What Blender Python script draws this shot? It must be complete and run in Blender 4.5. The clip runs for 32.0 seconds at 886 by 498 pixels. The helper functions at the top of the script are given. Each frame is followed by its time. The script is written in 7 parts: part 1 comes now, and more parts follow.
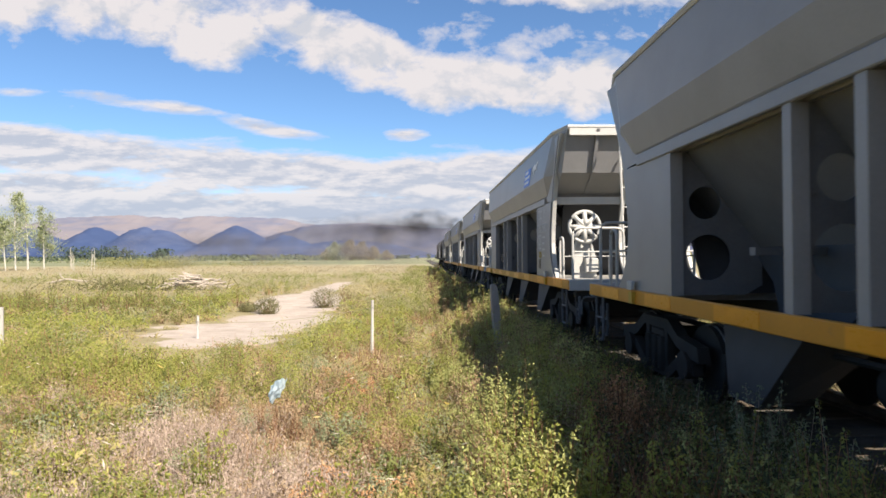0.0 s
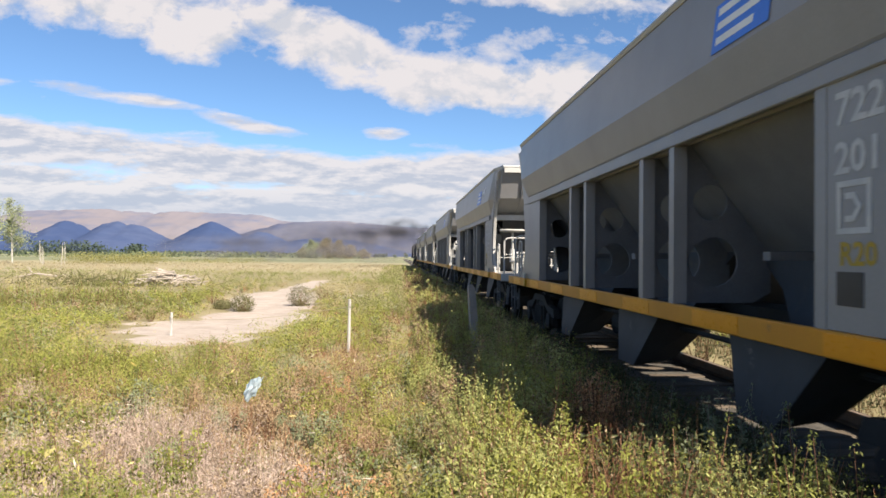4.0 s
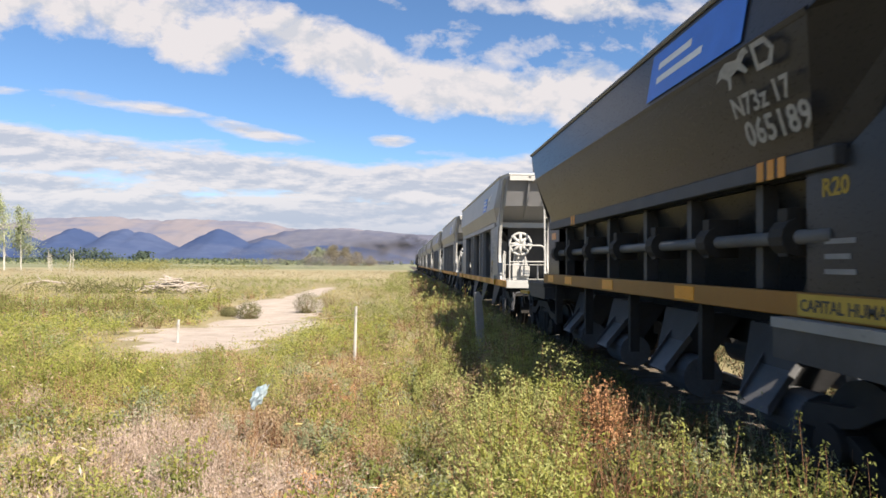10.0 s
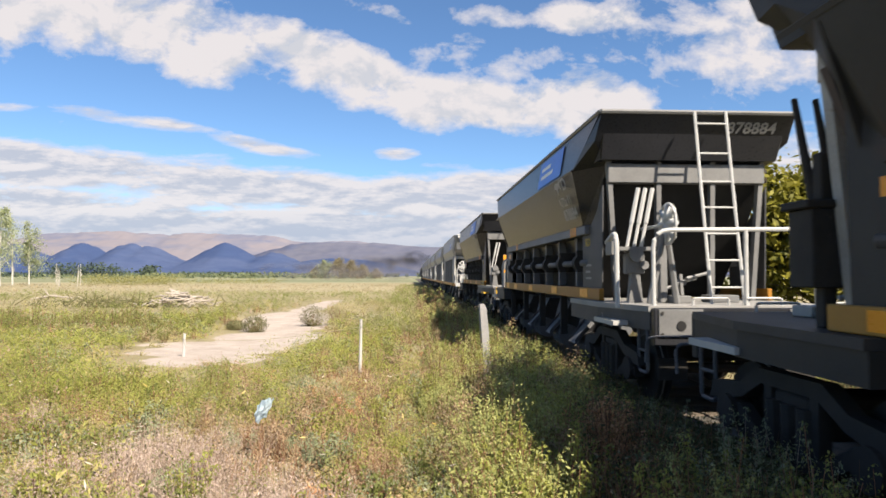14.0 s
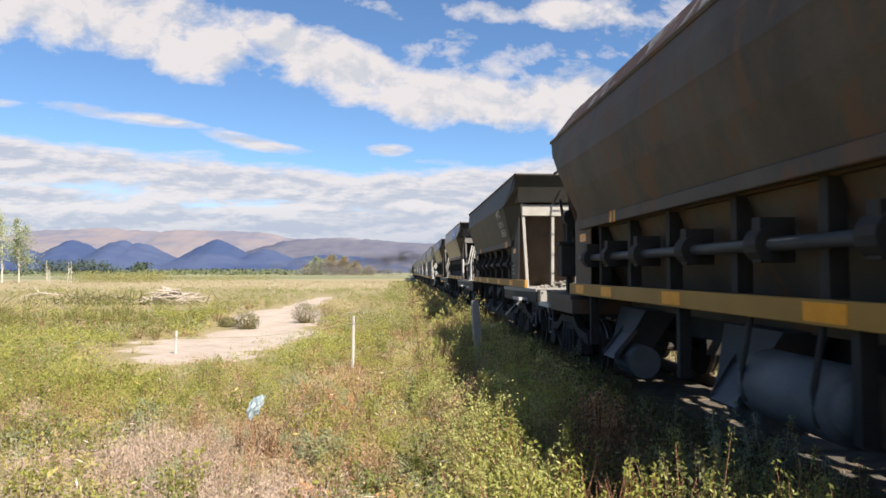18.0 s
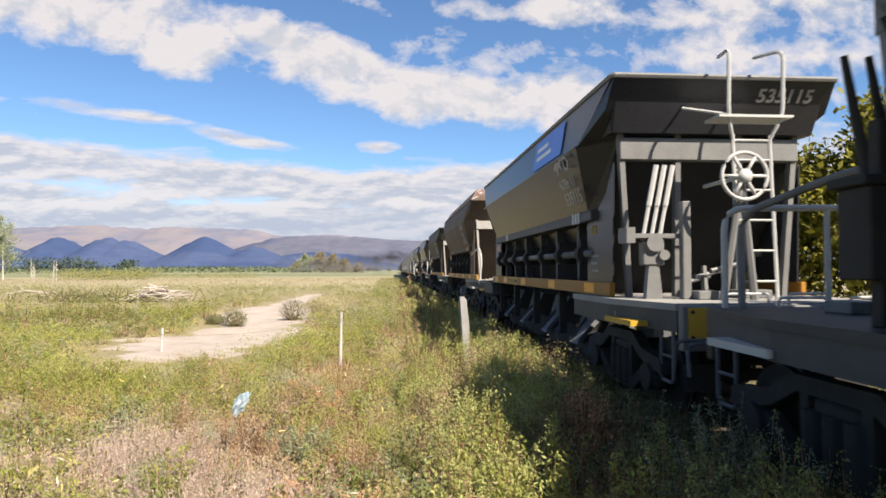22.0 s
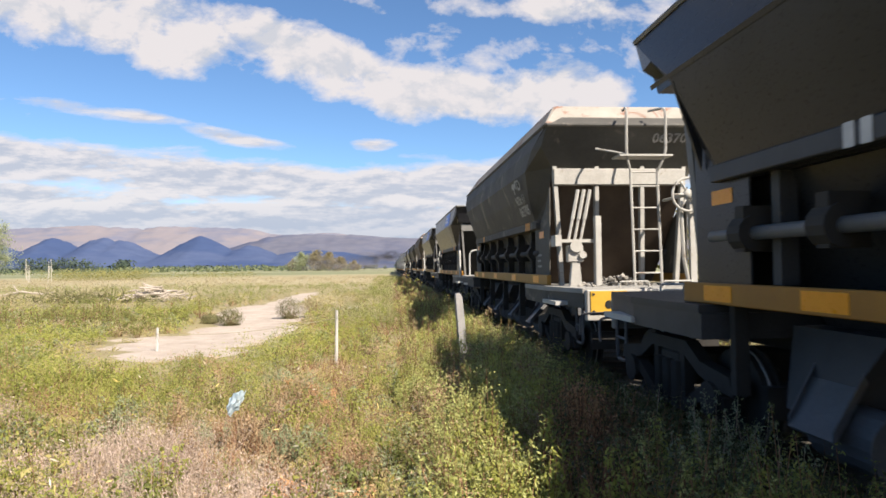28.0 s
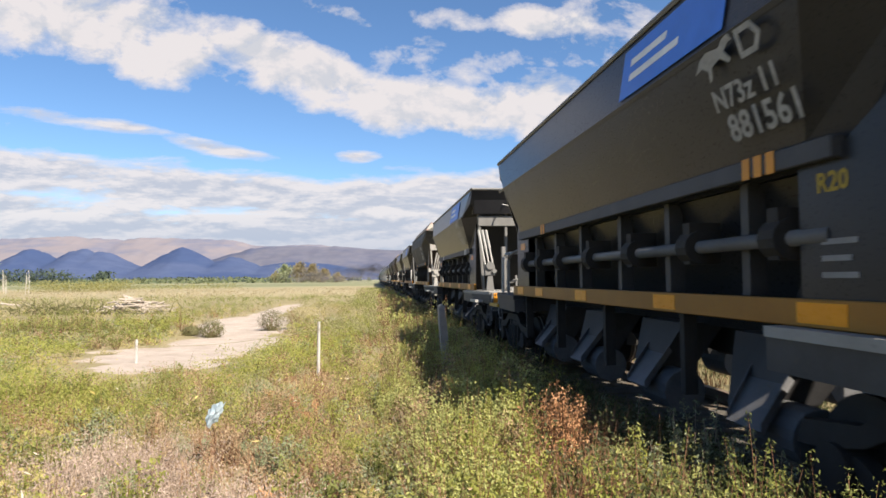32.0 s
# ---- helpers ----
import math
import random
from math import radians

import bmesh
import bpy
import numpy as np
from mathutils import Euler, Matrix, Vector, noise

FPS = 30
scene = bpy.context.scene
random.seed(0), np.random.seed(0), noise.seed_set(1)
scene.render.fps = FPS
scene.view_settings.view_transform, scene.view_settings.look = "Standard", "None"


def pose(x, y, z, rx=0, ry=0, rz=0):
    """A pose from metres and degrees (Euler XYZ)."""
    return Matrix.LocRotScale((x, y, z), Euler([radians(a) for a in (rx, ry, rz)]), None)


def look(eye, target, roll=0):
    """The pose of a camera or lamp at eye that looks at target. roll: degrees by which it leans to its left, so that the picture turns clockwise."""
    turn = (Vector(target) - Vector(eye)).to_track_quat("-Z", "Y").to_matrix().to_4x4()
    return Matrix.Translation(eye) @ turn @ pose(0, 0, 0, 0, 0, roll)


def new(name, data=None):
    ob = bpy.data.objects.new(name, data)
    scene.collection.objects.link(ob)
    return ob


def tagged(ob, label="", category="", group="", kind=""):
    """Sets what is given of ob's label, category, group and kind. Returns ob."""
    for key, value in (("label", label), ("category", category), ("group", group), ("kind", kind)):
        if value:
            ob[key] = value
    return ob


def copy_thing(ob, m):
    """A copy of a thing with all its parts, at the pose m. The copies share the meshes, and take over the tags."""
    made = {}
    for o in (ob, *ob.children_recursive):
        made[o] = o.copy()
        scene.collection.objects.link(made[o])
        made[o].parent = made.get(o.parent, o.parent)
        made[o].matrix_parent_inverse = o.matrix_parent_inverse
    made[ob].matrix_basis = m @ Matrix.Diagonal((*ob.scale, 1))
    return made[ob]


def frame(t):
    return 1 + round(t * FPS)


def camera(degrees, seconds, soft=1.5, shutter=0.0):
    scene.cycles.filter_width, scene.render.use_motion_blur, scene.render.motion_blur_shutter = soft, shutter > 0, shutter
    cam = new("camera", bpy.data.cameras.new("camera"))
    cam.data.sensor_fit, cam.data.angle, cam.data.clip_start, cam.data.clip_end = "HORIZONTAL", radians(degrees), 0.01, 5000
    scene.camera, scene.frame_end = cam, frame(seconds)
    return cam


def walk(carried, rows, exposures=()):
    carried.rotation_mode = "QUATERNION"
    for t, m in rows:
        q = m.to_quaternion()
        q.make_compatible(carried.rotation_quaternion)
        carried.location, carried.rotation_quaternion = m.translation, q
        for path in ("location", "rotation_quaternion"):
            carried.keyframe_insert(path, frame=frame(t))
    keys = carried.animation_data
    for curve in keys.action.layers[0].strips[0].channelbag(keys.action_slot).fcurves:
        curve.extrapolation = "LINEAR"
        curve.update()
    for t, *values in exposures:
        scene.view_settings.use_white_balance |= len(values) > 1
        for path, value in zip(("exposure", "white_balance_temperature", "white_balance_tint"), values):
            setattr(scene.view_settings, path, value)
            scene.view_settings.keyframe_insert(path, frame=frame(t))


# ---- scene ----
cam = camera(69.0, 32.0, soft=1.6, shutter=0.2)

# seconds, place, then turn to the left, up and roll, in degrees; the track runs along +y, rail top is z = 0
PATH = [
    (0, -0.012, 0.005, 1.621, -1.94, 0.72, 0.35), (0.5, -0.019, 0.006, 1.620, -1.68, 0.61, 0.37), (1, -0.023, 0.004, 1.620, -1.53, 0.78, 0.29),
    (1.5, -0.027, 0.002, 1.621, -1.19, 0.79, 0.05), (2, -0.025, 0.006, 1.624, -1.64, 1.04, 0.10), (2.5, -0.028, 0.005, 1.624, -2.10, 0.96, -0.01),
    (3, -0.032, -0.000, 1.620, -2.26, 0.54, -0.09), (3.5, -0.030, -0.004, 1.624, -2.77, 0.62, -0.19), (4, -0.025, -0.008, 1.627, -3.94, 0.69, -0.51),
    (4.5, -0.023, -0.017, 1.628, -3.78, 0.97, -0.61), (6.5, -0.007, -0.017, 1.628, -3.90, 1.19, 0.21), (7, 0.002, -0.020, 1.629, -4.20, 0.91, 0.09),
    (7.5, 0.003, -0.021, 1.630, -4.68, 0.80, 0.01), (8, -0.007, -0.021, 1.630, -4.57, 0.99, -0.00), (8.5, -0.024, -0.009, 1.632, -4.23, 0.94, -0.14),
    (9, -0.022, -0.003, 1.628, -4.03, 1.07, -0.39), (9.5, -0.026, 0.007, 1.628, -3.61, 1.28, -0.42), (10, -0.026, 0.007, 1.627, -3.38, 1.32, -0.49),
    (10.5, -0.028, -0.001, 1.628, -3.05, 1.10, -0.58), (11, -0.026, -0.002, 1.626, -2.87, 1.05, -0.38), (11.5, -0.024, -0.011, 1.621, -2.59, 1.18, -0.36),
    (12, -0.023, -0.010, 1.624, -2.58, 1.57, -0.46), (12.5, -0.027, -0.006, 1.622, -2.72, 1.71, -0.38), (13, -0.020, -0.006, 1.621, -2.84, 1.53, -0.33),
    (13.5, -0.010, -0.003, 1.626, -2.59, 1.70, -0.00), (14, -0.007, -0.008, 1.629, -2.86, 2.39, -0.08), (14.5, -0.004, -0.012, 1.627, -3.16, 2.58, -0.03),
    (16.5, 0.007, 0.006, 1.629, -3.25, 2.20, 0.21), (17, 0.007, -0.008, 1.626, -3.24, 2.15, 0.26), (17.5, 0.006, -0.015, 1.626, -3.21, 2.10, 0.17),
    (18, 0.001, -0.022, 1.631, -3.50, 2.06, 0.07), (18.5, 0.005, -0.014, 1.629, -3.41, 1.60, 0.01), (19, 0.005, 0.002, 1.627, -4.13, 1.47, 0.01),
    (19.5, 0.007, -0.005, 1.624, -3.73, 1.76, 0.00), (20, 0.010, -0.000, 1.620, -3.67, 1.92, 0.09), (20.5, 0.013, 0.002, 1.620, -3.69, 2.00, 0.06),
    (21, 0.016, -0.002, 1.619, -4.00, 1.96, 0.04), (21.5, 0.020, -0.004, 1.619, -4.14, 1.87, 0.08), (22, 0.020, -0.002, 1.618, -4.47, 1.82, 0.12),
    (22.5, 0.020, -0.000, 1.618, -4.63, 1.84, 0.19), (23, 0.013, 0.012, 1.620, -4.59, 2.04, 0.18), (23.5, 0.019, 0.020, 1.618, -4.78, 2.07, 0.13),
    (24, 0.022, 0.020, 1.617, -4.77, 1.57, 0.18), (24.5, 0.026, 0.013, 1.617, -4.69, 1.35, 0.28), (25, 0.028, 0.002, 1.617, -4.36, 1.51, 0.45),
    (25.5, 0.014, 0.029, 1.619, -4.48, 1.76, 0.32), (27.5, 0.029, 0.020, 1.619, -4.65, 1.84, 0.57), (28, 0.038, 0.016, 1.612, -4.80, 1.57, 0.65),
    (28.5, 0.050, 0.022, 1.596, -5.08, 1.66, 0.69), (29, 0.042, 0.028, 1.602, -4.77, 1.82, 0.42), (29.5, 0.036, 0.027, 1.599, -5.25, 2.04, 0.28),
    (30, 0.036, 0.025, 1.599, -5.56, 2.34, 0.26), (30.5, 0.043, 0.020, 1.595, -6.11, 2.67, 0.29), (31, 0.050, 0.011, 1.600, -6.53, 3.12, 0.33),
    (31.5, 0.050, 0.004, 1.602, -6.36, 2.91, 0.41), (32, 0.057, 0.003, 1.599, -6.21, 2.62, 0.56),
]
walk(cam, [(t, pose(x, y, z, 90 + up, 0, turn) @ pose(0, 0, 0, 0, 0, -roll)) for t, x, y, z, turn, up, roll in PATH], exposures=[(0, 1.30, 6780, 13), (32, 1.30, 6780, 13)])

SPEED = 5.15          # metres per second, away from the camera
TRACK = 4.0           # the track's centre line, in x

# ---- light ----
SUN_WAY = Vector((-0.57, 0.84, -1.0)).normalized()
sun = new("sun", bpy.data.lights.new("sun", "SUN"))
sun.data.energy, sun.data.angle, sun.data.color = 5.0, radians(0.6), (1.0, 0.92, 0.79)
sun.matrix_world = look((0, 0, 30), Vector((0, 0, 30)) + SUN_WAY)


def node(tree, kind, **values):
    """A shader node with the values of its input sockets."""
    n = tree.nodes.new(kind)
    for key, value in values.items():
        n.inputs[key].default_value = value
    return n


def link(tree, a, b):
    tree.links.new(a, b)


def calc(tree, op, a, b=None, c=None, clamp=False):
    """A math node on sockets or numbers; returns its output."""
    n = tree.nodes.new("ShaderNodeMath")
    n.operation, n.use_clamp = op, clamp
    for i, v in enumerate((a, b, c)):
        if v is None:
            continue
        if isinstance(v, (int, float)):
            n.inputs[i].default_value = v
        else:
            tree.links.new(v, n.inputs[i])
    return n.outputs[0]


def ramp(tree, fac, stops, mode="LINEAR"):
    n = tree.nodes.new("ShaderNodeValToRGB")
    n.color_ramp.interpolation = mode
    while len(n.color_ramp.elements) < len(stops):
        n.color_ramp.elements.new(0.5)
    for e, (at, col) in zip(n.color_ramp.elements, stops):
        e.position = at
        e.color = (*col, 1) if len(col) == 3 else col
    tree.links.new(fac, n.inputs[0])
    return n.outputs[0]


def mixed(tree, fac, a, b, mode="MIX"):
    n = tree.nodes.new("ShaderNodeMix")
    n.data_type, n.blend_type = "RGBA", mode
    for i, v in ((0, fac), (6, a), (7, b)):
        if isinstance(v, (int, float)):
            n.inputs[i].default_value = v
        elif isinstance(v, tuple):
            n.inputs[i].default_value = (*v, 1)
        else:
            tree.links.new(v, n.inputs[i])
    return n.outputs[2]


def build_world():
    """Blue sky with a diagonal bank of cumulus and layered stratus over the mountains."""
    world = bpy.data.worlds.new("sky")
    scene.world = world
    world.use_nodes = True
    tr = world.node_tree
    tr.nodes.clear()
    sky = node(tr, "ShaderNodeTexSky")
    sky.sky_type, sky.sun_disc, sky.altitude, sky.air_density, sky.dust_density = "NISHITA", False, 1400.0, 1.0, 0.6
    sky.sun_elevation = math.asin(-SUN_WAY.z)
    sky.sun_rotation = math.atan2(-SUN_WAY.x, -SUN_WAY.y)
    co = node(tr, "ShaderNodeTexCoord")
    sep = node(tr, "ShaderNodeSeparateXYZ")
    link(tr, co.outputs["Generated"], sep.inputs[0])
    x, y, z = sep.outputs
    ahead = calc(tr, "MAXIMUM", calc(tr, "ABSOLUTE", y), 0.15)
    u, v = calc(tr, "DIVIDE", x, ahead), calc(tr, "DIVIDE", z, ahead)

    def clouds(du, dv, su, sv, z, detail, rough):
        """Cloud noise over the sky's plane, looked up a little aside of the direction."""
        vec = node(tr, "ShaderNodeCombineXYZ", Z=z)
        link(tr, calc(tr, "MULTIPLY", calc(tr, "ADD", u, du), su), vec.inputs[0])
        link(tr, calc(tr, "MULTIPLY", calc(tr, "ADD", v, dv), sv), vec.inputs[1])
        n = node(tr, "ShaderNodeTexNoise", Scale=1.0, Detail=detail, Roughness=rough, Distortion=0.15)
        link(tr, vec.outputs[0], n.inputs["Vector"])
        return n.outputs[0]
    puff, puff_up = clouds(0, 0, 9.5, 14.0, 1.3, 9.0, 0.60), clouds(-0.012, 0.022, 9.5, 14.0, 1.3, 5.0, 0.55)
    streak, streak_up = clouds(0, 0, 8.5, 33.0, 3.7, 10.0, 0.62), clouds(-0.006, 0.010, 8.5, 33.0, 3.7, 8.0, 0.62)

    def blob(cu, cv, ru, rv, tilt, power):
        """A soft ellipse of cloud cover around a direction."""
        du, dv = calc(tr, "SUBTRACT", u, cu), calc(tr, "SUBTRACT", v, cv)
        a = calc(tr, "ADD", calc(tr, "MULTIPLY", du, math.cos(tilt)), calc(tr, "MULTIPLY", dv, math.sin(tilt)))
        b = calc(tr, "SUBTRACT", calc(tr, "MULTIPLY", dv, math.cos(tilt)), calc(tr, "MULTIPLY", du, math.sin(tilt)))
        r = calc(tr, "ADD", calc(tr, "POWER", calc(tr, "ABSOLUTE", calc(tr, "DIVIDE", a, ru)), 2.0), calc(tr, "POWER", calc(tr, "ABSOLUTE", calc(tr, "DIVIDE", b, rv)), 2.0))
        return calc(tr, "MULTIPLY", calc(tr, "SUBTRACT", 1.0, r), power, clamp=False)

    bank = [(-0.66, 0.430, 0.34, 0.082, -0.10, 0.9), (-0.36, 0.378, 0.22, 0.075, -0.25, 0.9), (-0.12, 0.325, 0.18, 0.055, -0.28, 0.9),
            (0.08, 0.272, 0.15, 0.048, -0.12, 0.9), (0.26, 0.272, 0.13, 0.055, 0.10, 0.9), (0.04, 0.350, 0.07, 0.030, 0.2, 0.30), (0.165, 0.340, 0.07, 0.03, 0.5, 0.35),
            (0.24, 0.412, 0.16, 0.026, 0.0, 0.55), (0.62, 0.40, 0.30, 0.10, 0.0, 0.6), (-0.03, 0.41, 0.08, 0.012, -0.3, 0.25),
            (0.0, 0.72, 1.4, 0.16, 0.0, 0.35), (0.4, 1.4, 1.6, 0.4, 0.0, 0.3)]
    layer = [(-0.56, 0.165, 0.36, 0.042, -0.05, 0.95), (-0.22, 0.130, 0.36, 0.042, -0.05, 0.95), (0.08, 0.118, 0.30, 0.052, 0.04, 0.95), (0.22, 0.150, 0.13, 0.035, 0.1, 0.8), (-0.62, 0.105, 0.40, 0.035, 0.0, 0.9),
             (-0.41, 0.236, 0.13, 0.012, -0.13, 0.60), (-0.23, 0.199, 0.10, 0.012, -0.20, 0.60), (-0.025, 0.190, 0.035, 0.010, 0.0, 0.5), (0.06, 0.172, 0.05, 0.008, 0.0, 0.4),
             (-0.62, 0.255, 0.05, 0.008, 0.0, 0.4), (0.7, 0.15, 0.5, 0.10, 0.0, 0.6), (0.0, 0.055, 1.9, 0.062, 0.0, 1.1)]

    def coverage(spots):
        best = None
        for spot in spots:
            c = calc(tr, "MAXIMUM", blob(*spot), -0.7)
            best = c if best is None else calc(tr, "MAXIMUM", best, c)
        return best

    def swing(a, gain):
        return calc(tr, "MULTIPLY", calc(tr, "SUBTRACT", a, 0.5), gain)
    raw = calc(tr, "ADD", swing(puff, 3.3), coverage(bank))
    thick = ramp(tr, raw, [(0.0, (0, 0, 0)), (0.20, (0.40, 0.40, 0.40)), (0.62, (1, 1, 1))])
    rawlow = calc(tr, "ADD", swing(streak, 2.2), coverage(layer))
    thin = ramp(tr, rawlow, [(0.0, (0, 0, 0)), (0.20, (0.35, 0.35, 0.35)), (0.58, (1, 1, 1))])
    # bright tops and grey-blue undersides: where the cloud thickens upwards it lies in its own shade
    lit_puff = calc(tr, "ADD", 0.55, calc(tr, "MULTIPLY", calc(tr, "SUBTRACT", puff, puff_up), 4.6), clamp=True)
    lit_low = calc(tr, "ADD", 0.46, calc(tr, "MULTIPLY", calc(tr, "SUBTRACT", streak, streak_up), 3.8), clamp=True)
    grey = ramp(tr, lit_low, [(0.16, CLOUD_DARK), (0.74, CLOUD_LIGHT)])
    grey = mixed(tr, calc(tr, "MULTIPLY", rawlow, 1.6, clamp=True), CLOUD_LIGHT, grey)
    haze = calc(tr, "SUBTRACT", 1.15, calc(tr, "DIVIDE", v, 0.088), clamp=True)
    grey = mixed(tr, calc(tr, "MULTIPLY", haze, 0.75), grey, CLOUD_BASE)
    white = ramp(tr, lit_puff, [(0.15, CLOUD_SOFT), (0.65, CLOUD_LIGHT)])
    base = node(tr, "ShaderNodeVectorMath")
    base.operation = "SCALE"
    link(tr, sky.outputs[0], base.inputs[0])
    base.inputs["Scale"].default_value = SKY_GAIN
    tint = mixed(tr, 1.0, base.outputs[0], SKY_TINT, "MULTIPLY")
    out = mixed(tr, calc(tr, "MULTIPLY", thin, 0.92), tint, grey)
    out = mixed(tr, calc(tr, "MULTIPLY", thick, 0.96), out, white)
    bg = node(tr, "ShaderNodeBackground", Strength=1.0)
    link(tr, out, bg.inputs["Color"])
    link(tr, bg.outputs[0], node(tr, "ShaderNodeOutputWorld").inputs[0])


SKY_GAIN, SKY_TINT = 0.0573, (0.74, 1.01, 1.22)
CLOUD_LIGHT, CLOUD_SOFT, CLOUD_DARK, CLOUD_BASE = (0.340, 0.332, 0.337), (0.262, 0.276, 0.302), (0.222, 0.240, 0.278), (0.141, 0.175, 0.255)
build_world()


# ---- materials ----
def surface(name, dark, light, rough=0.6, scale=4.0, metal=0.0, bump=0.0, stains=None, stain_at=0.62, fine=40.0, random=0.0, coords="Object", stretch=(1, 1, 1), translucent=0.0, gloss=0.25):
    """A painted, earthen or leafy surface: two tones by coarse noise, a fine grain, and stains where asked."""
    m = bpy.data.materials.new(name)
    m.use_nodes = True
    tr = m.node_tree
    tr.nodes.clear()
    co = node(tr, "ShaderNodeTexCoord")
    mp = node(tr, "ShaderNodeMapping", Scale=stretch)
    link(tr, co.outputs[coords], mp.inputs[0])
    a = node(tr, "ShaderNodeTexNoise", Scale=scale, Detail=6.0, Roughness=0.6)
    b = node(tr, "ShaderNodeTexNoise", Scale=fine, Detail=3.0, Roughness=0.6)
    for n in (a, b):
        link(tr, mp.outputs[0], n.inputs["Vector"])
    fac = calc(tr, "ADD", calc(tr, "MULTIPLY", a.outputs[0], 0.7), calc(tr, "MULTIPLY", b.outputs[0], 0.3))
    if random:
        geo = node(tr, "ShaderNodeNewGeometry")
        fac = calc(tr, "ADD", fac, calc(tr, "MULTIPLY", calc(tr, "SUBTRACT", geo.outputs["Random Per Island"], 0.5), random))
    col = ramp(tr, fac, [(0.30, dark), (0.68, light)])
    rgh = calc(tr, "ADD", rough - 0.1, calc(tr, "MULTIPLY", b.outputs[0], 0.2), clamp=True)
    if stains:
        s = node(tr, "ShaderNodeTexNoise", Scale=scale * 1.7, Detail=8.0, Roughness=0.68, Distortion=0.6)
        link(tr, mp.outputs[0], s.inputs["Vector"])
        col = mixed(tr, ramp(tr, s.outputs[0], [(stain_at - 0.04, (0, 0, 0)), (stain_at + 0.05, (1, 1, 1))]), col, stains)
    p = node(tr, "ShaderNodeBsdfPrincipled", Metallic=metal)
    p.inputs["Specular IOR Level"].default_value = gloss
    link(tr, col, p.inputs["Base Color"])
    link(tr, rgh, p.inputs["Roughness"])
    if bump:
        bp = node(tr, "ShaderNodeBump", Strength=bump, Distance=0.02)
        link(tr, b.outputs[0], bp.inputs["Height"])
        link(tr, bp.outputs[0], p.inputs["Normal"])
    out = p.outputs[0]
    if translucent:
        t = node(tr, "ShaderNodeBsdfTranslucent")
        link(tr, col, t.inputs[0])
        mx = node(tr, "ShaderNodeMixShader", Fac=translucent)
        link(tr, out, mx.inputs[1])
        link(tr, t.outputs[0], mx.inputs[2])
        out = mx.outputs[0]
    link(tr, out, node(tr, "ShaderNodeOutputMaterial").inputs[0])
    return m


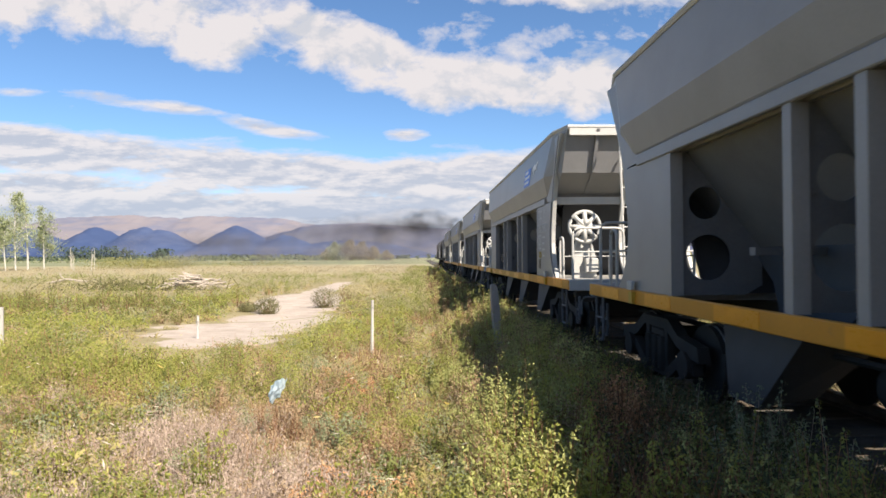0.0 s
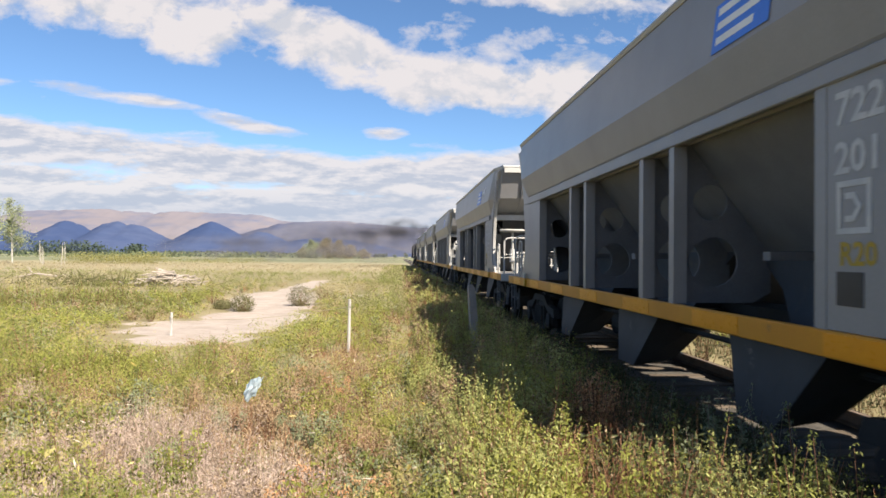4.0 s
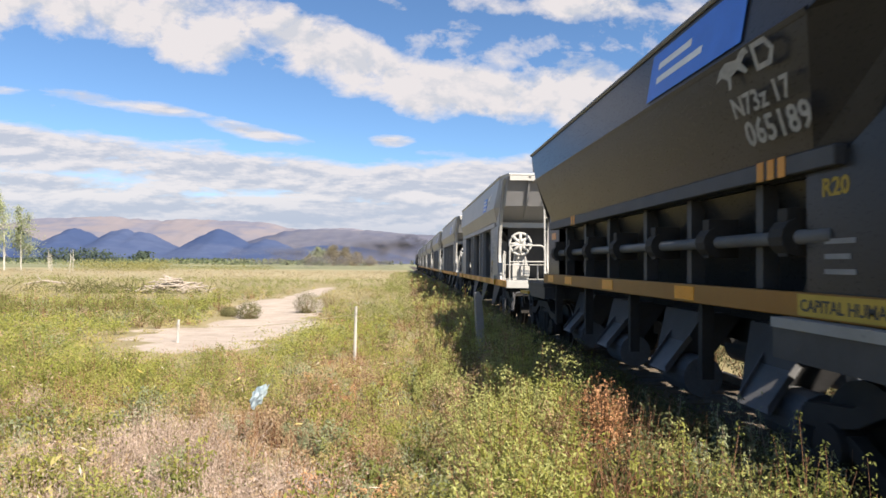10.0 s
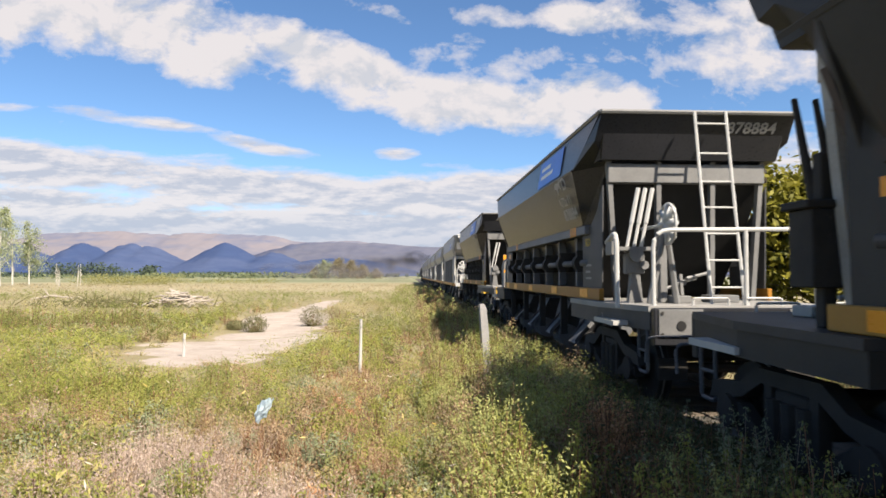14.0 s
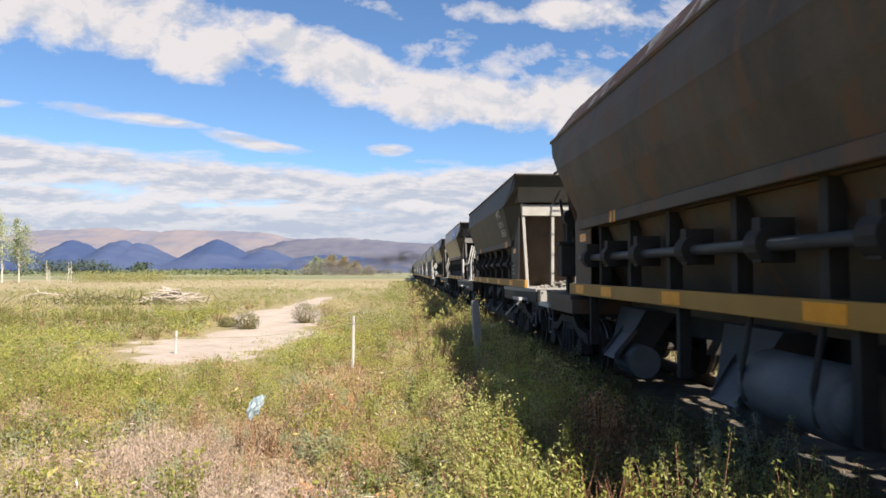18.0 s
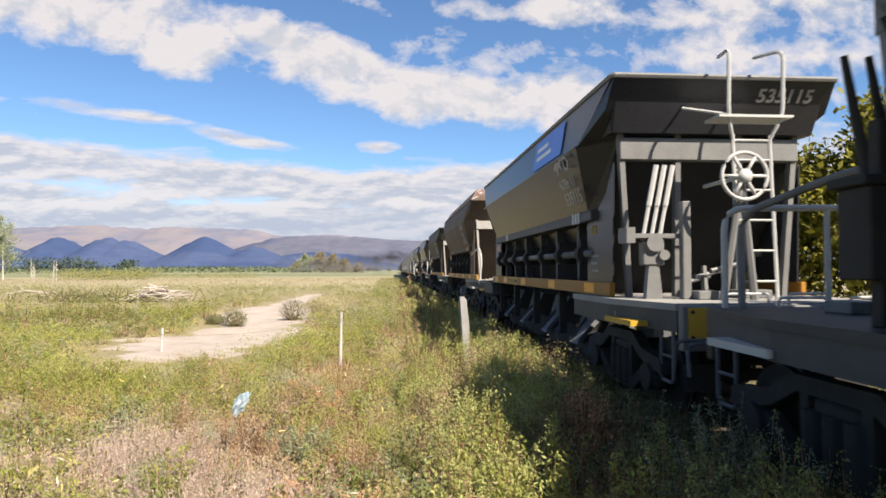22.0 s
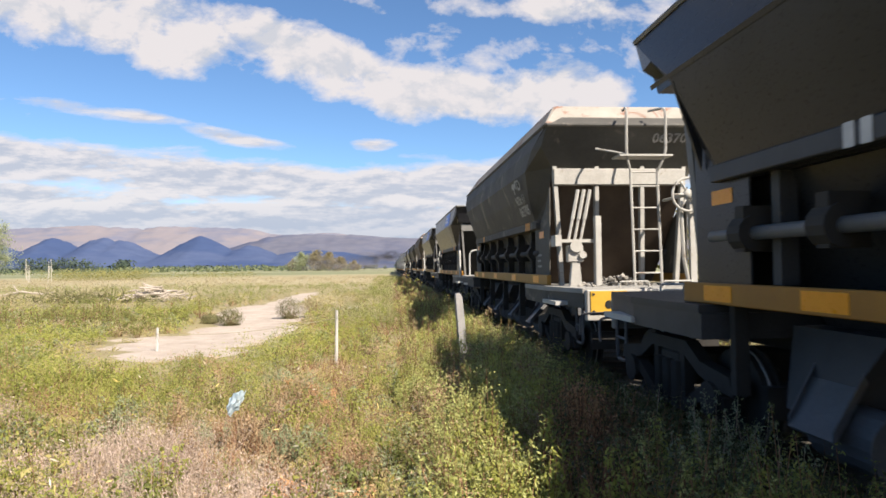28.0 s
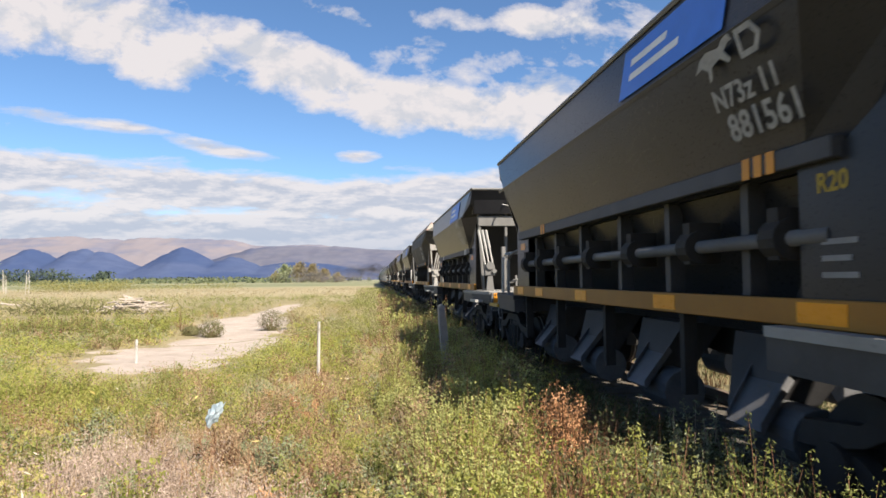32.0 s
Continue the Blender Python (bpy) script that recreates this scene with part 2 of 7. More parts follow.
M = {
    "grey_paint": surface("grey_paint", (0.200, 0.201, 0.207), (0.256, 0.257, 0.264), 0.36, 1.2, 0.0, 0.03, (0.22, 0.20, 0.18), 0.74),
    "pale_paint": surface("pale_paint", (0.326, 0.326, 0.315), (0.414, 0.414, 0.400), 0.5, 2.5, 0.0, 0.03, (0.296, 0.222, 0.148), 0.74),
    "dark_paint": surface("dark_paint", (0.0155, 0.0160, 0.0185), (0.028, 0.029, 0.033), 0.30, 1.2, 0.0, 0.02, (0.07, 0.065, 0.06), 0.76, gloss=0.20),
    "rusty_paint": surface("rusty_paint", (0.040, 0.033, 0.026), (0.098, 0.080, 0.062), 0.65, 1.3, 0.0, 0.10, (0.100, 0.056, 0.033), 0.53, stretch=(1, 1, 0.55)),
    "frame_paint": surface("frame_paint", (0.110, 0.110, 0.108), (0.167, 0.167, 0.163), 0.5, 2.5, 0.0, 0.04, (0.195, 0.156, 0.117), 0.70),
    "dusty_deck": surface("dusty_deck", (0.202, 0.198, 0.187), (0.288, 0.281, 0.266), 0.8, 2.0, 0.0, 0.10, (0.180, 0.173, 0.166), 0.68),
    "sill_paint": surface("sill_paint", (0.460, 0.186, 0.014), (0.600, 0.252, 0.020), 0.45, 1.5, 0.0, 0.03, (0.20, 0.11, 0.05), 0.70),
    "sill_faded": surface("sill_faded", (0.25, 0.13, 0.026), (0.36, 0.19, 0.04), 0.55, 1.5, 0.0, 0.05, (0.16, 0.10, 0.06), 0.66),
    "reflector": surface("reflector", (0.62, 0.23, 0.008), (0.74, 0.29, 0.012), 0.3, 6.0),
    "yellow_plate": surface("yellow_plate", (0.384, 0.224, 0.024), (0.480, 0.288, 0.040), 0.45, 3.0, 0.0, 0.03, (0.160, 0.112, 0.048), 0.70),
    "running_gear": surface("running_gear", (0.0156, 0.0148, 0.0140), (0.0374, 0.0343, 0.0312), 0.75, 3.0, 0.0, 0.12, (0.12, 0.10, 0.08), 0.70),
    "steel": surface("steel", (0.22, 0.21, 0.20), (0.36, 0.35, 0.34), 0.4, 5.0, 0.7, 0.05),
    "chute_and_deck_shade": surface("chute_and_deck_shade", (0.0263, 0.0263, 0.0277), (0.0510, 0.0510, 0.0525), 0.55, 2.0, 0.0, 0.05, (0.14, 0.13, 0.12), 0.68),
    "marking": surface("marking", (0.62, 0.62, 0.60), (0.78, 0.78, 0.76), 0.6, 6.0),
    "marking_yellow": surface("marking_yellow", (0.30, 0.20, 0.02), (0.40, 0.28, 0.04), 0.6, 6.0),
    "blue_panel": surface("blue_panel", (0.03, 0.15, 0.55), (0.04, 0.19, 0.68), 0.4, 3.0),
    "black_panel": surface("black_panel", (0.02, 0.022, 0.025), (0.04, 0.042, 0.045), 0.4, 3.0),
    "rail_steel": surface("rail_steel", (0.14, 0.10, 0.075), (0.25, 0.19, 0.14), 0.6, 6.0, 0.3, 0.08),
    "sleeper": surface("sleeper", (0.060, 0.048, 0.036), (0.130, 0.105, 0.080), 0.85, 5.0, 0.0, 0.3, stretch=(1, 6, 6)),
    "ballast": surface("ballast", (0.040, 0.037, 0.032), (0.105, 0.096, 0.082), 0.9, 6.0, 0.0, 0.6),
    "post_white": surface("post_white", (0.328, 0.312, 0.289), (0.468, 0.452, 0.429), 0.7, 8.0, 0.0, 0.1, (0.273, 0.218, 0.156), 0.70),
    "concrete": surface("concrete", (0.180, 0.176, 0.173), (0.285, 0.277, 0.270), 0.85, 7.0, 0.0, 0.2, (0.225, 0.203, 0.180), 0.66),
    "wire": surface("wire", (0.338, 0.300, 0.188), (0.450, 0.413, 0.285), 0.6, 9.0),
    "bleached_wood": surface("bleached_wood", (0.247, 0.210, 0.173), (0.420, 0.375, 0.323), 0.8, 4.0, 0.0, 0.3, (0.090, 0.068, 0.053), 0.62, stretch=(1, 1, 5)),
    "plastic_bag": surface("plastic_bag", (0.324, 0.446, 0.518), (0.518, 0.590, 0.634), 0.35, 14.0, translucent=0.4),
    "bark": surface("bark", (0.225, 0.203, 0.165), (0.465, 0.443, 0.390), 0.8, 6.0, 0.0, 0.2),
    "dark_bark": surface("dark_bark", (0.05, 0.04, 0.03), (0.13, 0.10, 0.08), 0.9, 5.0, 0.0, 0.3),
    "leaf_green": surface("leaf_green", (0.110, 0.132, 0.034), (0.290, 0.315, 0.098), 0.6, 1.3, random=0.14, fine=9.0, translucent=0.55),
    "leaf_fresh": surface("leaf_fresh", (0.210, 0.222, 0.044), (0.425, 0.440, 0.122), 0.6, 0.9, random=0.14, fine=6.0, translucent=0.55),
    "leaf_olive": surface("leaf_olive", (0.228, 0.209, 0.065), (0.414, 0.361, 0.141), 0.65, 0.7, random=0.14, fine=6.0, translucent=0.3),
    "leaf_dry": surface("leaf_dry", (0.247, 0.176, 0.105), (0.435, 0.334, 0.217), 0.75, 0.8, random=0.18, fine=6.0, translucent=0.25),
    "stem_pink": surface("stem_pink", (0.211, 0.156, 0.117), (0.421, 0.335, 0.265), 0.8, 0.9, random=0.5, fine=8.0),
    "stem_straw": surface("stem_straw", (0.184, 0.156, 0.068), (0.352, 0.304, 0.152), 0.8, 0.9, random=0.3, fine=8.0),
    "stem_brown": surface("stem_brown", (0.090, 0.050, 0.030), (0.220, 0.130, 0.075), 0.8, 1.2, random=0.5, fine=8.0),
    "leaf_russet": surface("leaf_russet", (0.190, 0.128, 0.072), (0.420, 0.310, 0.185), 0.75, 1.2, random=0.3, fine=6.0, translucent=0.25),
    "stem_russet": surface("stem_russet", (0.150, 0.070, 0.040), (0.330, 0.185, 0.110), 0.8, 1.2, random=0.5, fine=8.0),
    # darker leaf tone: the train's shade is put into the colour
    "leaf_shade_tint": surface("leaf_shade_tint", (0.036, 0.044, 0.016), (0.096, 0.104, 0.040), 0.6, 2.0, random=0.4, fine=8.0, translucent=0.2),
    "leaf_rust": surface("leaf_rust", (0.3078, 0.1482, 0.0684), (0.5472, 0.3135, 0.1653), 0.7, 1.5, random=0.5, fine=8.0, translucent=0.25),
    "leaf_grey": surface("leaf_grey", (0.156, 0.184, 0.098), (0.287, 0.316, 0.189), 0.6, 1.5, random=0.18, fine=8.0, translucent=0.3),
    "husk": surface("husk", (0.484, 0.359, 0.078), (0.663, 0.546, 0.234), 0.6, 6.0, random=0.4, translucent=0.25),
    "husk_pale": surface("husk_pale", (0.450, 0.405, 0.315), (0.615, 0.570, 0.465), 0.6, 6.0, random=0.4, translucent=0.25),
    "bush_yellow": surface("bush_yellow", (0.120, 0.118, 0.034), (0.235, 0.220, 0.080), 0.7, 0.2, random=0.3, fine=3.0, translucent=0.25),
    "leaf_khaki": surface("leaf_khaki", (0.222, 0.192, 0.100), (0.355, 0.315, 0.181), 0.7, 0.25, random=0.2, fine=3.0, translucent=0.25),
    "bush_brown": surface("bush_brown", (0.075, 0.075, 0.032), (0.185, 0.175, 0.080), 0.7, 2.0, random=0.4, fine=8.0, translucent=0.2),
    "straw": surface("straw", (0.238, 0.202, 0.119), (0.331, 0.284, 0.184), 0.75, 0.08, random=0.15, fine=2.0, translucent=0.2),
    "poplar_leaf": surface("poplar_leaf", (0.187, 0.223, 0.108), (0.331, 0.360, 0.202), 0.6, 0.6, random=0.5, translucent=0.4),
    "willow_leaf": surface("willow_leaf", (0.095, 0.095, 0.010), (0.235, 0.215, 0.030), 0.6, 0.5, random=0.5, translucent=0.4),
    "autumn_leaf": surface("autumn_leaf", (0.158, 0.130, 0.065), (0.259, 0.223, 0.130), 0.7, 0.4, random=0.5, translucent=0.3),
    "far_tree": surface("far_tree", (0.022, 0.038, 0.030), (0.053, 0.071, 0.049), 0.8, 0.1, random=0.4),
    "far_hedge": surface("far_hedge", (0.054, 0.076, 0.040), (0.122, 0.137, 0.068), 0.8, 0.05, random=0.5),
}


def ground_material():
    """Dry soil near by, pale silt in the wash, straw and green crops in bands farther off."""
    m = bpy.data.materials.new("ground")
    m.use_nodes = True
    tr = m.node_tree
    tr.nodes.clear()
    co = node(tr, "ShaderNodeTexCoord")
    sep = node(tr, "ShaderNodeSeparateXYZ")
    link(tr, co.outputs["Object"], sep.inputs[0])
    x, y, _ = sep.outputs

    def noise_at(scale, detail=6.0, stretch=(1, 1, 1)):
        mp = node(tr, "ShaderNodeMapping", Scale=stretch)
        link(tr, co.outputs["Object"], mp.inputs[0])
        n = node(tr, "ShaderNodeTexNoise", Scale=scale, Detail=detail, Roughness=0.6)
        link(tr, mp.outputs[0], n.inputs["Vector"])
        return n.outputs[0]

    coarse, fine, wide = noise_at(0.35), noise_at(9.0), noise_at(0.02, 5.0, (0.35, 1, 1))
    soil = ramp(tr, calc(tr, "ADD", calc(tr, "MULTIPLY", coarse, 0.6), calc(tr, "MULTIPLY", fine, 0.4)), [(0.35, (0.147, 0.126, 0.059)), (0.65, (0.266, 0.224, 0.119))])
    sand = ramp(tr, calc(tr, "ADD", calc(tr, "MULTIPLY", noise_at(1.6), 0.65), calc(tr, "MULTIPLY", fine, 0.35)), [(0.32, (0.245, 0.202, 0.168)), (0.64, (0.385, 0.335, 0.288))])
    straw = ramp(tr, wide, [(0.35, (0.189, 0.168, 0.084)), (0.65, (0.294, 0.252, 0.154))])
    crop = ramp(tr, noise_at(0.012, 4.0, (0.25, 1, 1)), [(0.36, (0.075, 0.105, 0.045)), (0.50, (0.150, 0.160, 0.080)), (0.60, (0.270, 0.240, 0.150))])
    wet = None
    for cx, cy, rx, ry, tilt in WASH:
        dx, dy = calc(tr, "SUBTRACT", x, cx), calc(tr, "SUBTRACT", y, cy)
        a = calc(tr, "ADD", calc(tr, "MULTIPLY", dx, math.cos(tilt)), calc(tr, "MULTIPLY", dy, math.sin(tilt)))
        b = calc(tr, "SUBTRACT", calc(tr, "MULTIPLY", dy, math.cos(tilt)), calc(tr, "MULTIPLY", dx, math.sin(tilt)))
        r = calc(tr, "SQRT", calc(tr, "ADD", calc(tr, "POWER", calc(tr, "ABSOLUTE", calc(tr, "DIVIDE", a, rx)), 2.0), calc(tr, "POWER", calc(tr, "ABSOLUTE", calc(tr, "DIVIDE", b, ry)), 2.0)))
        wet = r if wet is None else calc(tr, "MINIMUM", wet, r)
    edge = calc(tr, "ADD", wet, calc(tr, "MULTIPLY", calc(tr, "SUBTRACT", noise_at(1.1, 8.0), 0.5), 0.85))
    is_sand = ramp(tr, edge, [(0.94, (1, 1, 1)), (1.04, (0, 0, 0))])
    col = mixed(tr, is_sand, soil, sand)
    wob = calc(tr, "MULTIPLY", calc(tr, "SUBTRACT", wide, 0.5), 40.0)
    yy = calc(tr, "ADD", y, wob)
    near_far = calc(tr, "DIVIDE", calc(tr, "SUBTRACT", yy, 46.0), 18.0, clamp=True)
    col = mixed(tr, near_far, col, straw)
    col = mixed(tr, calc(tr, "DIVIDE", calc(tr, "SUBTRACT", yy, 130.0), 50.0, clamp=True), col, crop)
    p = node(tr, "ShaderNodeBsdfPrincipled", Roughness=0.95)
    link(tr, col, p.inputs["Base Color"])
    bp = node(tr, "ShaderNodeBump", Strength=0.5, Distance=0.05)
    link(tr, fine, bp.inputs["Height"])
    link(tr, bp.outputs[0], p.inputs["Normal"])
    link(tr, p.outputs[0], node(tr, "ShaderNodeOutputMaterial").inputs[0])
    return m


# the pale wash: centre, half axes, tilt
WASH = [(-3.9, 12.6, 1.2, 1.1, 0.2), (-4.3, 14.8, 1.8, 1.8, 0.3), (-5.3, 16.6, 1.5, 0.8, 0.4), (-3.9, 18.0, 1.6, 3.2, 0.12), (-4.6, 24.5, 1.7, 6.0, 0.10), (-5.1, 36.0, 0.8, 9.0, 0.0), (-1.5, 27.5, 0.9, 0.6, 0.2)]


def in_wash(x, y, grow=1.0):
    """How deep inside the wash a place lies: below 1 is inside."""
    best = np.full(np.shape(x), 99.0)
    for cx, cy, rx, ry, tilt in WASH:
        dx, dy = x - cx, y - cy
        a, b = dx * math.cos(tilt) + dy * math.sin(tilt), dy * math.cos(tilt) - dx * math.sin(tilt)
        best = np.minimum(best, np.hypot(a / (rx * grow), b / (ry * grow)))
    return best


def ground_height(x, y):
    """Gentle swells, a shallow wash and the low bank of the track."""
    x, y = np.asarray(x, float), np.asarray(y, float)
    h = 0.05 * np.sin(x * 0.55 + 1.0) * np.sin(y * 0.43) + 0.04 * np.sin(x * 0.21 - y * 0.33)
    h = h * np.clip(60 / (np.hypot(x, y) + 20), 0, 1)
    h -= 0.05 * np.clip(1.3 - in_wash(x, y), 0, 1)
    bank = np.clip(1 - np.abs(x - TRACK) / 3.6, 0, 1)
    return h * (1 - np.clip(bank * 3, 0, 1)) - 0.03 - 0.17 * np.clip(bank * 2.5, 0, 1)


# ---- mesh helpers ----
def part(name, bm, material, parent=None, label="", smooth=False):
    """Links a bmesh as one mesh object, under a thing or a part where one is given."""
    me = bpy.data.meshes.new(name)
    bmesh.ops.recalc_face_normals(bm, faces=bm.faces)
    bm.to_mesh(me)
    bm.free()
    if smooth:
        for f in me.polygons:
            f.use_smooth = True
    me.materials.append(M[material] if isinstance(material, str) else material)
    ob = new(name, me)
    if parent is not None:
        ob.parent = parent
    if label:
        tagged(ob, label)
    return ob


def thing(name, label, category, group="", m=None):
    ob = new(name)
    ob.empty_display_size = 0.3
    if m is not None:
        ob.matrix_basis = m
    return tagged(ob, label, category, group)


def box(bm, x0, x1, y0, y1, z0, z1, m=None, bevel=0.0):
    vs = [bm.verts.new((x, y, z)) for x in (x0, x1) for y in (y0, y1) for z in (z0, z1)]
    fs = [bm.faces.new([vs[i] for i in q]) for q in ((0, 1, 3, 2), (4, 6, 7, 5), (0, 4, 5, 1), (2, 3, 7, 6), (0, 2, 6, 4), (1, 5, 7, 3))]
    if bevel:
        es = list({e for f in fs for e in f.edges})
        got = bmesh.ops.bevel(bm, geom=es, offset=bevel, segments=1, affect="EDGES", profile=0.5)
        vs = list({v for v in vs if v.is_valid} | {v for v in got["verts"] if v.is_valid})
    if m is not None:
        bmesh.ops.transform(bm, matrix=m, verts=[v for v in vs if v.is_valid])
    return bm


def boxes(*rows, bevel=0.0):
    bm = bmesh.new()
    for r in rows:
        box(bm, *r, bevel=bevel)
    return bm


def prism(outline, axis, a, b, bm=None):
    """An outline in the two other axes, drawn out along one axis from a to b."""
    bm = bm or bmesh.new()
    put = {"x": lambda p, q, s: (s, p, q), "y": lambda p, q, s: (p, s, q), "z": lambda p, q, s: (p, q, s)}[axis]
    lo = [bm.verts.new(put(p, q, a)) for p, q in outline]
    hi = [bm.verts.new(put(p, q, b)) for p, q in outline]
    n = len(outline)
    bm.faces.new(lo)
    bm.faces.new(hi[::-1])
    for i in range(n):
        bm.faces.new((lo[i], hi[i], hi[(i + 1) % n], lo[(i + 1) % n]))
    return bm


def tube(points, r, seg=8, bm=None, closed=False):
    """A round bar along points."""
    bm = bm or bmesh.new()
    pts = [Vector(p) for p in points]
    rings, n = [], len(pts)
    for i, p in enumerate(pts):
        a = pts[(i - 1) % n] if closed or i > 0 else p
        b = pts[(i + 1) % n] if closed or i < n - 1 else p
        d = (b - a).normalized()
        up = Vector((0, 0, 1)) if abs(d.z) < 0.9 else Vector((1, 0, 0))
        u = d.cross(up).normalized()
        w = u.cross(d)
        rr = r[i] if isinstance(r, (list, tuple)) else r
        rings.append([bm.verts.new(p + (u * math.cos(t) + w * math.sin(t)) * rr) for t in (2 * math.pi * k / seg for k in range(seg))])
    for i in range(n if closed else n - 1):
        A, B = rings[i], rings[(i + 1) % n]
        for k in range(seg):
            bm.faces.new((A[k], A[(k + 1) % seg], B[(k + 1) % seg], B[k]))
    if not closed:
        bm.faces.new(rings[0][::-1])
        bm.faces.new(rings[-1])
    return bm


def bent(points, r=0.12, steps=4):
    """Rounds the corners of a polyline."""
    pts = [Vector(p) for p in points]
    out = [pts[0]]
    for a, b, c in zip(pts, pts[1:], pts[2:]):
        k = min(r, (a - b).length * 0.45, (c - b).length * 0.45)
        p, q = b + (a - b).normalized() * k, b + (c - b).normalized() * k
        for i in range(steps + 1):
            t = i / steps
            out.append(p * (1 - t) ** 2 + b * 2 * t * (1 - t) + q * t * t)
    return out + [pts[-1]]


def circle(c, r, axis, n=24):
    put = {"x": lambda a, b: (0, a, b), "y": lambda a, b: (a, 0, b), "z": lambda a, b: (a, b, 0)}[axis]
    return [Vector(c) + Vector(put(r * math.cos(2 * math.pi * k / n), r * math.sin(2 * math.pi * k / n))) for k in range(n)]


def drum(c, r, axis, half, seg=20, bm=None):
    d = {"x": Vector((1, 0, 0)), "y": Vector((0, 1, 0)), "z": Vector((0, 0, 1))}[axis] * half
    return tube([Vector(c) - d, Vector(c) + d], r, seg, bm)


def loft(rings, bm=None, cap=(True, True)):
    """A skin over rings with equal numbers of points."""
    bm = bm or bmesh.new()
    vs = [[bm.verts.new(p) for p in r] for r in rings]
    n = len(rings[0])
    for A, B in zip(vs, vs[1:]):
        for k in range(n):
            bm.faces.new((A[k], A[(k + 1) % n], B[(k + 1) % n], B[k]))
    if cap[0]:
        bm.faces.new(vs[0][::-1])
    if cap[1]:
        bm.faces.new(vs[-1])
    return bm


def from_arrays(name, verts, faces, material):
    """One mesh from numpy arrays; faces is an n x 3 or n x 4 table."""
    me = bpy.data.meshes.new(name)
    k = faces.shape[1]
    me.vertices.add(len(verts))
    me.vertices.foreach_set("co", verts.astype(np.float32).ravel())
    me.loops.add(faces.size)
    me.loops.foreach_set("vertex_index", faces.astype(np.int32).ravel())
    me.polygons.add(len(faces))
    me.polygons.foreach_set("loop_start", np.arange(0, faces.size, k, dtype=np.int32))
    me.update(calc_edges=True)
    me.materials.append(M[material] if isinstance(material, str) else material)
    return new(name, me)


def lettering(words, size, m, material, parent, name="lettering", align="LEFT"):
    """Painted characters, as a thin mesh lying at the pose m (its x runs along the words, its z out of the surface)."""
    cu = bpy.data.curves.new(name, "FONT")
    cu.body, cu.size, cu.align_x, cu.extrude, cu.offset = words, size, align, 0.001, 0.022 * size
    cu.resolution_u = 2
    tmp = bpy.data.objects.new(name, cu)
    scene.collection.objects.link(tmp)
    me = bpy.data.meshes.new_from_object(tmp.evaluated_get(bpy.context.evaluated_depsgraph_get()))
    bpy.data.objects.remove(tmp)
    me.name = name
    me.materials.clear()
    me.materials.append(M[material])
    ob = new(name, me)
    ob.parent = parent
    ob.matrix_basis = m
    return ob


# ---- ground, track, distance ----
def build_ground():
    def steps(limit, first, grow):
        out, d, s = [0.0], 0.0, first
        while d < limit:
            d += s
            s *= grow
            out.append(min(d, limit))
        return np.array(out)
    ys = np.concatenate([-steps(4800, 0.8, 1.25)[:0:-1], np.arange(0, 50, 0.5), 50 + steps(4750, 0.6, 1.12)])
    side = steps(4800, 0.6, 1.16)
    xs = np.concatenate([-(14 + side)[::-1], np.arange(-13.5, 8, 0.5), 8 + side])
    X, Y = np.meshgrid(xs, ys)
    V = np.stack([X.ravel(), Y.ravel(), ground_height(X, Y).ravel()], 1)
    nx, ny = len(xs), len(ys)
    i = (np.arange(ny - 1)[:, None] * nx + np.arange(nx - 1)[None]).ravel()
    ob = from_arrays("ground", V, np.stack([i, i + 1, i + nx + 1, i + nx], 1), ground_material())
    for f in ob.data.polygons:
        f.use_smooth = True
    tagged(ob, "dry valley ground with a pale silt wash and distant fields", "ground", kind="structure")


def build_track():
    bed = part("ballast_bed", prism([(-2.0, -0.40), (-1.45, -0.17), (1.45, -0.17), (2.0, -0.40)], "y", -60, 400), "ballast")
    bed.location.x = TRACK
    tagged(bed, "low bed of grey brown railway ballast", "track bed", kind="structure")
    head = [(-0.035, 0.0), (0.035, 0.0), (0.035, -0.035), (0.010, -0.05), (0.010, -0.12), (0.065, -0.14), (0.065, -0.15), (-0.065, -0.15), (-0.065, -0.14), (-0.010, -0.12), (-0.010, -0.05), (-0.035, -0.035)]
    for side in (-1, 1):
        r = part("rail", prism([(p + side * 0.873, q) for p, q in head], "y", -60, 400), "rail_steel")
        r.location.x = TRACK
        tagged(r, "rusty steel rail on wooden sleepers", "rail", "rails of the track")
    tie = part("sleeper", boxes((-1.35, 1.35, -0.12, 0.12, -0.30, -0.152), bevel=0.015), "sleeper")
    tagged(tie, "weathered dark wooden railway sleeper", "sleeper", "sleepers of the track")
    tie.location = (TRACK, -6.0, 0)
    for k in range(1, 70):
        copy_thing(tie, pose(TRACK, -6.0 + k * 0.65, 0, 0, 0, random.uniform(-1, 1)))


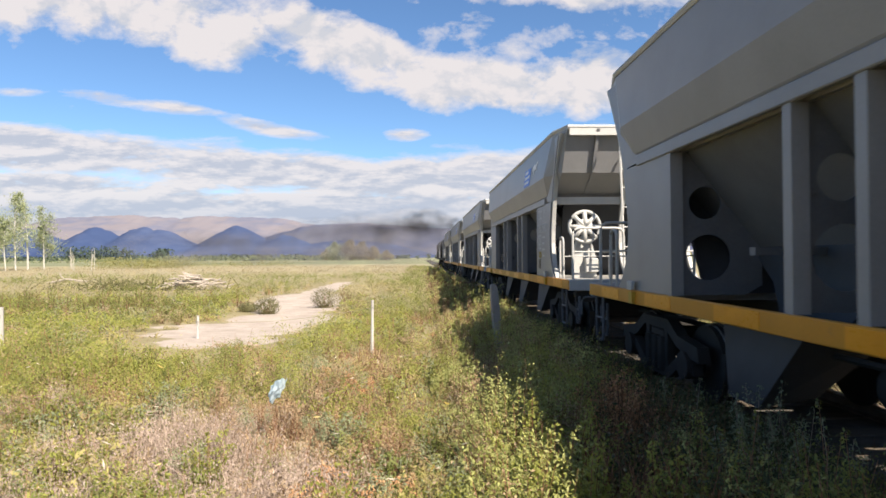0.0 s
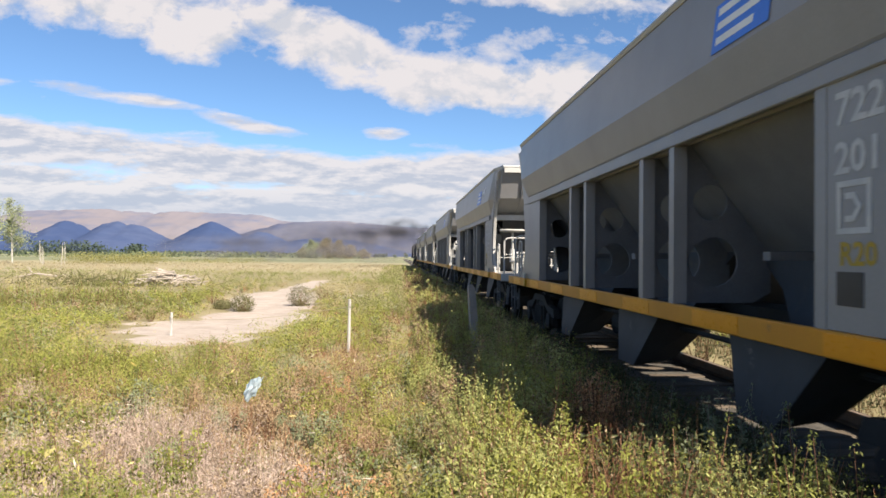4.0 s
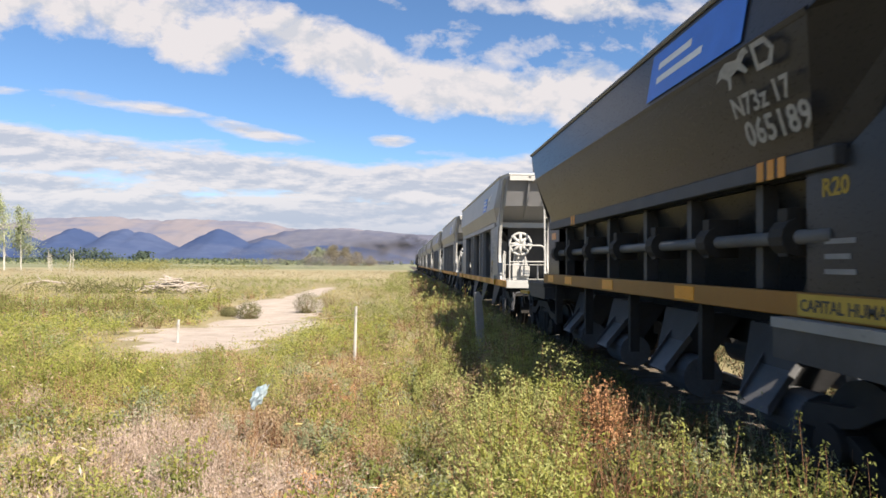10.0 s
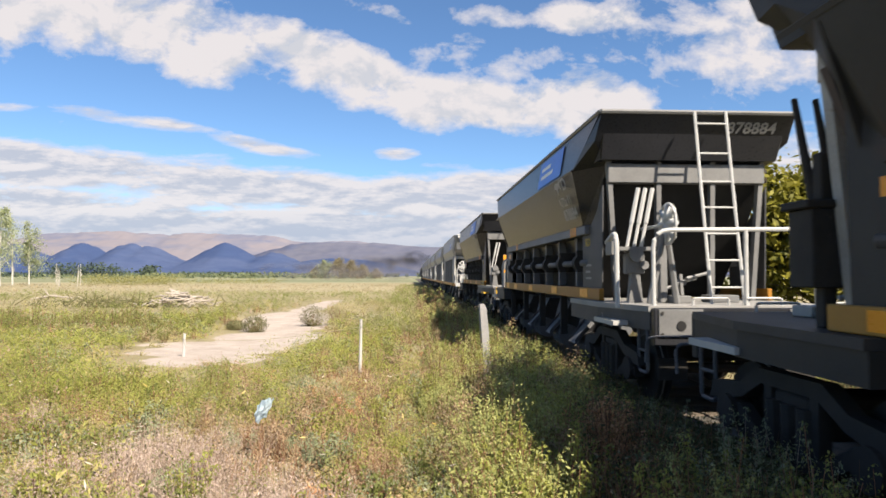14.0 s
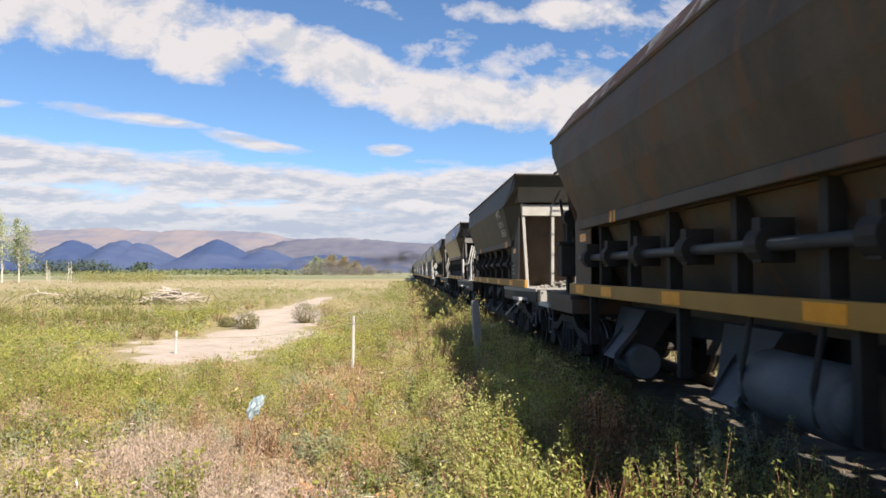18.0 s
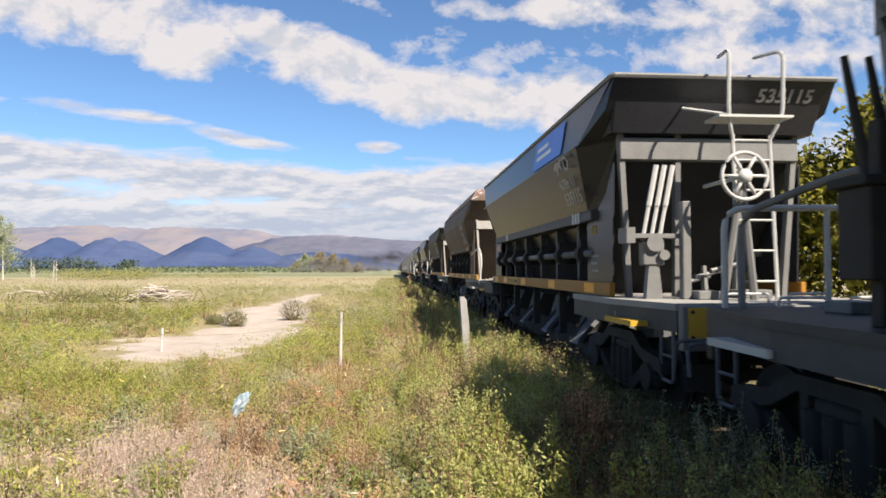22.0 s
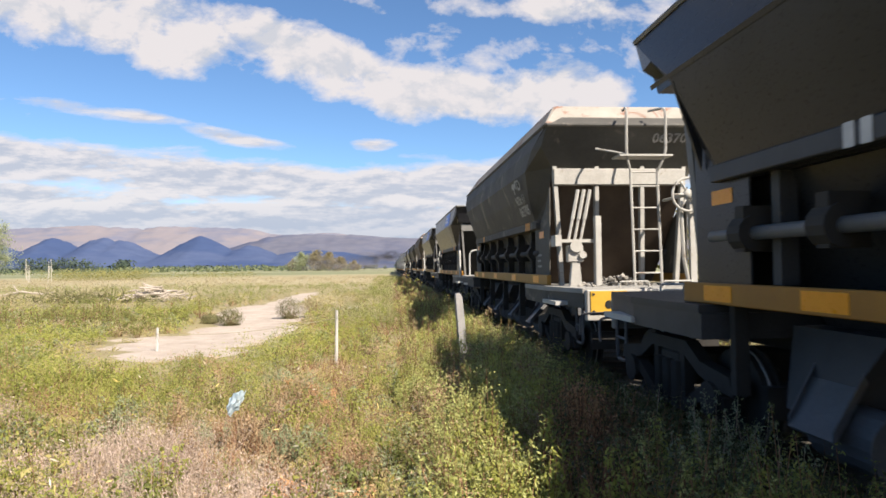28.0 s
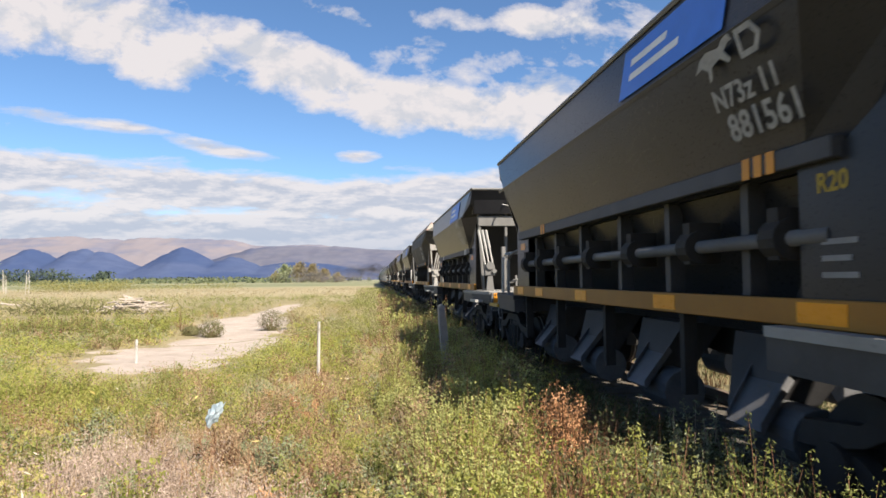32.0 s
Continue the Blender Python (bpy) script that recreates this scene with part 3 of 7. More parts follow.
# lit and shade tones paint cloud shadow onto the slopes by noise
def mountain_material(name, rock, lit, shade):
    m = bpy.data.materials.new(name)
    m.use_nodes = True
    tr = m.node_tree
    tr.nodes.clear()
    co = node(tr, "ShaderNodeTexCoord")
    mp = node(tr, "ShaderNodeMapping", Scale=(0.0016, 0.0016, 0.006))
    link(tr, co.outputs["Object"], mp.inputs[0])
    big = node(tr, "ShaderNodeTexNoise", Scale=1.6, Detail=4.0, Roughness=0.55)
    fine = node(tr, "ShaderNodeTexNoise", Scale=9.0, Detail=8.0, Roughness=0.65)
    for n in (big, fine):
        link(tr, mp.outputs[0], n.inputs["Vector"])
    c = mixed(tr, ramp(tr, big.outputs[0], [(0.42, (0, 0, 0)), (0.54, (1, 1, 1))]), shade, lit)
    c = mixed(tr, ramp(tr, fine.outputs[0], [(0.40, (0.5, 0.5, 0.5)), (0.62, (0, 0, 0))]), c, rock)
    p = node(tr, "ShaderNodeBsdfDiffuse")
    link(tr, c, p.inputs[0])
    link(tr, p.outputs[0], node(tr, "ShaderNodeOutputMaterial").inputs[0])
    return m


def build_range(name, label, dist, tops, depth, mat, seed, rough=0.10):
    """A mountain range: ridge heights given by a few summits (bearing as x over y, elevation as z over y), broken up by noise."""
    us = np.linspace(-1.5, 1.5, 520)
    ridge = np.zeros_like(us)
    for u0, v0, w, sharp in tops:
        ridge = np.maximum(ridge, v0 * np.clip(1 - np.abs((us - u0) / w) ** sharp, 0, 1))
    vs, rows = [], 26
    for j in range(rows):
        s = j / (rows - 1)
        for i, u in enumerate(us):
            d = dist + depth * s
            n = noise.fractal(Vector((u * 14 + seed, s * 3.0, seed)), 0.8, 2.1, 6)
            spur = noise.fractal(Vector((u * 30 + seed, s * 1.3, 9 + seed)), 0.9, 2.0, 5)
            n += 0.5 * noise.fractal(Vector((u * 70 + seed, s * 6.0, 3 + seed)), 0.7, 2.1, 5)
            h = ridge[i] * d * (s ** 0.75) * (1 + rough * n) + spur * 1.4 * rough * ridge[i] * d * s * (1 - s) * 2.2
            vs.append((u * dist, d, max(h, -4)))
    V = np.array(vs)
    nx = len(us)
    i = (np.arange(rows - 1)[:, None] * nx + np.arange(nx - 1)[None]).ravel()
    ob = from_arrays(name, V, np.stack([i, i + 1, i + nx + 1, i + nx], 1), mat)
    for f in ob.data.polygons:
        f.use_smooth = True
    tagged(ob, label, "mountains", kind="structure")


def build_mountains():
    # the haze of distance is put into these bluish base colours
    far = mountain_material("haze_painted_range", (0.148, 0.142, 0.166), (0.165, 0.152, 0.168), (0.110, 0.120, 0.168))
    hill = mountain_material("haze_painted_hills", (0.040, 0.060, 0.122), (0.056, 0.076, 0.140), (0.036, 0.056, 0.120))
    mid = mountain_material("haze_painted_slopes", (0.068, 0.076, 0.116), (0.100, 0.104, 0.134), (0.058, 0.070, 0.118))
    build_range("backdrop_far", "tan mountain range with haze and cloud shadow painted in", 3700, [(-0.95, 0.068, 0.45, 2.6), (-0.55, 0.0665, 0.26, 3.2), (-0.385, 0.0655, 0.15, 2.8), (-0.30, 0.063, 0.17, 2.6), (-0.16, 0.053, 0.28, 2.8), (0.2, 0.040, 0.5, 2.5), (0.9, 0.06, 0.6, 2.0), (-1.3, 0.072, 0.5, 2.0)], 700, far, 3.0, 0.035)
    build_range("backdrop_slopes", "lower mountain slopes with blue grey haze and shade painted in", 3200, [(-0.205, 0.0485, 0.075, 1.5), (-0.11, 0.0520, 0.24, 2.4), (0.02, 0.0465, 0.26, 2.4), (0.25, 0.041, 0.40, 2.5), (0.9, 0.045, 0.5, 2.0)], 380, mid, 8.0, 0.05)
    build_range("backdrop_hills", "foothills with dark blue haze and shade painted in", 2700, [(-0.553, 0.0505, 0.095, 1.35), (-0.472, 0.0515, 0.100, 1.25), (-0.445, 0.0470, 0.105, 1.3), (-0.313, 0.0490, 0.105, 1.3), (-0.235, 0.0375, 0.085, 1.4), (-0.66, 0.046, 0.12, 1.4), (-0.12, 0.028, 0.16, 1.6)], 300, hill, 5.0, 0.07)


build_ground()
build_track()
build_mountains()


# ---- wagons ----
def side_pose(x, y, z, lean=0.0):
    """Lies on a wagon's side that faces -x; lean turns its face up."""
    return Matrix.Translation((x, y, z)) @ Matrix(((0, 0, -1, 0), (-1, 0, 0, 0), (0, 1, 0, 0), (0, 0, 0, 1))) @ pose(0, 0, 0, -lean, 0, 0)


def end_pose(x, y, z, lean=0.0):
    return Matrix.Translation((x, y, z)) @ pose(0, 0, 0, 90 - lean, 0, 0)


def chamfered(hw, hl, dx, dy, z):
    return [(-hw, -hl + dy, z), (-hw + dx, -hl, z), (hw - dx, -hl, z), (hw, -hl + dy, z), (hw, hl - dy, z), (hw - dx, hl, z), (-hw + dx, hl, z), (-hw, hl - dy, z)]


def handwheel(name, c, r, axis, parent, spokes=8, material="pale_paint"):
    broad = spokes > 6
    bm = tube(circle(c, r, axis, 28), 0.034 if broad and axis == "y" else 0.022, 8, closed=True)
    for q in circle(c, r, axis, spokes):
        tube([Vector(c), q], [0.050, 0.042] if broad else [0.022, 0.018], 6, bm)
    drum(c, r * (0.52 if broad else 0.3), axis, 0.03, 18, bm)
    return part(name, bm, material, parent, smooth=True)


def wheelset(parent, y, r=0.43):
    ax = part("axle", tube([(-0.95, y, r), (0.95, y, r)], 0.07, 10), "running_gear", parent)
    for s in (-1, 1):
        bm = drum((s * 0.85, y, r), r, "x", 0.065, 28)
        drum((s * 0.775, y, r), r + 0.028, "x", 0.012, 28, bm)
        drum((s * 0.93, y, r), 0.13, "x", 0.05, 14, bm)
        w = part("wheel", bm, "running_gear", parent)
        part("tread", tube(circle((s * 0.85, y, r), r + 0.001, "x", 28), 0.012, 6, closed=True), "steel", parent)


def bogie(parent, y0):
    upper = [(-1.26, 0.50), (-1.20, 0.66), (-0.70, 0.72), (-0.42, 0.88), (0.42, 0.88), (0.70, 0.72), (1.20, 0.66), (1.26, 0.50), (0.98, 0.52), (0.66, 0.60), (0.36, 0.76), (-0.36, 0.76), (-0.66, 0.60), (-0.98, 0.52)]
    lower = [(-1.10, 0.34), (-0.78, 0.42), (-0.40, 0.20), (0.40, 0.20), (0.78, 0.42), (1.10, 0.34), (1.08, 0.46), (0.74, 0.53), (0.36, 0.32), (-0.36, 0.32), (-0.74, 0.53), (-1.08, 0.46)]
    for s in (-1, 1):
        bm = prism([(p + y0, q) for p, q in upper], "x", s * 1.02, s * 1.15)
        prism([(p + y0, q) for p, q in lower], "x", s * 1.03, s * 1.14, bm)
        for c in (-0.30, 0.30):
            box(bm, min(s * 1.03, s * 1.13), max(s * 1.03, s * 1.13), y0 + c - 0.05, y0 + c + 0.05, 0.30, 0.78)
        part("bogie_frame", bm, "running_gear", parent)
        for k in (-1, 1):
            part("axle_box", drum((s * 1.10, y0 + k * 0.9, 0.43), 0.15, "x", 0.09, 16), "running_gear", parent)
        bm = bmesh.new()
        for k in (-0.2, 0, 0.2):
            tube([(s * 1.12, y0 + k, 0.26 + 0.04 * i) if i % 2 else (s * 1.12, y0 + k + 0.001, 0.26 + 0.04 * i) for i in range(11)], 0.075, 8, bm)
        part("spring", bm, "running_gear", parent)
        part("brake_beam", boxes((s * 0.62, s * 0.98, y0 - 1.48, y0 - 1.38, 0.36, 0.62)), "running_gear", parent)
    part("bolster", boxes((-1.12, 1.12, y0 - 0.22, y0 + 0.22, 0.42, 0.74), bevel=0.02), "running_gear", parent)
    for k in (-0.9, 0.9):
        wheelset(parent, y0 + k)


def coupler(parent, y, s):
    """The automatic coupler at one end; s is the way it points."""
    bm = boxes((-0.11, 0.11, min(y, y + s * 0.42), max(y, y + s * 0.42), 0.90, 1.12), bevel=0.02)
    prism([(-0.16, y + s * 0.36), (0.20, y + s * 0.36), (0.20, y + s * 0.56), (0.06, y + s * 0.66), (-0.02, y + s * 0.52), (-0.16, y + s * 0.58)], "z", 0.84, 1.16, bm)
    part("coupler", bm, "running_gear", parent)
    part("uncoupling_lever", tube(bent([(-1.25, y + s * 0.06, 0.62), (-1.25, y + s * 0.10, 0.92), (-0.15, y + s * 0.16, 0.94), (-0.05, y + s * 0.3, 0.86)], 0.1), 0.018, 6), "gear_grey", parent)
    part("brake_hose", tube(bent([(0.32, y, 0.85), (0.34, y + s * 0.3, 0.62), (0.30, y + s * 0.62, 0.66)], 0.15), 0.03, 8), "black_panel", parent)


def rungs(parent, x0, x1, path, step=0.36, r=0.014, rail=0.022, material="pale_paint", name="ladder"):
    """A ladder along a path of (y, z), its two rails and rungs in one part."""
    bm = bmesh.new()
    for x in (x0, x1):
        tube([(x, y, z) for y, z in path], rail, 6, bm)
    pts = [Vector((0, y, z)) for y, z in path]
    for a, b in zip(pts, pts[1:]):
        n = max(1, round((b - a).length / step))
        for k in range(n):
            p = a.lerp(b, (k + 0.6) / n)
            tube([(x0, p.y, p.z), (x1, p.y, p.z)], r, 6, bm)
    return part(name, bm, material, parent)


def stirrup(parent, x, y, w=0.34, top=1.05, low=0.42, material="gear_grey"):
    bm = tube(bent([(x, y - w / 2, top), (x, y - w / 2, low), (x, y + w / 2, low), (x, y + w / 2, top)], 0.06), 0.022, 6)
    tube([(x, y - w / 2, (top + low) / 2), (x, y + w / 2, (top + low) / 2)], 0.018, 6, bm)
    part("step", bm, material, parent)


def holed(bm, x0, x1, z0, z1, cx, cz, r, y0, y1, n=20):
    """A plate across the wagon with one round hole, with its thickness."""
    out, hole = [], []
    for k in range(n):
        a = 2 * math.pi * (k + 0.5) / n
        c, s = math.cos(a), math.sin(a)
        t = min(((x1 - cx) if c > 0 else (x0 - cx)) / c if abs(c) > 1e-6 else 9, ((z1 - cz) if s > 0 else (z0 - cz)) / s if abs(s) > 1e-6 else 9)
        out.append((cx + c * t, cz + s * t))
        hole.append((cx + c * r, cz + s * r))
    ring = [[bm.verts.new((p, y, q)) for p, q in pts] for y, pts in ((y0, out), (y0, hole), (y1, hole), (y1, out))]
    for A, B in zip(ring, ring[1:] + ring[:1]):
        for k in range(n):
            bm.faces.new((A[k], A[(k + 1) % n], B[(k + 1) % n], B[k]))


def curve_edge(z):
    """How far along the wagon the curved end of a grey wagon's side reaches, by height."""
    if z < 1.9:
        return 5.38 + 0.40 * ((1.9 - z) / 0.7) ** 2
    return 5.38 + 0.86 * ((z - 1.9) / 2.0) ** 1.7


def chute(parent, x_side, y, paint, long=0.55, low=0.38):
    """A discharge spout under the sill, its plate sloping outwards, with its drum gate."""
    s = x_side
    bm = loft([[(s * 0.35, y - 0.50, 1.12), (s * 0.80, y - 0.50, 1.12), (s * 0.80, y + 0.50, 1.12), (s * 0.35, y + 0.50, 1.12)],
               [(s * 0.72, y - 0.24, low + 0.06), (s * 1.04, y - 0.24, low + 0.16), (s * 1.04, y + 0.24, low + 0.16), (s * 0.72, y + 0.24, low + 0.06)]])
    part("discharge_chute", bm, paint, parent)
    part("gate_drum", drum((s * 0.88, y - 0.36, low + 0.08), 0.21, "y", 0.30, 18), "flap_grey", parent)
    flap = loft([[(s * 0.80, y - 0.34, 0.88), (s * 0.82, y - 0.34, 0.90), (s * 0.82, y + 0.16, 0.90), (s * 0.80, y + 0.16, 0.88)], [(s * 1.23, y - 0.54, 0.48), (s * 1.25, y - 0.54, 0.50), (s * 1.25, y - 0.10, 0.50), (s * 1.23, y - 0.10, 0.48)]])
    for q in (-0.34, 0.16):
        r = q - (0.20 if q < 0 else 0.26)
        loft([[(s * 0.80, y + q, 0.90), (s * 0.80, y + q + 0.012, 0.90), (s * 0.80, y + q + 0.012, 0.98), (s * 0.80, y + q, 0.98)], [(s * 1.24, y + r, 0.50), (s * 1.24, y + r + 0.012, 0.50), (s * 1.24, y + r + 0.012, 0.56), (s * 1.24, y + r, 0.56)]], flap)
    part("chute_flap", flap, "flap_grey", parent, "worn grey discharge flap")


def hound():
    """A plain leaping-animal shape, in paint."""
    return prism([(0.0, 0.04), (0.10, 0.06), (0.17, 0.02), (0.15, -0.06), (0.19, -0.05), (0.22, 0.03), (0.34, 0.06), (0.43, 0.00), (0.46, 0.02), (0.41, 0.09), (0.48, 0.13), (0.53, 0.13), (0.50, 0.18), (0.43, 0.17), (0.36, 0.13), (0.20, 0.15), (0.10, 0.12)], "z", 0, 0.003)


def grey_wagon(wheel="vertical", name="hopper_wagon"):
    """A grey covered-side ore hopper on two bogies; its middle is y = 0, the rail top z = 0."""
    w = thing(name, "light grey steel hopper wagon with orange sills on rails", "railway wagon", "wagons of the train")
    bm = loft([chamfered(1.30, 4.95, 0.10, 0.25, 2.70), chamfered(1.42, 5.45, 0.12, 0.35, 2.86), chamfered(1.53, 6.02, 0.22, 0.75, 3.22), chamfered(1.43, 6.42, 0.14, 0.62, 4.00), chamfered(1.36, 6.34, 0.14, 0.62, 4.00), chamfered(1.2, 5.6, 0.14, 0.62, 3.2)])
    part("hopper_body", bm, "grey_paint", w)
    rim = bmesh.new()
    pts = chamfered(1.42, 6.41, 0.14, 0.62, 4.02)
    tube(pts, 0.045, 6, rim, closed=True)
    part("top_rim", rim, "pale_paint", w, "pale painted top rim")
    for k in (-1, 1):
        # sloping end sheet below the body, shade painted into its grey, and the beam that carries it
        # the sheet is widened to block the bright view through the bulkhead holes
        part("end_slope", loft([[(-1.04, k * 4.90, 2.72), (1.04, k * 4.90, 2.72), (1.04, k * 4.82, 2.72), (-1.04, k * 4.82, 2.72)], [(-1.0, k * 4.15, 1.22), (1.0, k * 4.15, 1.22), (1.0, k * 4.07, 1.22), (-1.0, k * 4.07, 1.22)]]), "inner_shade_grey", w)
        part("end_beam", boxes((-1.36, 1.36, min(k * 5.40, k * 5.52), max(k * 5.40, k * 5.52), 2.66, 2.80)), "pale_paint", w)
        for x in (-0.72, 0.72):
            part("end_stiffener", loft([[(x - 0.03, k * y0, z), (x + 0.03, k * y0, z), (x + 0.03, k * (y0 + 0.07), z), (x - 0.03, k * (y0 + 0.07), z)] for y0, z in ((5.42, 2.86), (6.00, 3.22), (6.40, 3.98))]), "grey_paint", w)
        for x in (-1.36, 0.0, 1.36):
            zs = [1.21 + 2.72 * i / 12 for i in range(13)]
            bm = bmesh.new()
            half = 0.038 if x else 0.034
            loft([[(x - half, k * (curve_edge(z) - 0.05), z), (x + half, k * (curve_edge(z) - 0.05), z), (x + half, k * (curve_edge(z) + 0.03), z), (x - half, k * (curve_edge(z) + 0.03), z)] for z in zs], bm)
            part("end_post", bm, "pale_paint", w, "pale curved end post")
        for s in (-1, 1):
            zs = [1.21 + 1.50 * i / 9 for i in range(10)]
            outline = [(k * 3.98, 1.21), *[(k * (curve_edge(z) - 0.04), z) for z in zs], (k * 3.98, 2.70)]
            x0, x1 = sorted((s * 1.425, s * 1.405))
            part("side_panel", prism(outline, "x", x0, x1), "grey_paint", w)
            hi = [2.71 + 1.2 * i / 6 for i in range(7)]
            part("corner_web", prism([(k * 5.0, 2.75), *[(k * (curve_edge(z) - 0.05), z) for z in hi], (k * 5.7, 3.9), (k * 5.05, 3.2)], "x", s * 1.405 - 0.008, s * 1.405 + 0.008), "grey_paint", w)
        part("deck", boxes((-1.40, 1.40, min(k * 4.2, k * 7.02), max(k * 4.2, k * 7.02), 1.14, 1.21)), "dusty_deck", w, "dusty pale end platform")
        part("headstock", boxes((-1.44, 1.44, min(k * 7.02, k * 7.12), max(k * 7.02, k * 7.12), 1.02, 1.215), bevel=0.01), "pale_paint", w)
        part("buffer_beam", boxes((-1.30, 1.30, min(k * 6.90, k * 7.0), max(k * 6.90, k * 7.0), 0.82, 1.02)), "running_gear", w)
        coupler(w, k * 7.12, k)
        for s in (-1, 1):
            stirrup(w, s * 1.42, k * 6.65)
            stirrup(w, s * 1.25, k * 6.95, 0.2, 0.92, 0.45)
            part("grab_rail", tube(bent([(s * 1.36, k * 6.02, 1.2), (s * 1.36, k * 6.02, 1.98), (s * 1.36, k * 6.30, 1.98), (s * 1.36, k * 6.30, 1.2)], 0.13), 0.021, 8), "pale_paint", w)
            a, b = (s * 1.33, s * 0.42)
            bm = tube(bent([(a, k * 6.92, 1.2), (a, k * 6.92, 2.12), (b, k * 6.92, 2.12), (b, k * 6.92, 1.2)], 0.14), 0.022, 8)
            for z in (1.70,):
                tube([(a, k * 6.92, z), (b, k * 6.92, z)], 0.016, 6, bm)
            part("end_railing", bm, "pale_paint", w)
        part("chain_bar", tube([(-1.33, k * 6.3, 1.62), (1.33, k * 6.3, 1.62)], 0.012, 6), "pale_paint", w)
        rungs(w, -0.39, 0.06, [(k * 6.88, 1.21), (k * 6.72, 3.0), (k * 6.62, 4.0)])
        part("end_band", boxes((-1.26, 1.26, min(k * 6.40, k * 6.44), max(k * 6.40, k * 6.44), 3.86, 4.03), bevel=0.008), "pale_paint", w, "pale painted top end band")
        part("valve_box", boxes((0.35, 0.92, min(k * 5.5, k * 5.8), max(k * 5.5, k * 5.8), 1.36, 1.74), bevel=0.01), "gear_grey", w, "dark grey valve box")
        for x in (0.45, 0.75):
            part("box_bracket", boxes((x, x + 0.07, min(k * 5.6, k * 5.7), max(k * 5.6, k * 5.7), 1.21, 1.36)), "pale_paint", w)
        for a in (-0.42, 0.10):
            part("stake", tube([(a, k * 6.05, 1.21), (a, k * 6.05, 1.60)], 0.022, 8), "pale_paint", w)
        part("shield_plate", boxes((0.95, 1.30, min(k * 6.90, k * 6.93), max(k * 6.90, k * 6.93), 1.5, 1.85)), "frame_paint", w)
        bogie(w, k * 5.20)
    # the brake stand of the rear end
    if wheel == "vertical":
        part("brake_column", prism([(-1.10, 1.21), (-1.10, 1.55), (-1.02, 2.0), (-0.78, 2.0), (-0.66, 1.55), (-0.66, 1.21)], "y", -6.02, -5.88), "pale_paint", w)
        handwheel("brake_wheel", (-0.92, -6.16, 2.18), 0.29, "y", w)
        part("brake_shaft", tube([(-0.92, -6.16, 2.18), (-0.90, -5.9, 2.0)], 0.03, 8), "pale_paint", w)
        part("chain", tube([(-0.80, -6.10, 2.05), (-0.79, -6.10, 1.55)], 0.018, 6), "steel", w)
        part("chain_box", boxes((-0.90, -0.66, -6.16, -6.03, 1.32, 1.58), bevel=0.01), "pale_paint", w)
    else:
        bm = boxes((-0.98, -0.28, -6.20, -6.05, 1.50, 1.78), bevel=0.01)
        prism([(-0.95, 1.21), (-0.95, 1.50), (-0.32, 1.50), (-0.32, 1.21), (-0.42, 1.21), (-0.52, 1.38), (-0.75, 1.38), (-0.85, 1.21)], "y", -6.20, -6.08, bm)
        part("gear_box", bm, "pale_paint", w)
        drumy = drum((-0.78, -6.24, 1.68), 0.09, "y", 0.04, 14)
        drum((-0.52, -6.24, 1.68), 0.09, "y", 0.04, 14, drumy)
        part("gear_cover", drumy, "pale_paint", w)
        part("brake_shaft", tube([(-0.98, -6.15, 1.3), (-0.98, -6.15, 2.36)], 0.03, 8), "pale_paint", w)
        part("shaft_sleeve", tube([(-0.98, -6.15, 1.5), (-0.98, -6.15, 1.85)], 0.075, 10), "pale_paint", w)
        handwheel("brake_wheel", (-0.98, -6.15, 2.34), 0.33, "z", w)
    for s in (-1, 1):
        x0, x1 = sorted((s * 1.40, s * 1.455))
        sill = part("sill", boxes((x0, x1, -7.10, 7.10, 1.04, 1.205), bevel=0.008), "sill_paint", w, "orange painted side sill")
        x0, x1 = sorted((s * 1.455, s * 1.459))
        for k in range(8):
            y = -6.2 + k * 1.75
            part("reflector", boxes((x0, x1, y - 0.38, y + 0.38, 1.055, 1.19)), "reflector", sill, "bright orange reflective strip")
        x0, x1 = sorted((s * 1.385, s * 1.45))
        part("side_rail", boxes((x0, x1, -4.95, 4.95, 2.69, 2.82), bevel=0.01), "grey_paint", w)
        for y in (-4.0, -1.82, -1.05, 1.05, 1.82, 4.0):
            x0, x1 = sorted((s * 1.30, s * 1.43))
            part("side_rib", boxes((x0, x1, y - 0.055, y + 0.055, 1.205, 2.69)), "grey_paint", w)
            bm = bmesh.new()
            x0, x1 = sorted((s * 1.40, s * 0.45))
            holed(bm, x0, x1, 1.21, 1.93, s * 1.02, 1.60, 0.24, y - 0.01, y + 0.01)
            holed(bm, x0, x1, 1.93, 2.70, s * 1.05, 2.17, 0.17, y - 0.01, y + 0.01)
            # bulkheads and side sheets are painted darker for the shade inside the bays
            part("bulkhead", bm, "bay_shade_and_strut_grey", w)
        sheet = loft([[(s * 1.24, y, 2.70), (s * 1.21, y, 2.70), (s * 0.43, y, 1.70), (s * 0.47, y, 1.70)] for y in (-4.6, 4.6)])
        part("hopper_side_sheet", sheet, "bay_shade_and_strut_grey", w)
        for y in (-5.1, 5.1):
            x0, x1 = sorted((s * 1.458, s * 1.50))
            part("lamp_bracket", boxes((x0, x1, y - 0.09, y + 0.09, 1.21, 1.32), bevel=0.01), "pale_paint", w)
            part("marker_plate", boxes((x0, x1, y - 0.10, y + 0.02, 1.05, 1.19)), "yellow_plate", w)
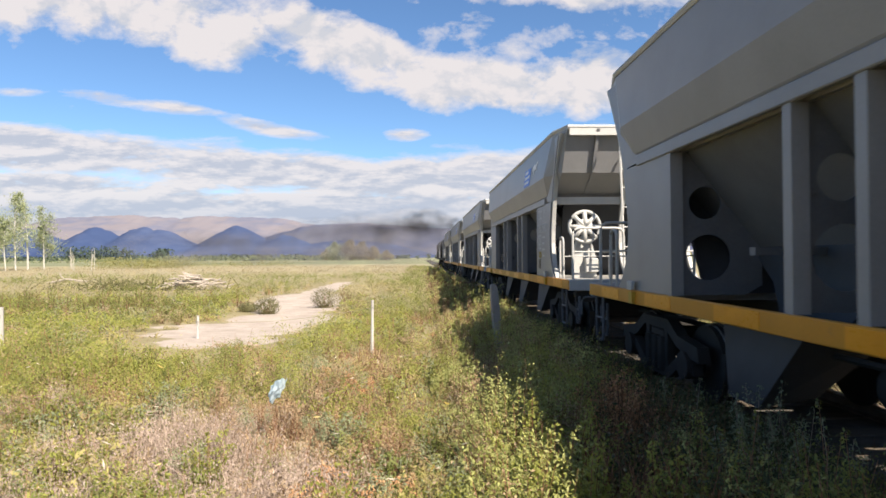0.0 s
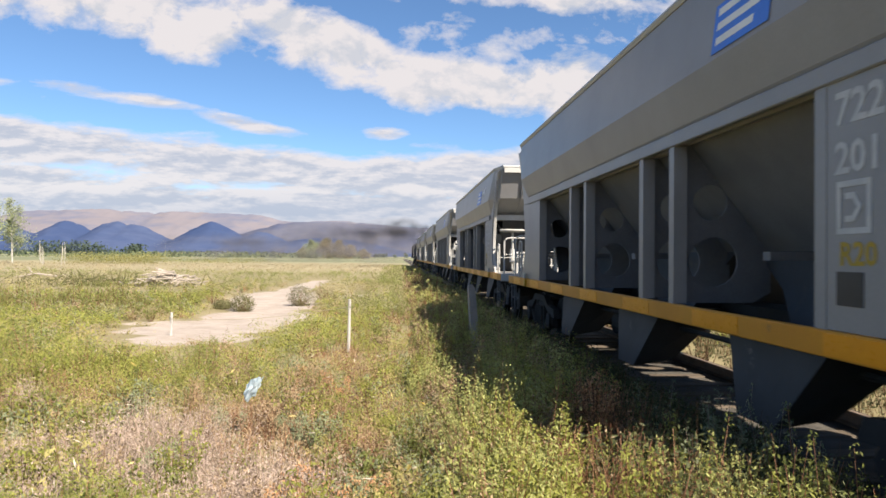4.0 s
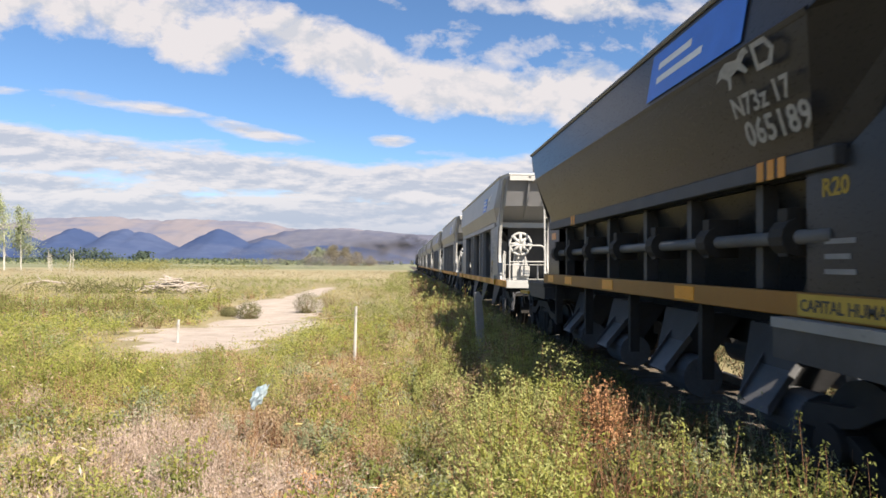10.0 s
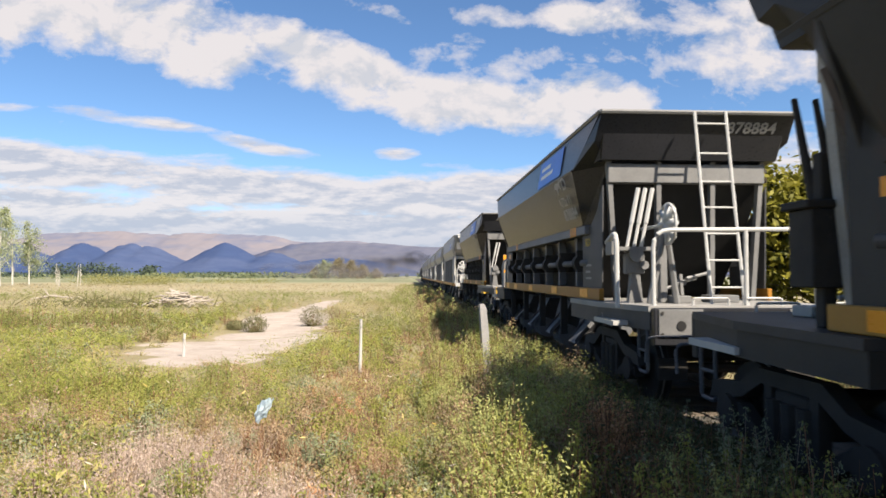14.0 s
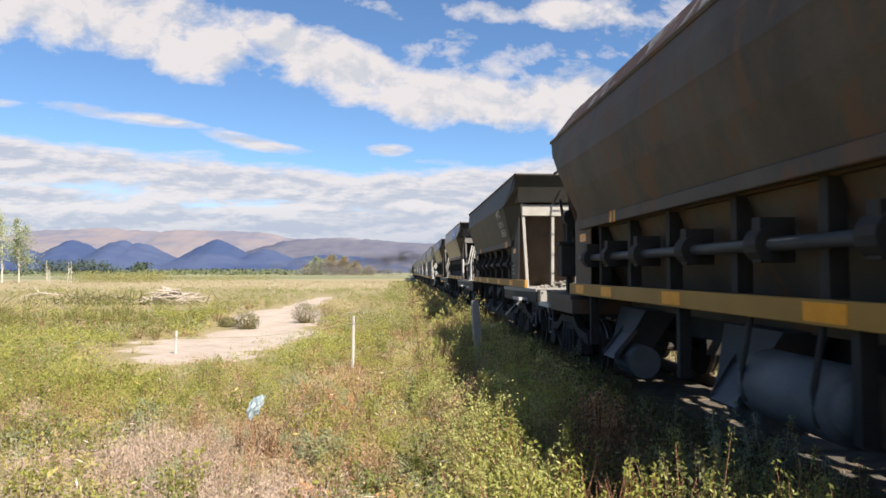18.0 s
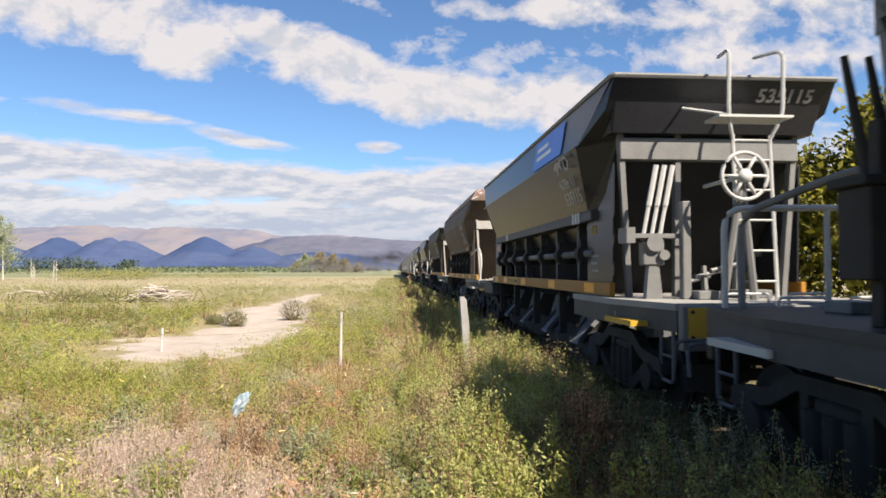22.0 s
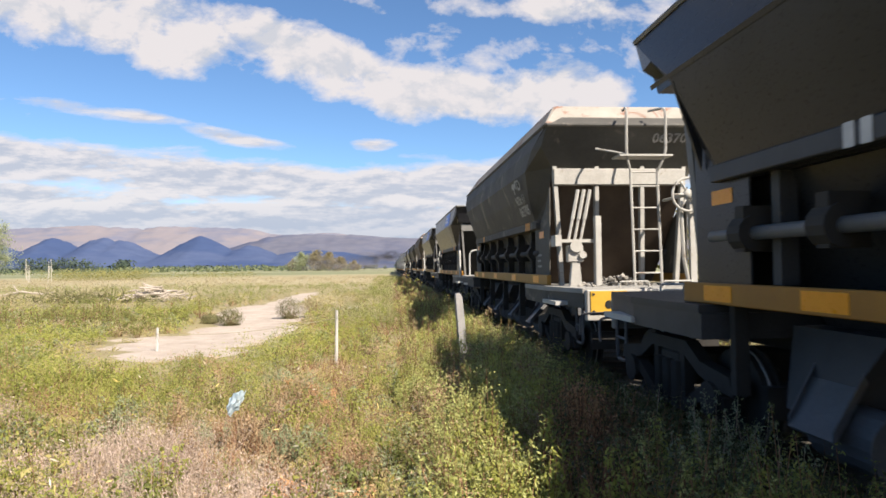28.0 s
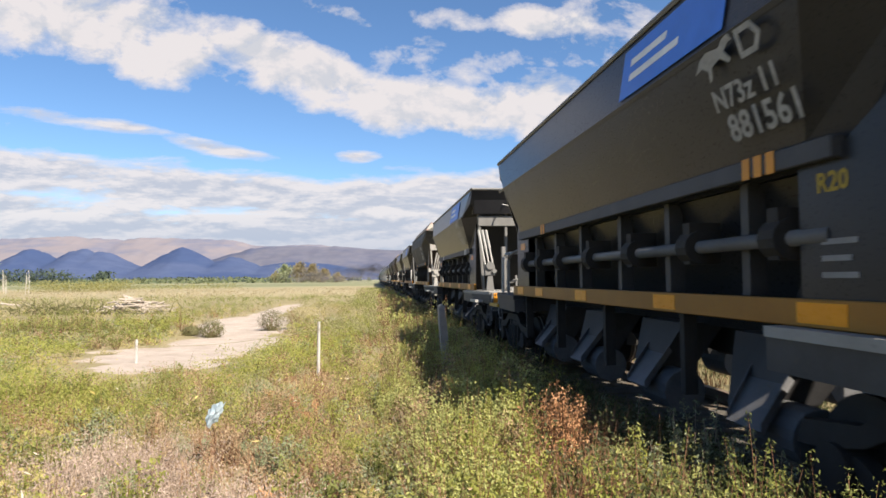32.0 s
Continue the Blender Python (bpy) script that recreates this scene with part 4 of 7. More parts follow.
    for y in (-2.9, 0.0, 2.9):
        bm = loft([[(-0.47, y - 1.30, 1.74), (0.47, y - 1.30, 1.74), (0.47, y + 1.30, 1.74), (-0.47, y + 1.30, 1.74)], [(-0.52, y - 0.75, 1.35), (0.52, y - 0.75, 1.35), (0.52, y + 0.75, 1.35), (-0.52, y + 0.75, 1.35)], [(-0.60, y - 0.50, 1.05), (0.60, y - 0.50, 1.05), (0.60, y + 0.50, 1.05), (-0.60, y + 0.50, 1.05)]])
        # the funnel's colour holds the shade under the body
        part("hopper_funnel", bm, "inner_shade_grey", w)
        part("cross_tie", boxes((-1.12, 1.12, y - 0.05, y + 0.05, 1.62, 1.69)), "bay_shade_and_strut_grey", w)
        for s in (-1, 1):
            bm = loft([[(s * 0.30, y - 0.72, 1.06), (s * 1.05, y - 0.72, 1.06), (s * 1.05, y + 0.72, 1.06), (s * 0.30, y + 0.72, 1.06)], [(s * 0.70, y - 0.22, 0.42), (s * 1.20, y - 0.22, 0.34), (s * 1.20, y + 0.30, 0.34), (s * 0.70, y + 0.30, 0.42)]])
            part("discharge_chute", bm, "chute_and_deck_shade", w)
    part("centre_sill", boxes((-0.26, 0.26, -7.0, 7.0, 0.78, 1.13)), "running_gear", w)
    part("brake_pipe", tube([(-0.75, -6.9, 0.82), (-0.75, 6.9, 0.82)], 0.03, 6), "running_gear", w)
    part("air_reservoir", drum((-0.55, 1.45, 0.66), 0.20, "y", 0.45, 18), "running_gear", w)
    # markings
    m = side_pose(-1.506, -3.20, 3.46, 7.3)
    part("logo_panel", boxes((-0.40, 0.40, -0.20, 0.20, 0.0, 0.004)), "blue_panel", w, "plain blue company panel").matrix_basis = m
    for k, (a, b) in enumerate(((-0.34, 0.05), (-0.34, 0.28), (-0.34, 0.20))):
        part("logo_bar", boxes((a, b, 0.10 - k * 0.12, 0.16 - k * 0.12, 0.004, 0.006)), "marking", w).matrix_basis = m
    part("emblem", hound(), "marking", w).matrix_basis = side_pose(-1.502, -3.75, 3.47, 7.3) @ Matrix.Scale(1.3, 4)
    x = -1.427
    bm = bmesh.new()
    for a, b, c, d in ((0, 0.28, 0, 0.035), (0, 0.28, 0.275, 0.31), (0, 0.035, 0.036, 0.274), (0.245, 0.28, 0.036, 0.274)):
        box(bm, a, b, c, d, 0, 0.003)
    prism([(0.07, 0.07), (0.15, 0.07), (0.21, 0.155), (0.15, 0.24), (0.07, 0.24), (0.07, 0.205), (0.13, 0.205), (0.17, 0.155), (0.13, 0.105), (0.07, 0.105)], "z", 0, 0.003, bm)
    part("load_sign", bm, "grey_mark", w).matrix_basis = side_pose(x, -4.15, 1.78)
    part("data_plate", boxes((0, 0.22, 0, 0.20, 0, 0.004)), "black_panel", w).matrix_basis = side_pose(x, -4.15, 1.36)
    for k in range(4):
        part("data_line", boxes((0, 0.22 + 0.06 * (k % 2), k * 0.13, k * 0.13 + 0.04, 0, 0.003)), "grey_mark", w).matrix_basis = side_pose(x, -4.58, 1.62)
    return w


def blunt(bm):
    """Draws in the front half of a hopper so that its end fits the camera's view."""
    for v in bm.verts:
        if v.co.y > 0:
            v.co.y *= 0.915
    return bm


def dark_wagon(look_of="dark", rear="levers", rail="none", front="none", plate="yellow_plate", ladder="high", ext=False, stripes=False, cover=False, gear=False, bars="sill_paint", lean_to=0.20, wheel_at=None, pale=False, name="hopper_wagon"):
    """A low-sided ballast hopper with a shaft along its side. Its middle is y = 0; the rear end is at -y."""
    paint = {"dark": "dark_paint", "worn": "worn_paint", "rusty": "rusty_paint", "dusty": "dusty_paint"}[look_of]
    labels = {"dark": "dark grey steel ballast hopper wagon with ochre sills", "worn": "worn brownish grey ballast hopper wagon with faded sills", "rusty": "rust-stained brown ballast hopper wagon with flaking paint", "dusty": "dusty grey ballast hopper wagon with a covered load"}
    w = thing(name, labels[look_of], "railway wagon", "wagons of the train")
    frame_mat = "frame_paint" if look_of == "dark" else "pale_frame"
    fit_mat = "pale_paint" if look_of == "dark" else "pale_frame"
    strut = "bay_shade_and_strut_grey" if pale else "strut_grey"
    top = [chamfered(1.12, 4.15, 0.10, 0.3, 2.28), chamfered(1.25, 4.42, 0.12, 0.35, 2.42), chamfered(1.51, 5.00, 0.36, 0.60, 3.25), chamfered(1.455, 5.30, 0.05, 0.35, 3.55), chamfered(1.395, 5.55, 0.02, 0.02, 3.90)]
    if look_of in ("rusty", "dusty"):
        top[2:4] = [chamfered(1.42, 4.76, 0.28, 0.50, 2.88), chamfered(1.525, 5.06, 0.34, 0.55, 3.28), chamfered(1.50, 5.32, 0.08, 0.35, 3.60)]
    if cover:
        top += [chamfered(1.10, 5.35, 0.05, 0.05, 4.08), chamfered(0.6, 4.9, 0.05, 0.05, 4.12)]
    else:
        top += [chamfered(1.335, 5.49, 0.02, 0.02, 3.90), chamfered(1.30, 5.2, 0.02, 0.02, 3.3)]
    part("hopper_body", blunt(loft(top)), paint, w)
    part("top_rim", blunt(tube(chamfered(1.395, 5.55, 0.02, 0.03, 3.91), 0.032, 6, closed=True)), frame_mat if look_of == "dark" else paint, w)
    if cover:
        part("load_cover", blunt(loft([chamfered(1.40, 5.50, 0.02, 0.02, 3.925), chamfered(1.12, 5.05, 0.05, 0.05, 4.34), chamfered(0.55, 4.5, 0.05, 0.05, 4.40)])), "rusty_cover" if look_of == "rusty" else "load_cover", w, "pale dusty cover over the load")
    gutter = bmesh.new()
    for s in (-1, 1):
        prism([(s * 1.51, 3.23), (s * 1.525, 3.27), (s * 1.50, 3.29)], "y", -4.4, 4.4, gutter)
    part("waist_seam", gutter, paint, w)
    for k in (-1, 1):
        e = 5.0 if k < 0 else 4.42
        # on dark wagons the overhang's shade is painted into this sheet's black
        part("end_slope", loft([[(-1.20, k * (e + 0.02), 3.05), (1.20, k * (e + 0.02), 3.05), (1.20, k * (e - 0.06), 3.05), (-1.20, k * (e - 0.06), 3.05)], [(-1.12, k * 3.70, 1.28), (1.12, k * 3.70, 1.28), (1.12, k * 3.62, 1.28), (-1.12, k * 3.62, 1.28)]]), "recess_shade_black" if look_of == "dark" else "rusty_sheet", w)
        part("end_beam", boxes((-1.16, 1.16, min(k * (e - 0.02), k * (e + 0.12)), max(k * (e - 0.02), k * (e + 0.12)), 2.98, 3.26), bevel=0.012), frame_mat, w, "pale grey end cross beam")
        for x in (-1.14, -0.40, 0.40, 1.14):
            lean = 0.13 * (1 if x > 0 else -1) if abs(x) > 1 else 0
            bm = bmesh.new()
            h = 0.034
            loft([[(x - lean * 0.0 - h, k * e, 3.30), (x + h, k * e, 3.30), (x + h, k * (e + 0.10), 3.30), (x - h, k * (e + 0.10), 3.30)], [(x - lean - h, k * (e - 0.08), 1.27), (x - lean + h, k * (e - 0.08), 1.27), (x - lean + h, k * (e + 0.02), 1.27), (x - lean - h, k * (e + 0.02), 1.27)]], bm)
            part("end_post", bm, frame_mat, w)
        x_in = 1.10
        outline = [(-1.40, k * 3.8), (-1.40, k * 5.3), (-x_in - 0.05, k * 6.62), (x_in + 0.05, k * 6.62), (1.40, k * 5.3), (1.40, k * 3.8)]
        # the front platform is coloured darker to paint in its hopper's shade
        part("deck", prism(outline, "z", 1.20, 1.27), "dusty_deck" if k < 0 else "chute_and_deck_shade", w, "dusty pale end platform" if k < 0 else "end platform with the hopper's shade painted in grey")
        bm = prism([(p * 0.985, q * 0.998) for p, q in outline], "z", 0.98, 1.198)
        part("platform_frame", bm, "strut_grey" if look_of == "dark" else paint, w)
        part("headstock", boxes((-1.12, 1.12, min(k * 6.60, k * 6.72), max(k * 6.60, k * 6.72), 0.80, 1.25), bevel=0.012), frame_mat if plate else paint, w)
        for c in (-0.80, 0.80):
            p = part("buffer_plate", boxes((c - 0.27, c + 0.27, min(k * 6.72, k * 6.738), max(k * 6.72, k * 6.738), 0.90, 1.235), bevel=0.004), plate or frame_mat, w, "painted plate where a buffer was")
            # a near-black disc stands in for the shade inside the hole
            part("buffer_hole", drum((c, k * 6.74, 1.04), 0.06, "y", 0.006, 14), "recess_shade_black", p)
            for a in (-0.23, 0.23):
                for z in (0.94, 1.19):
                    part("bolt", drum((c + a, k * 6.74, z), 0.020, "y", 0.010, 8), "running_gear", p)
        coupler(w, k * 6.72, k)
        bogie(w, k * 5.0)
        for s in (-1, 1):
            stirrup(w, s * 1.12, k * 6.35, 0.3, 0.98, 0.45)
            x0, x1 = sorted((s * 1.205, s * 1.225))
            part("side_panel", prism([(-3.95, 1.45), (-4.98, 1.45), (-5.05, 2.95), (-4.75, 2.60), (-4.30, 2.34), (-3.95, 2.34)] if k < 0 else [(3.30, 1.45), (4.14, 1.45), (4.16, 2.90), (3.98, 2.60), (3.70, 2.34), (3.30, 2.34)], "x", x0, x1), "strut_grey" if pale else paint, w)
            x0, x1 = sorted((s * 1.226, s * 1.230))
            if k > 0 or look_of != "dark" or lean_to < 0:
                yr = -4.45 if k < 0 else 3.70
                part("panel_reflector", boxes((x0, x1, yr - 0.16, yr + 0.16, 2.10, 2.22)), "reflector", w, "orange reflective sticker")
            part("side_step", boxes((min(s * 1.10, s * 1.42), max(s * 1.10, s * 1.42), min(k * 5.25, k * 6.1), max(k * 5.25, k * 6.1), 1.0, 1.06)), "yellow_plate" if plate == "yellow_plate" and not cover else "pale_paint", w)
        for a in (-0.55, 0.12):
            part("grab_iron", tube(bent([(a, k * 6.5, 1.26), (a, k * 6.5, 1.36), (a + 0.45, k * 6.5, 1.36), (a + 0.45, k * 6.5, 1.26)], 0.04), 0.015, 6), fit_mat, w)
        if look_of != "dark" and k < 0:
            heap = bmesh.new()
            dice = random.Random(11)
            for _ in range(70):
                r = dice.uniform(0.018, 0.055)
                c = Vector((dice.gauss(-0.25, 0.32), -5.55 + dice.gauss(0, 0.22), 0))
                c.z = 1.27 + r * 0.4 + dice.random() * max(0.0, 0.15 - 0.3 * abs(c.x + 0.25))
                got = bmesh.ops.create_icosphere(heap, subdivisions=1, radius=r)["verts"]
                for v in got:
                    v.co = Vector((v.co.x * dice.uniform(0.6, 1.5), v.co.y * dice.uniform(0.6, 1.4), v.co.z * dice.uniform(0.5, 1.0))) + c
            tagged(part("rubble", heap, "rubble_grey", w), "grey rubble heaped on the end platform", kind="stuff")
            continue
        for a, b, y0, y1 in ((-0.55, -0.30, 5.6, 5.9), (0.1, 0.5, 5.3, 5.6)):
            part("valve_block", boxes((a, b, min(k * y0, k * y1), max(k * y0, k * y1), 1.27, 1.37), bevel=0.01), frame_mat, w)
        for a, z in ((-0.3, 1.45), (-0.15, 1.52), (0.05, 1.6)):
            part("valve_link", tube([(a - 0.18, k * 5.35, z), (a + 0.18, k * 5.3, z + 0.08)], 0.025, 6), frame_mat, w)
        part("valve_bracket", prism([(k * 5.28, 1.27), (k * 5.28, 1.66), (k * 5.34, 1.66), (k * 5.40, 1.27)], "x", -0.22, -0.18), frame_mat, w)
    for s in (-1, 1):
        x0, x1 = sorted((s * 1.215, s * 1.285))
        near = -6.05 if ext else -5.05
        sill = part("sill", boxes((x0, x1, near, 4.30, 1.275, 1.45), bevel=0.008), "sill_ochre" if look_of == "dark" else "sill_faded", w, "ochre painted side sill")
        x0, x1 = sorted((s * 1.285, s * 1.289))
        for y in (-4.2, -2.1, 0.3, 2.4, 3.7):
            part("reflector", boxes((x0, x1, y - 0.22, y + 0.22, 1.30, 1.43)), "reflector", sill, "bright orange reflective strip")
        x0, x1 = sorted((s * 1.20, s * 1.30))
        part("hopper_rail", boxes((x0, x1, -4.35, 3.75, 2.28, 2.42), bevel=0.01), strut if look_of == "dark" else paint, w)
        for y in (-3.50, -3.64, -3.78, 1.98, 2.12):
            part("hazard_bar", boxes((min(s * 1.302, s * 1.306), max(s * 1.302, s * 1.306), y - 0.045, y + 0.045, 2.275, 2.425)), bars, w)
        for y in (-3.2, -1.9, -0.7, 0.7, 1.9, 3.1):
            x0, x1 = sorted((s * 1.00, s * 1.14))
            part("side_strut", boxes((x0, x1, y - 0.05, y + 0.05, 1.45, 2.29)), strut if look_of == "dark" else "running_gear", w)
        part("operating_shaft", tube([(s * 1.20, -4.2, 1.84), (s * 1.20, 3.9, 1.84)], 0.055, 10), "shaft_grey" if look_of == "dark" else "strut_grey", w, "round operating shaft", smooth=True)
        for y in (-3.75, -2.55, -1.3, 0.0, 1.3, 2.4, 3.35):
            bm = drum((s * 1.20, y, 1.84), 0.14, "y", 0.09, 14)
            box(bm, min(s * 1.0, s * 1.28), max(s * 1.0, s * 1.28), y - 0.06, y + 0.06, 1.70, 2.05)
            part("shaft_bearing", bm, "running_gear", w)
        if look_of == "rusty":
            tank = drum((s * 1.04, -1.55, 0.74), 0.27, "y", 0.52, 20)
            drum((s * 1.04, -1.55, 0.74), 0.20, "y", 0.60, 20, tank)
            part("air_tank", tank, "flap_grey", w, "dusty grey air tank under the sill", smooth=True)
            for y in (-2.0, -1.1):
                part("tank_strap", tube([(s * 1.22, y, 1.28), (s * 1.30, y, 0.86), (s * 1.28, y, 0.60)], 0.022, 6), "running_gear", w)
        for y in (-2.95, -0.35, 2.75) if look_of == "rusty" else (-2.95, -1.0, 1.0, 2.95):
            chute(w, s, y, "chute_and_deck_shade")
            x0, x1 = sorted((s * 1.08, s * 1.20))
            part("drop_link", boxes((x0, x1, y + 0.64, y + 0.72, 0.55, 1.28)), "running_gear", w)
        part("corner_gusset", prism([(s * 1.25, 2.42), (s * 1.50, 3.2), (s * 1.20, 3.2)], "y", 3.98, 4.01), paint, w)
    part("inner_hopper", loft([[(-1.05, -3.7, 2.3), (1.05, -3.7, 2.3), (1.05, 3.7, 2.3), (-1.05, 3.7, 2.3)], [(-0.55, -3.4, 1.1), (0.55, -3.4, 1.1), (0.55, 3.4, 1.1), (-0.55, 3.4, 1.1)]]), paint, w)
    part("centre_sill", boxes((-0.26, 0.26, -6.6, 6.6, 0.80, 1.12)), "running_gear", w)
    part("air_reservoir", drum((0.7, 0.0, 0.75), 0.18, "y", 0.4, 16), "running_gear", w)
    # rear end fittings
    k = -1
    lad = [(k * 6.05, 1.27), (k * 5.75, 3.05), (k * 5.62, 3.9)] if ladder == "plain" else [(k * 5.95, 1.27), (k * 5.85, 3.0), (k * 5.85, 3.15)]
    rungs(w, -0.10, 0.34, lad, material=fit_mat)
    if ladder == "high":
        part("ladder_platform", boxes((-0.32, 0.55, k * 5.98, k * 5.62, 3.33, 3.36)), fit_mat, w)
        bm = bmesh.new()
        for x in (-0.10, 0.34):
            tube(bent([(x, k * 5.85, 3.1), (x + (-0.1 if x < 0.1 else 0.1), k * 5.95, 3.36), (x + (-0.1 if x < 0.1 else 0.1), k * 5.98, 4.1), (x, k * 5.55, 4.15)], 0.12), 0.022, 6, bm)
        tube([(-0.18, k * 5.95, 3.36), (-0.6, k * 5.65, 3.5)], 0.018, 6, bm)
        part("ladder_loop", bm, fit_mat, w)
    if rear in ("levers", "stand"):
        for x in (-1.06, -0.96, -0.86)[:2 if lean_to > 0 and rear == "levers" else 3]:
            bm = tube([(x, k * 5.55, 1.95), (x + lean_to, k * 5.50, 2.85)], 0.024, 6)
            tube([(x + lean_to * 0.45, k * 5.53, 2.36), (x + lean_to, k * 5.50, 2.85)], 0.032, 6, bm)
            part("release_lever", bm, fit_mat, w)
        bm = boxes((-1.08, -0.82, k * 5.62, k * 5.48, 1.66, 1.94), bevel=0.015)
        drum((-0.95, k * 5.64, 1.92), 0.10, "y", 0.03, 16, bm)
        drum((-0.84, k * 5.64, 1.78), 0.06, "y", 0.03, 16, bm)
        prism([(-1.04, 1.27), (-1.00, 1.67), (-0.88, 1.67), (-0.84, 1.27)], "y", k * 5.60, k * 5.50, bm)
        if rear == "stand":
            box(bm, -1.30, -0.55, k * 5.66, k * 5.40, 1.98, 2.03)
            box(bm, -1.30, -1.20, k * 5.70, k * 5.42, 1.92, 2.10)
        part("lever_stand", bm, frame_mat, w)
        post = part("lever_post", boxes((-0.66, -0.56, k * 5.75, k * 5.64, 1.27, 2.40), bevel=0.01), frame_mat, w)
        if rear == "levers" and stripes:
            part("hazard_stripe", boxes((-0.662, -0.558, k * 5.755, k * 5.752, 2.22, 2.39), (-0.662, -0.558, k * 5.755, k * 5.752, 1.75, 1.85)), "sill_paint", post)
    if rail in ("big", "both"):
        bm = tube(bent([(-1.02, k * 6.45, 1.0), (-1.02, k * 6.45, 2.20), (1.05, k * 6.45, 2.22), (1.05, k * 6.45, 1.27)], 0.22), 0.028, 8)
        tube([(0.15, k * 6.45, 1.27), (0.15, k * 6.45, 2.21)], 0.03, 8, bm)
        part("end_railing", bm, "pale_paint", w)
        part("side_railing", tube(bent([(-1.26, k * 5.35, 2.10), (-1.32, k * 5.95, 2.22), (-1.32, k * 5.98, 1.22)], 0.2), 0.034, 8), "pale_paint", w)
    if rail == "pole":
        part("side_railing", tube(bent([(-1.26, k * 5.1, 2.18), (-1.26, k * 5.6, 2.24), (-1.20, k * 6.2, 2.30), (-1.15, k * 6.3, 1.9), (-1.22, k * 6.25, 1.15)], 0.2), 0.034, 8), "pale_paint", w)
    if wheel_at:
        x, z = wheel_at
        handwheel("brake_wheel", (x, k * 6.12, z), 0.26, "x" if x < -0.5 else "y", w, 8 if x < -0.5 else 6, fit_mat)
        part("brake_shaft", tube([(x, k * 6.12, z), (x, k * 5.2, z)], 0.025, 8), fit_mat, w)
        if x > 0.5:
            for a in (0.08, 0.34):
                part("stand_post", prism([(x + a, 1.27), (x + a, z + 0.05), (x + a + 0.10, z + 0.05), (x + a + 0.10, 1.27)], "y", k * 6.00, k * 5.92), frame_mat, w)
            part("stand_head", boxes((x + 0.06, x + 0.46, k * 6.02, k * 5.90, z - 0.30, z + 0.08), bevel=0.01), frame_mat, w)
            part("stand_chain", tube([(x - 0.10, k * 6.06, z - 0.1), (x - 0.04, k * 6.0, 1.7), (x + 0.06, k * 5.95, 1.3)], 0.03, 6), fit_mat, w)
        else:
            for a in (-0.20, 0.16):
                part("stand_leg", tube([(x, k * 6.06, z), (x + a, k * 6.0, 1.27)], [0.035, 0.045], 6), frame_mat, w)
    # front end fittings, seen across the gap
    k = 1
    if front in ("stand", "stand_only"):
        for x in (0.95, 1.25):
            part("brake_stand", prism([(k * 6.30, 1.27), (k * 6.15, 1.5), (k * 6.15, 2.75), (k * 6.45, 2.75), (k * 6.45, 1.5), (k * 6.60, 1.27)], "x", x - 0.02, x + 0.02), frame_mat, w)
        part("stand_head", boxes((0.90, 1.30, k * 6.15, k * 6.45, 2.45, 2.80), bevel=0.01), frame_mat, w)
        handwheel("brake_wheel", (0.72, k * 6.3, 2.72), 0.28, "x", w, 6, "pale_paint")
        part("brake_shaft", tube([(0.72, k * 6.3, 2.72), (1.25, k * 6.3, 2.72)], 0.025, 8), frame_mat, w)
    if front == "stand":
        bm = tube(bent([(-1.02, k * 6.55, 1.0), (-1.02, k * 6.55, 2.16), (1.05, k * 6.55, 2.18), (1.05, k * 6.55, 1.27)], 0.2), 0.030, 8)
        for x in (-0.05, 0.75):
            tube([(x, k * 6.55, 1.27), (x, k * 6.55, 2.17)], 0.026, 8, bm)
        part("front_railing", bm, "pale_paint", w)
        part("end_railing", tube(bent([(-0.92, k * 6.45, 1.0), (-0.92, k * 6.45, 2.10), (-0.55, k * 5.6, 2.35), (-0.4, k * 5.1, 2.35)], 0.2), 0.034, 8), frame_mat, w)
    if front == "levers":
        bm = bmesh.new()
        for x in (0.85, 1.0):
            tube([(x, k * 5.6, 1.4), (x - 0.1, k * 5.7, 3.3)], 0.045, 6, bm)
        box(bm, 0.6, 1.15, k * 5.5, k * 5.75, 1.7, 2.1)
        part("release_lever", bm, "running_gear", w)
    if front == "levers" or gear:
        g = 5.0 if front == "levers" else 4.55
        bm = boxes((-1.15, -1.05, g - 0.02, g + 0.08, 1.27, 2.50), (-1.26, -0.76, g - 0.08, g + 0.20, 1.55, 2.10), (-1.30, -0.70, g - 0.10, g + 0.24, 2.10, 2.16), bevel=0.01)
        tube([(-0.85, g + 0.05, 2.1), (-0.60, g, 2.35), (-0.55, g, 2.7)], 0.022, 6, bm)
        for x in (-1.12, -0.96):
            tube([(x, g + 0.10, 2.1), (x - 0.04, g + 0.14, 2.5), (x - 0.10, g + 0.16, 2.92)], [0.035, 0.032, 0.022], 8, bm)
        stand = part("valve_stand", bm, "running_gear", w)
        if front == "levers":
            part("gear_drum", drum((-1.06, g + 0.04, 2.58), 0.15, "y", 0.11, 18), "running_gear", stand)
    # markings
    m = side_pose(-1.468, -2.65, 3.56, 9.6)
    if look_of == "dark":
        part("logo_panel", boxes((-0.95, 0.95, -0.24, 0.26, 0.0, 0.004)), "blue_panel", w, "plain blue company panel").matrix_basis = m
        for i, b in enumerate((0.0, 0.25)):
            part("logo_bar", boxes((-0.75, b, 0.06 - i * 0.15, 0.13 - i * 0.15, 0.004, 0.006)), "marking", w).matrix_basis = m
    lean = -math.degrees(math.atan2(1.51 - 1.25, 0.83))
    part("emblem", hound(), "side_mark", w).matrix_basis = side_pose(-1.509, -3.25, 3.06, lean)
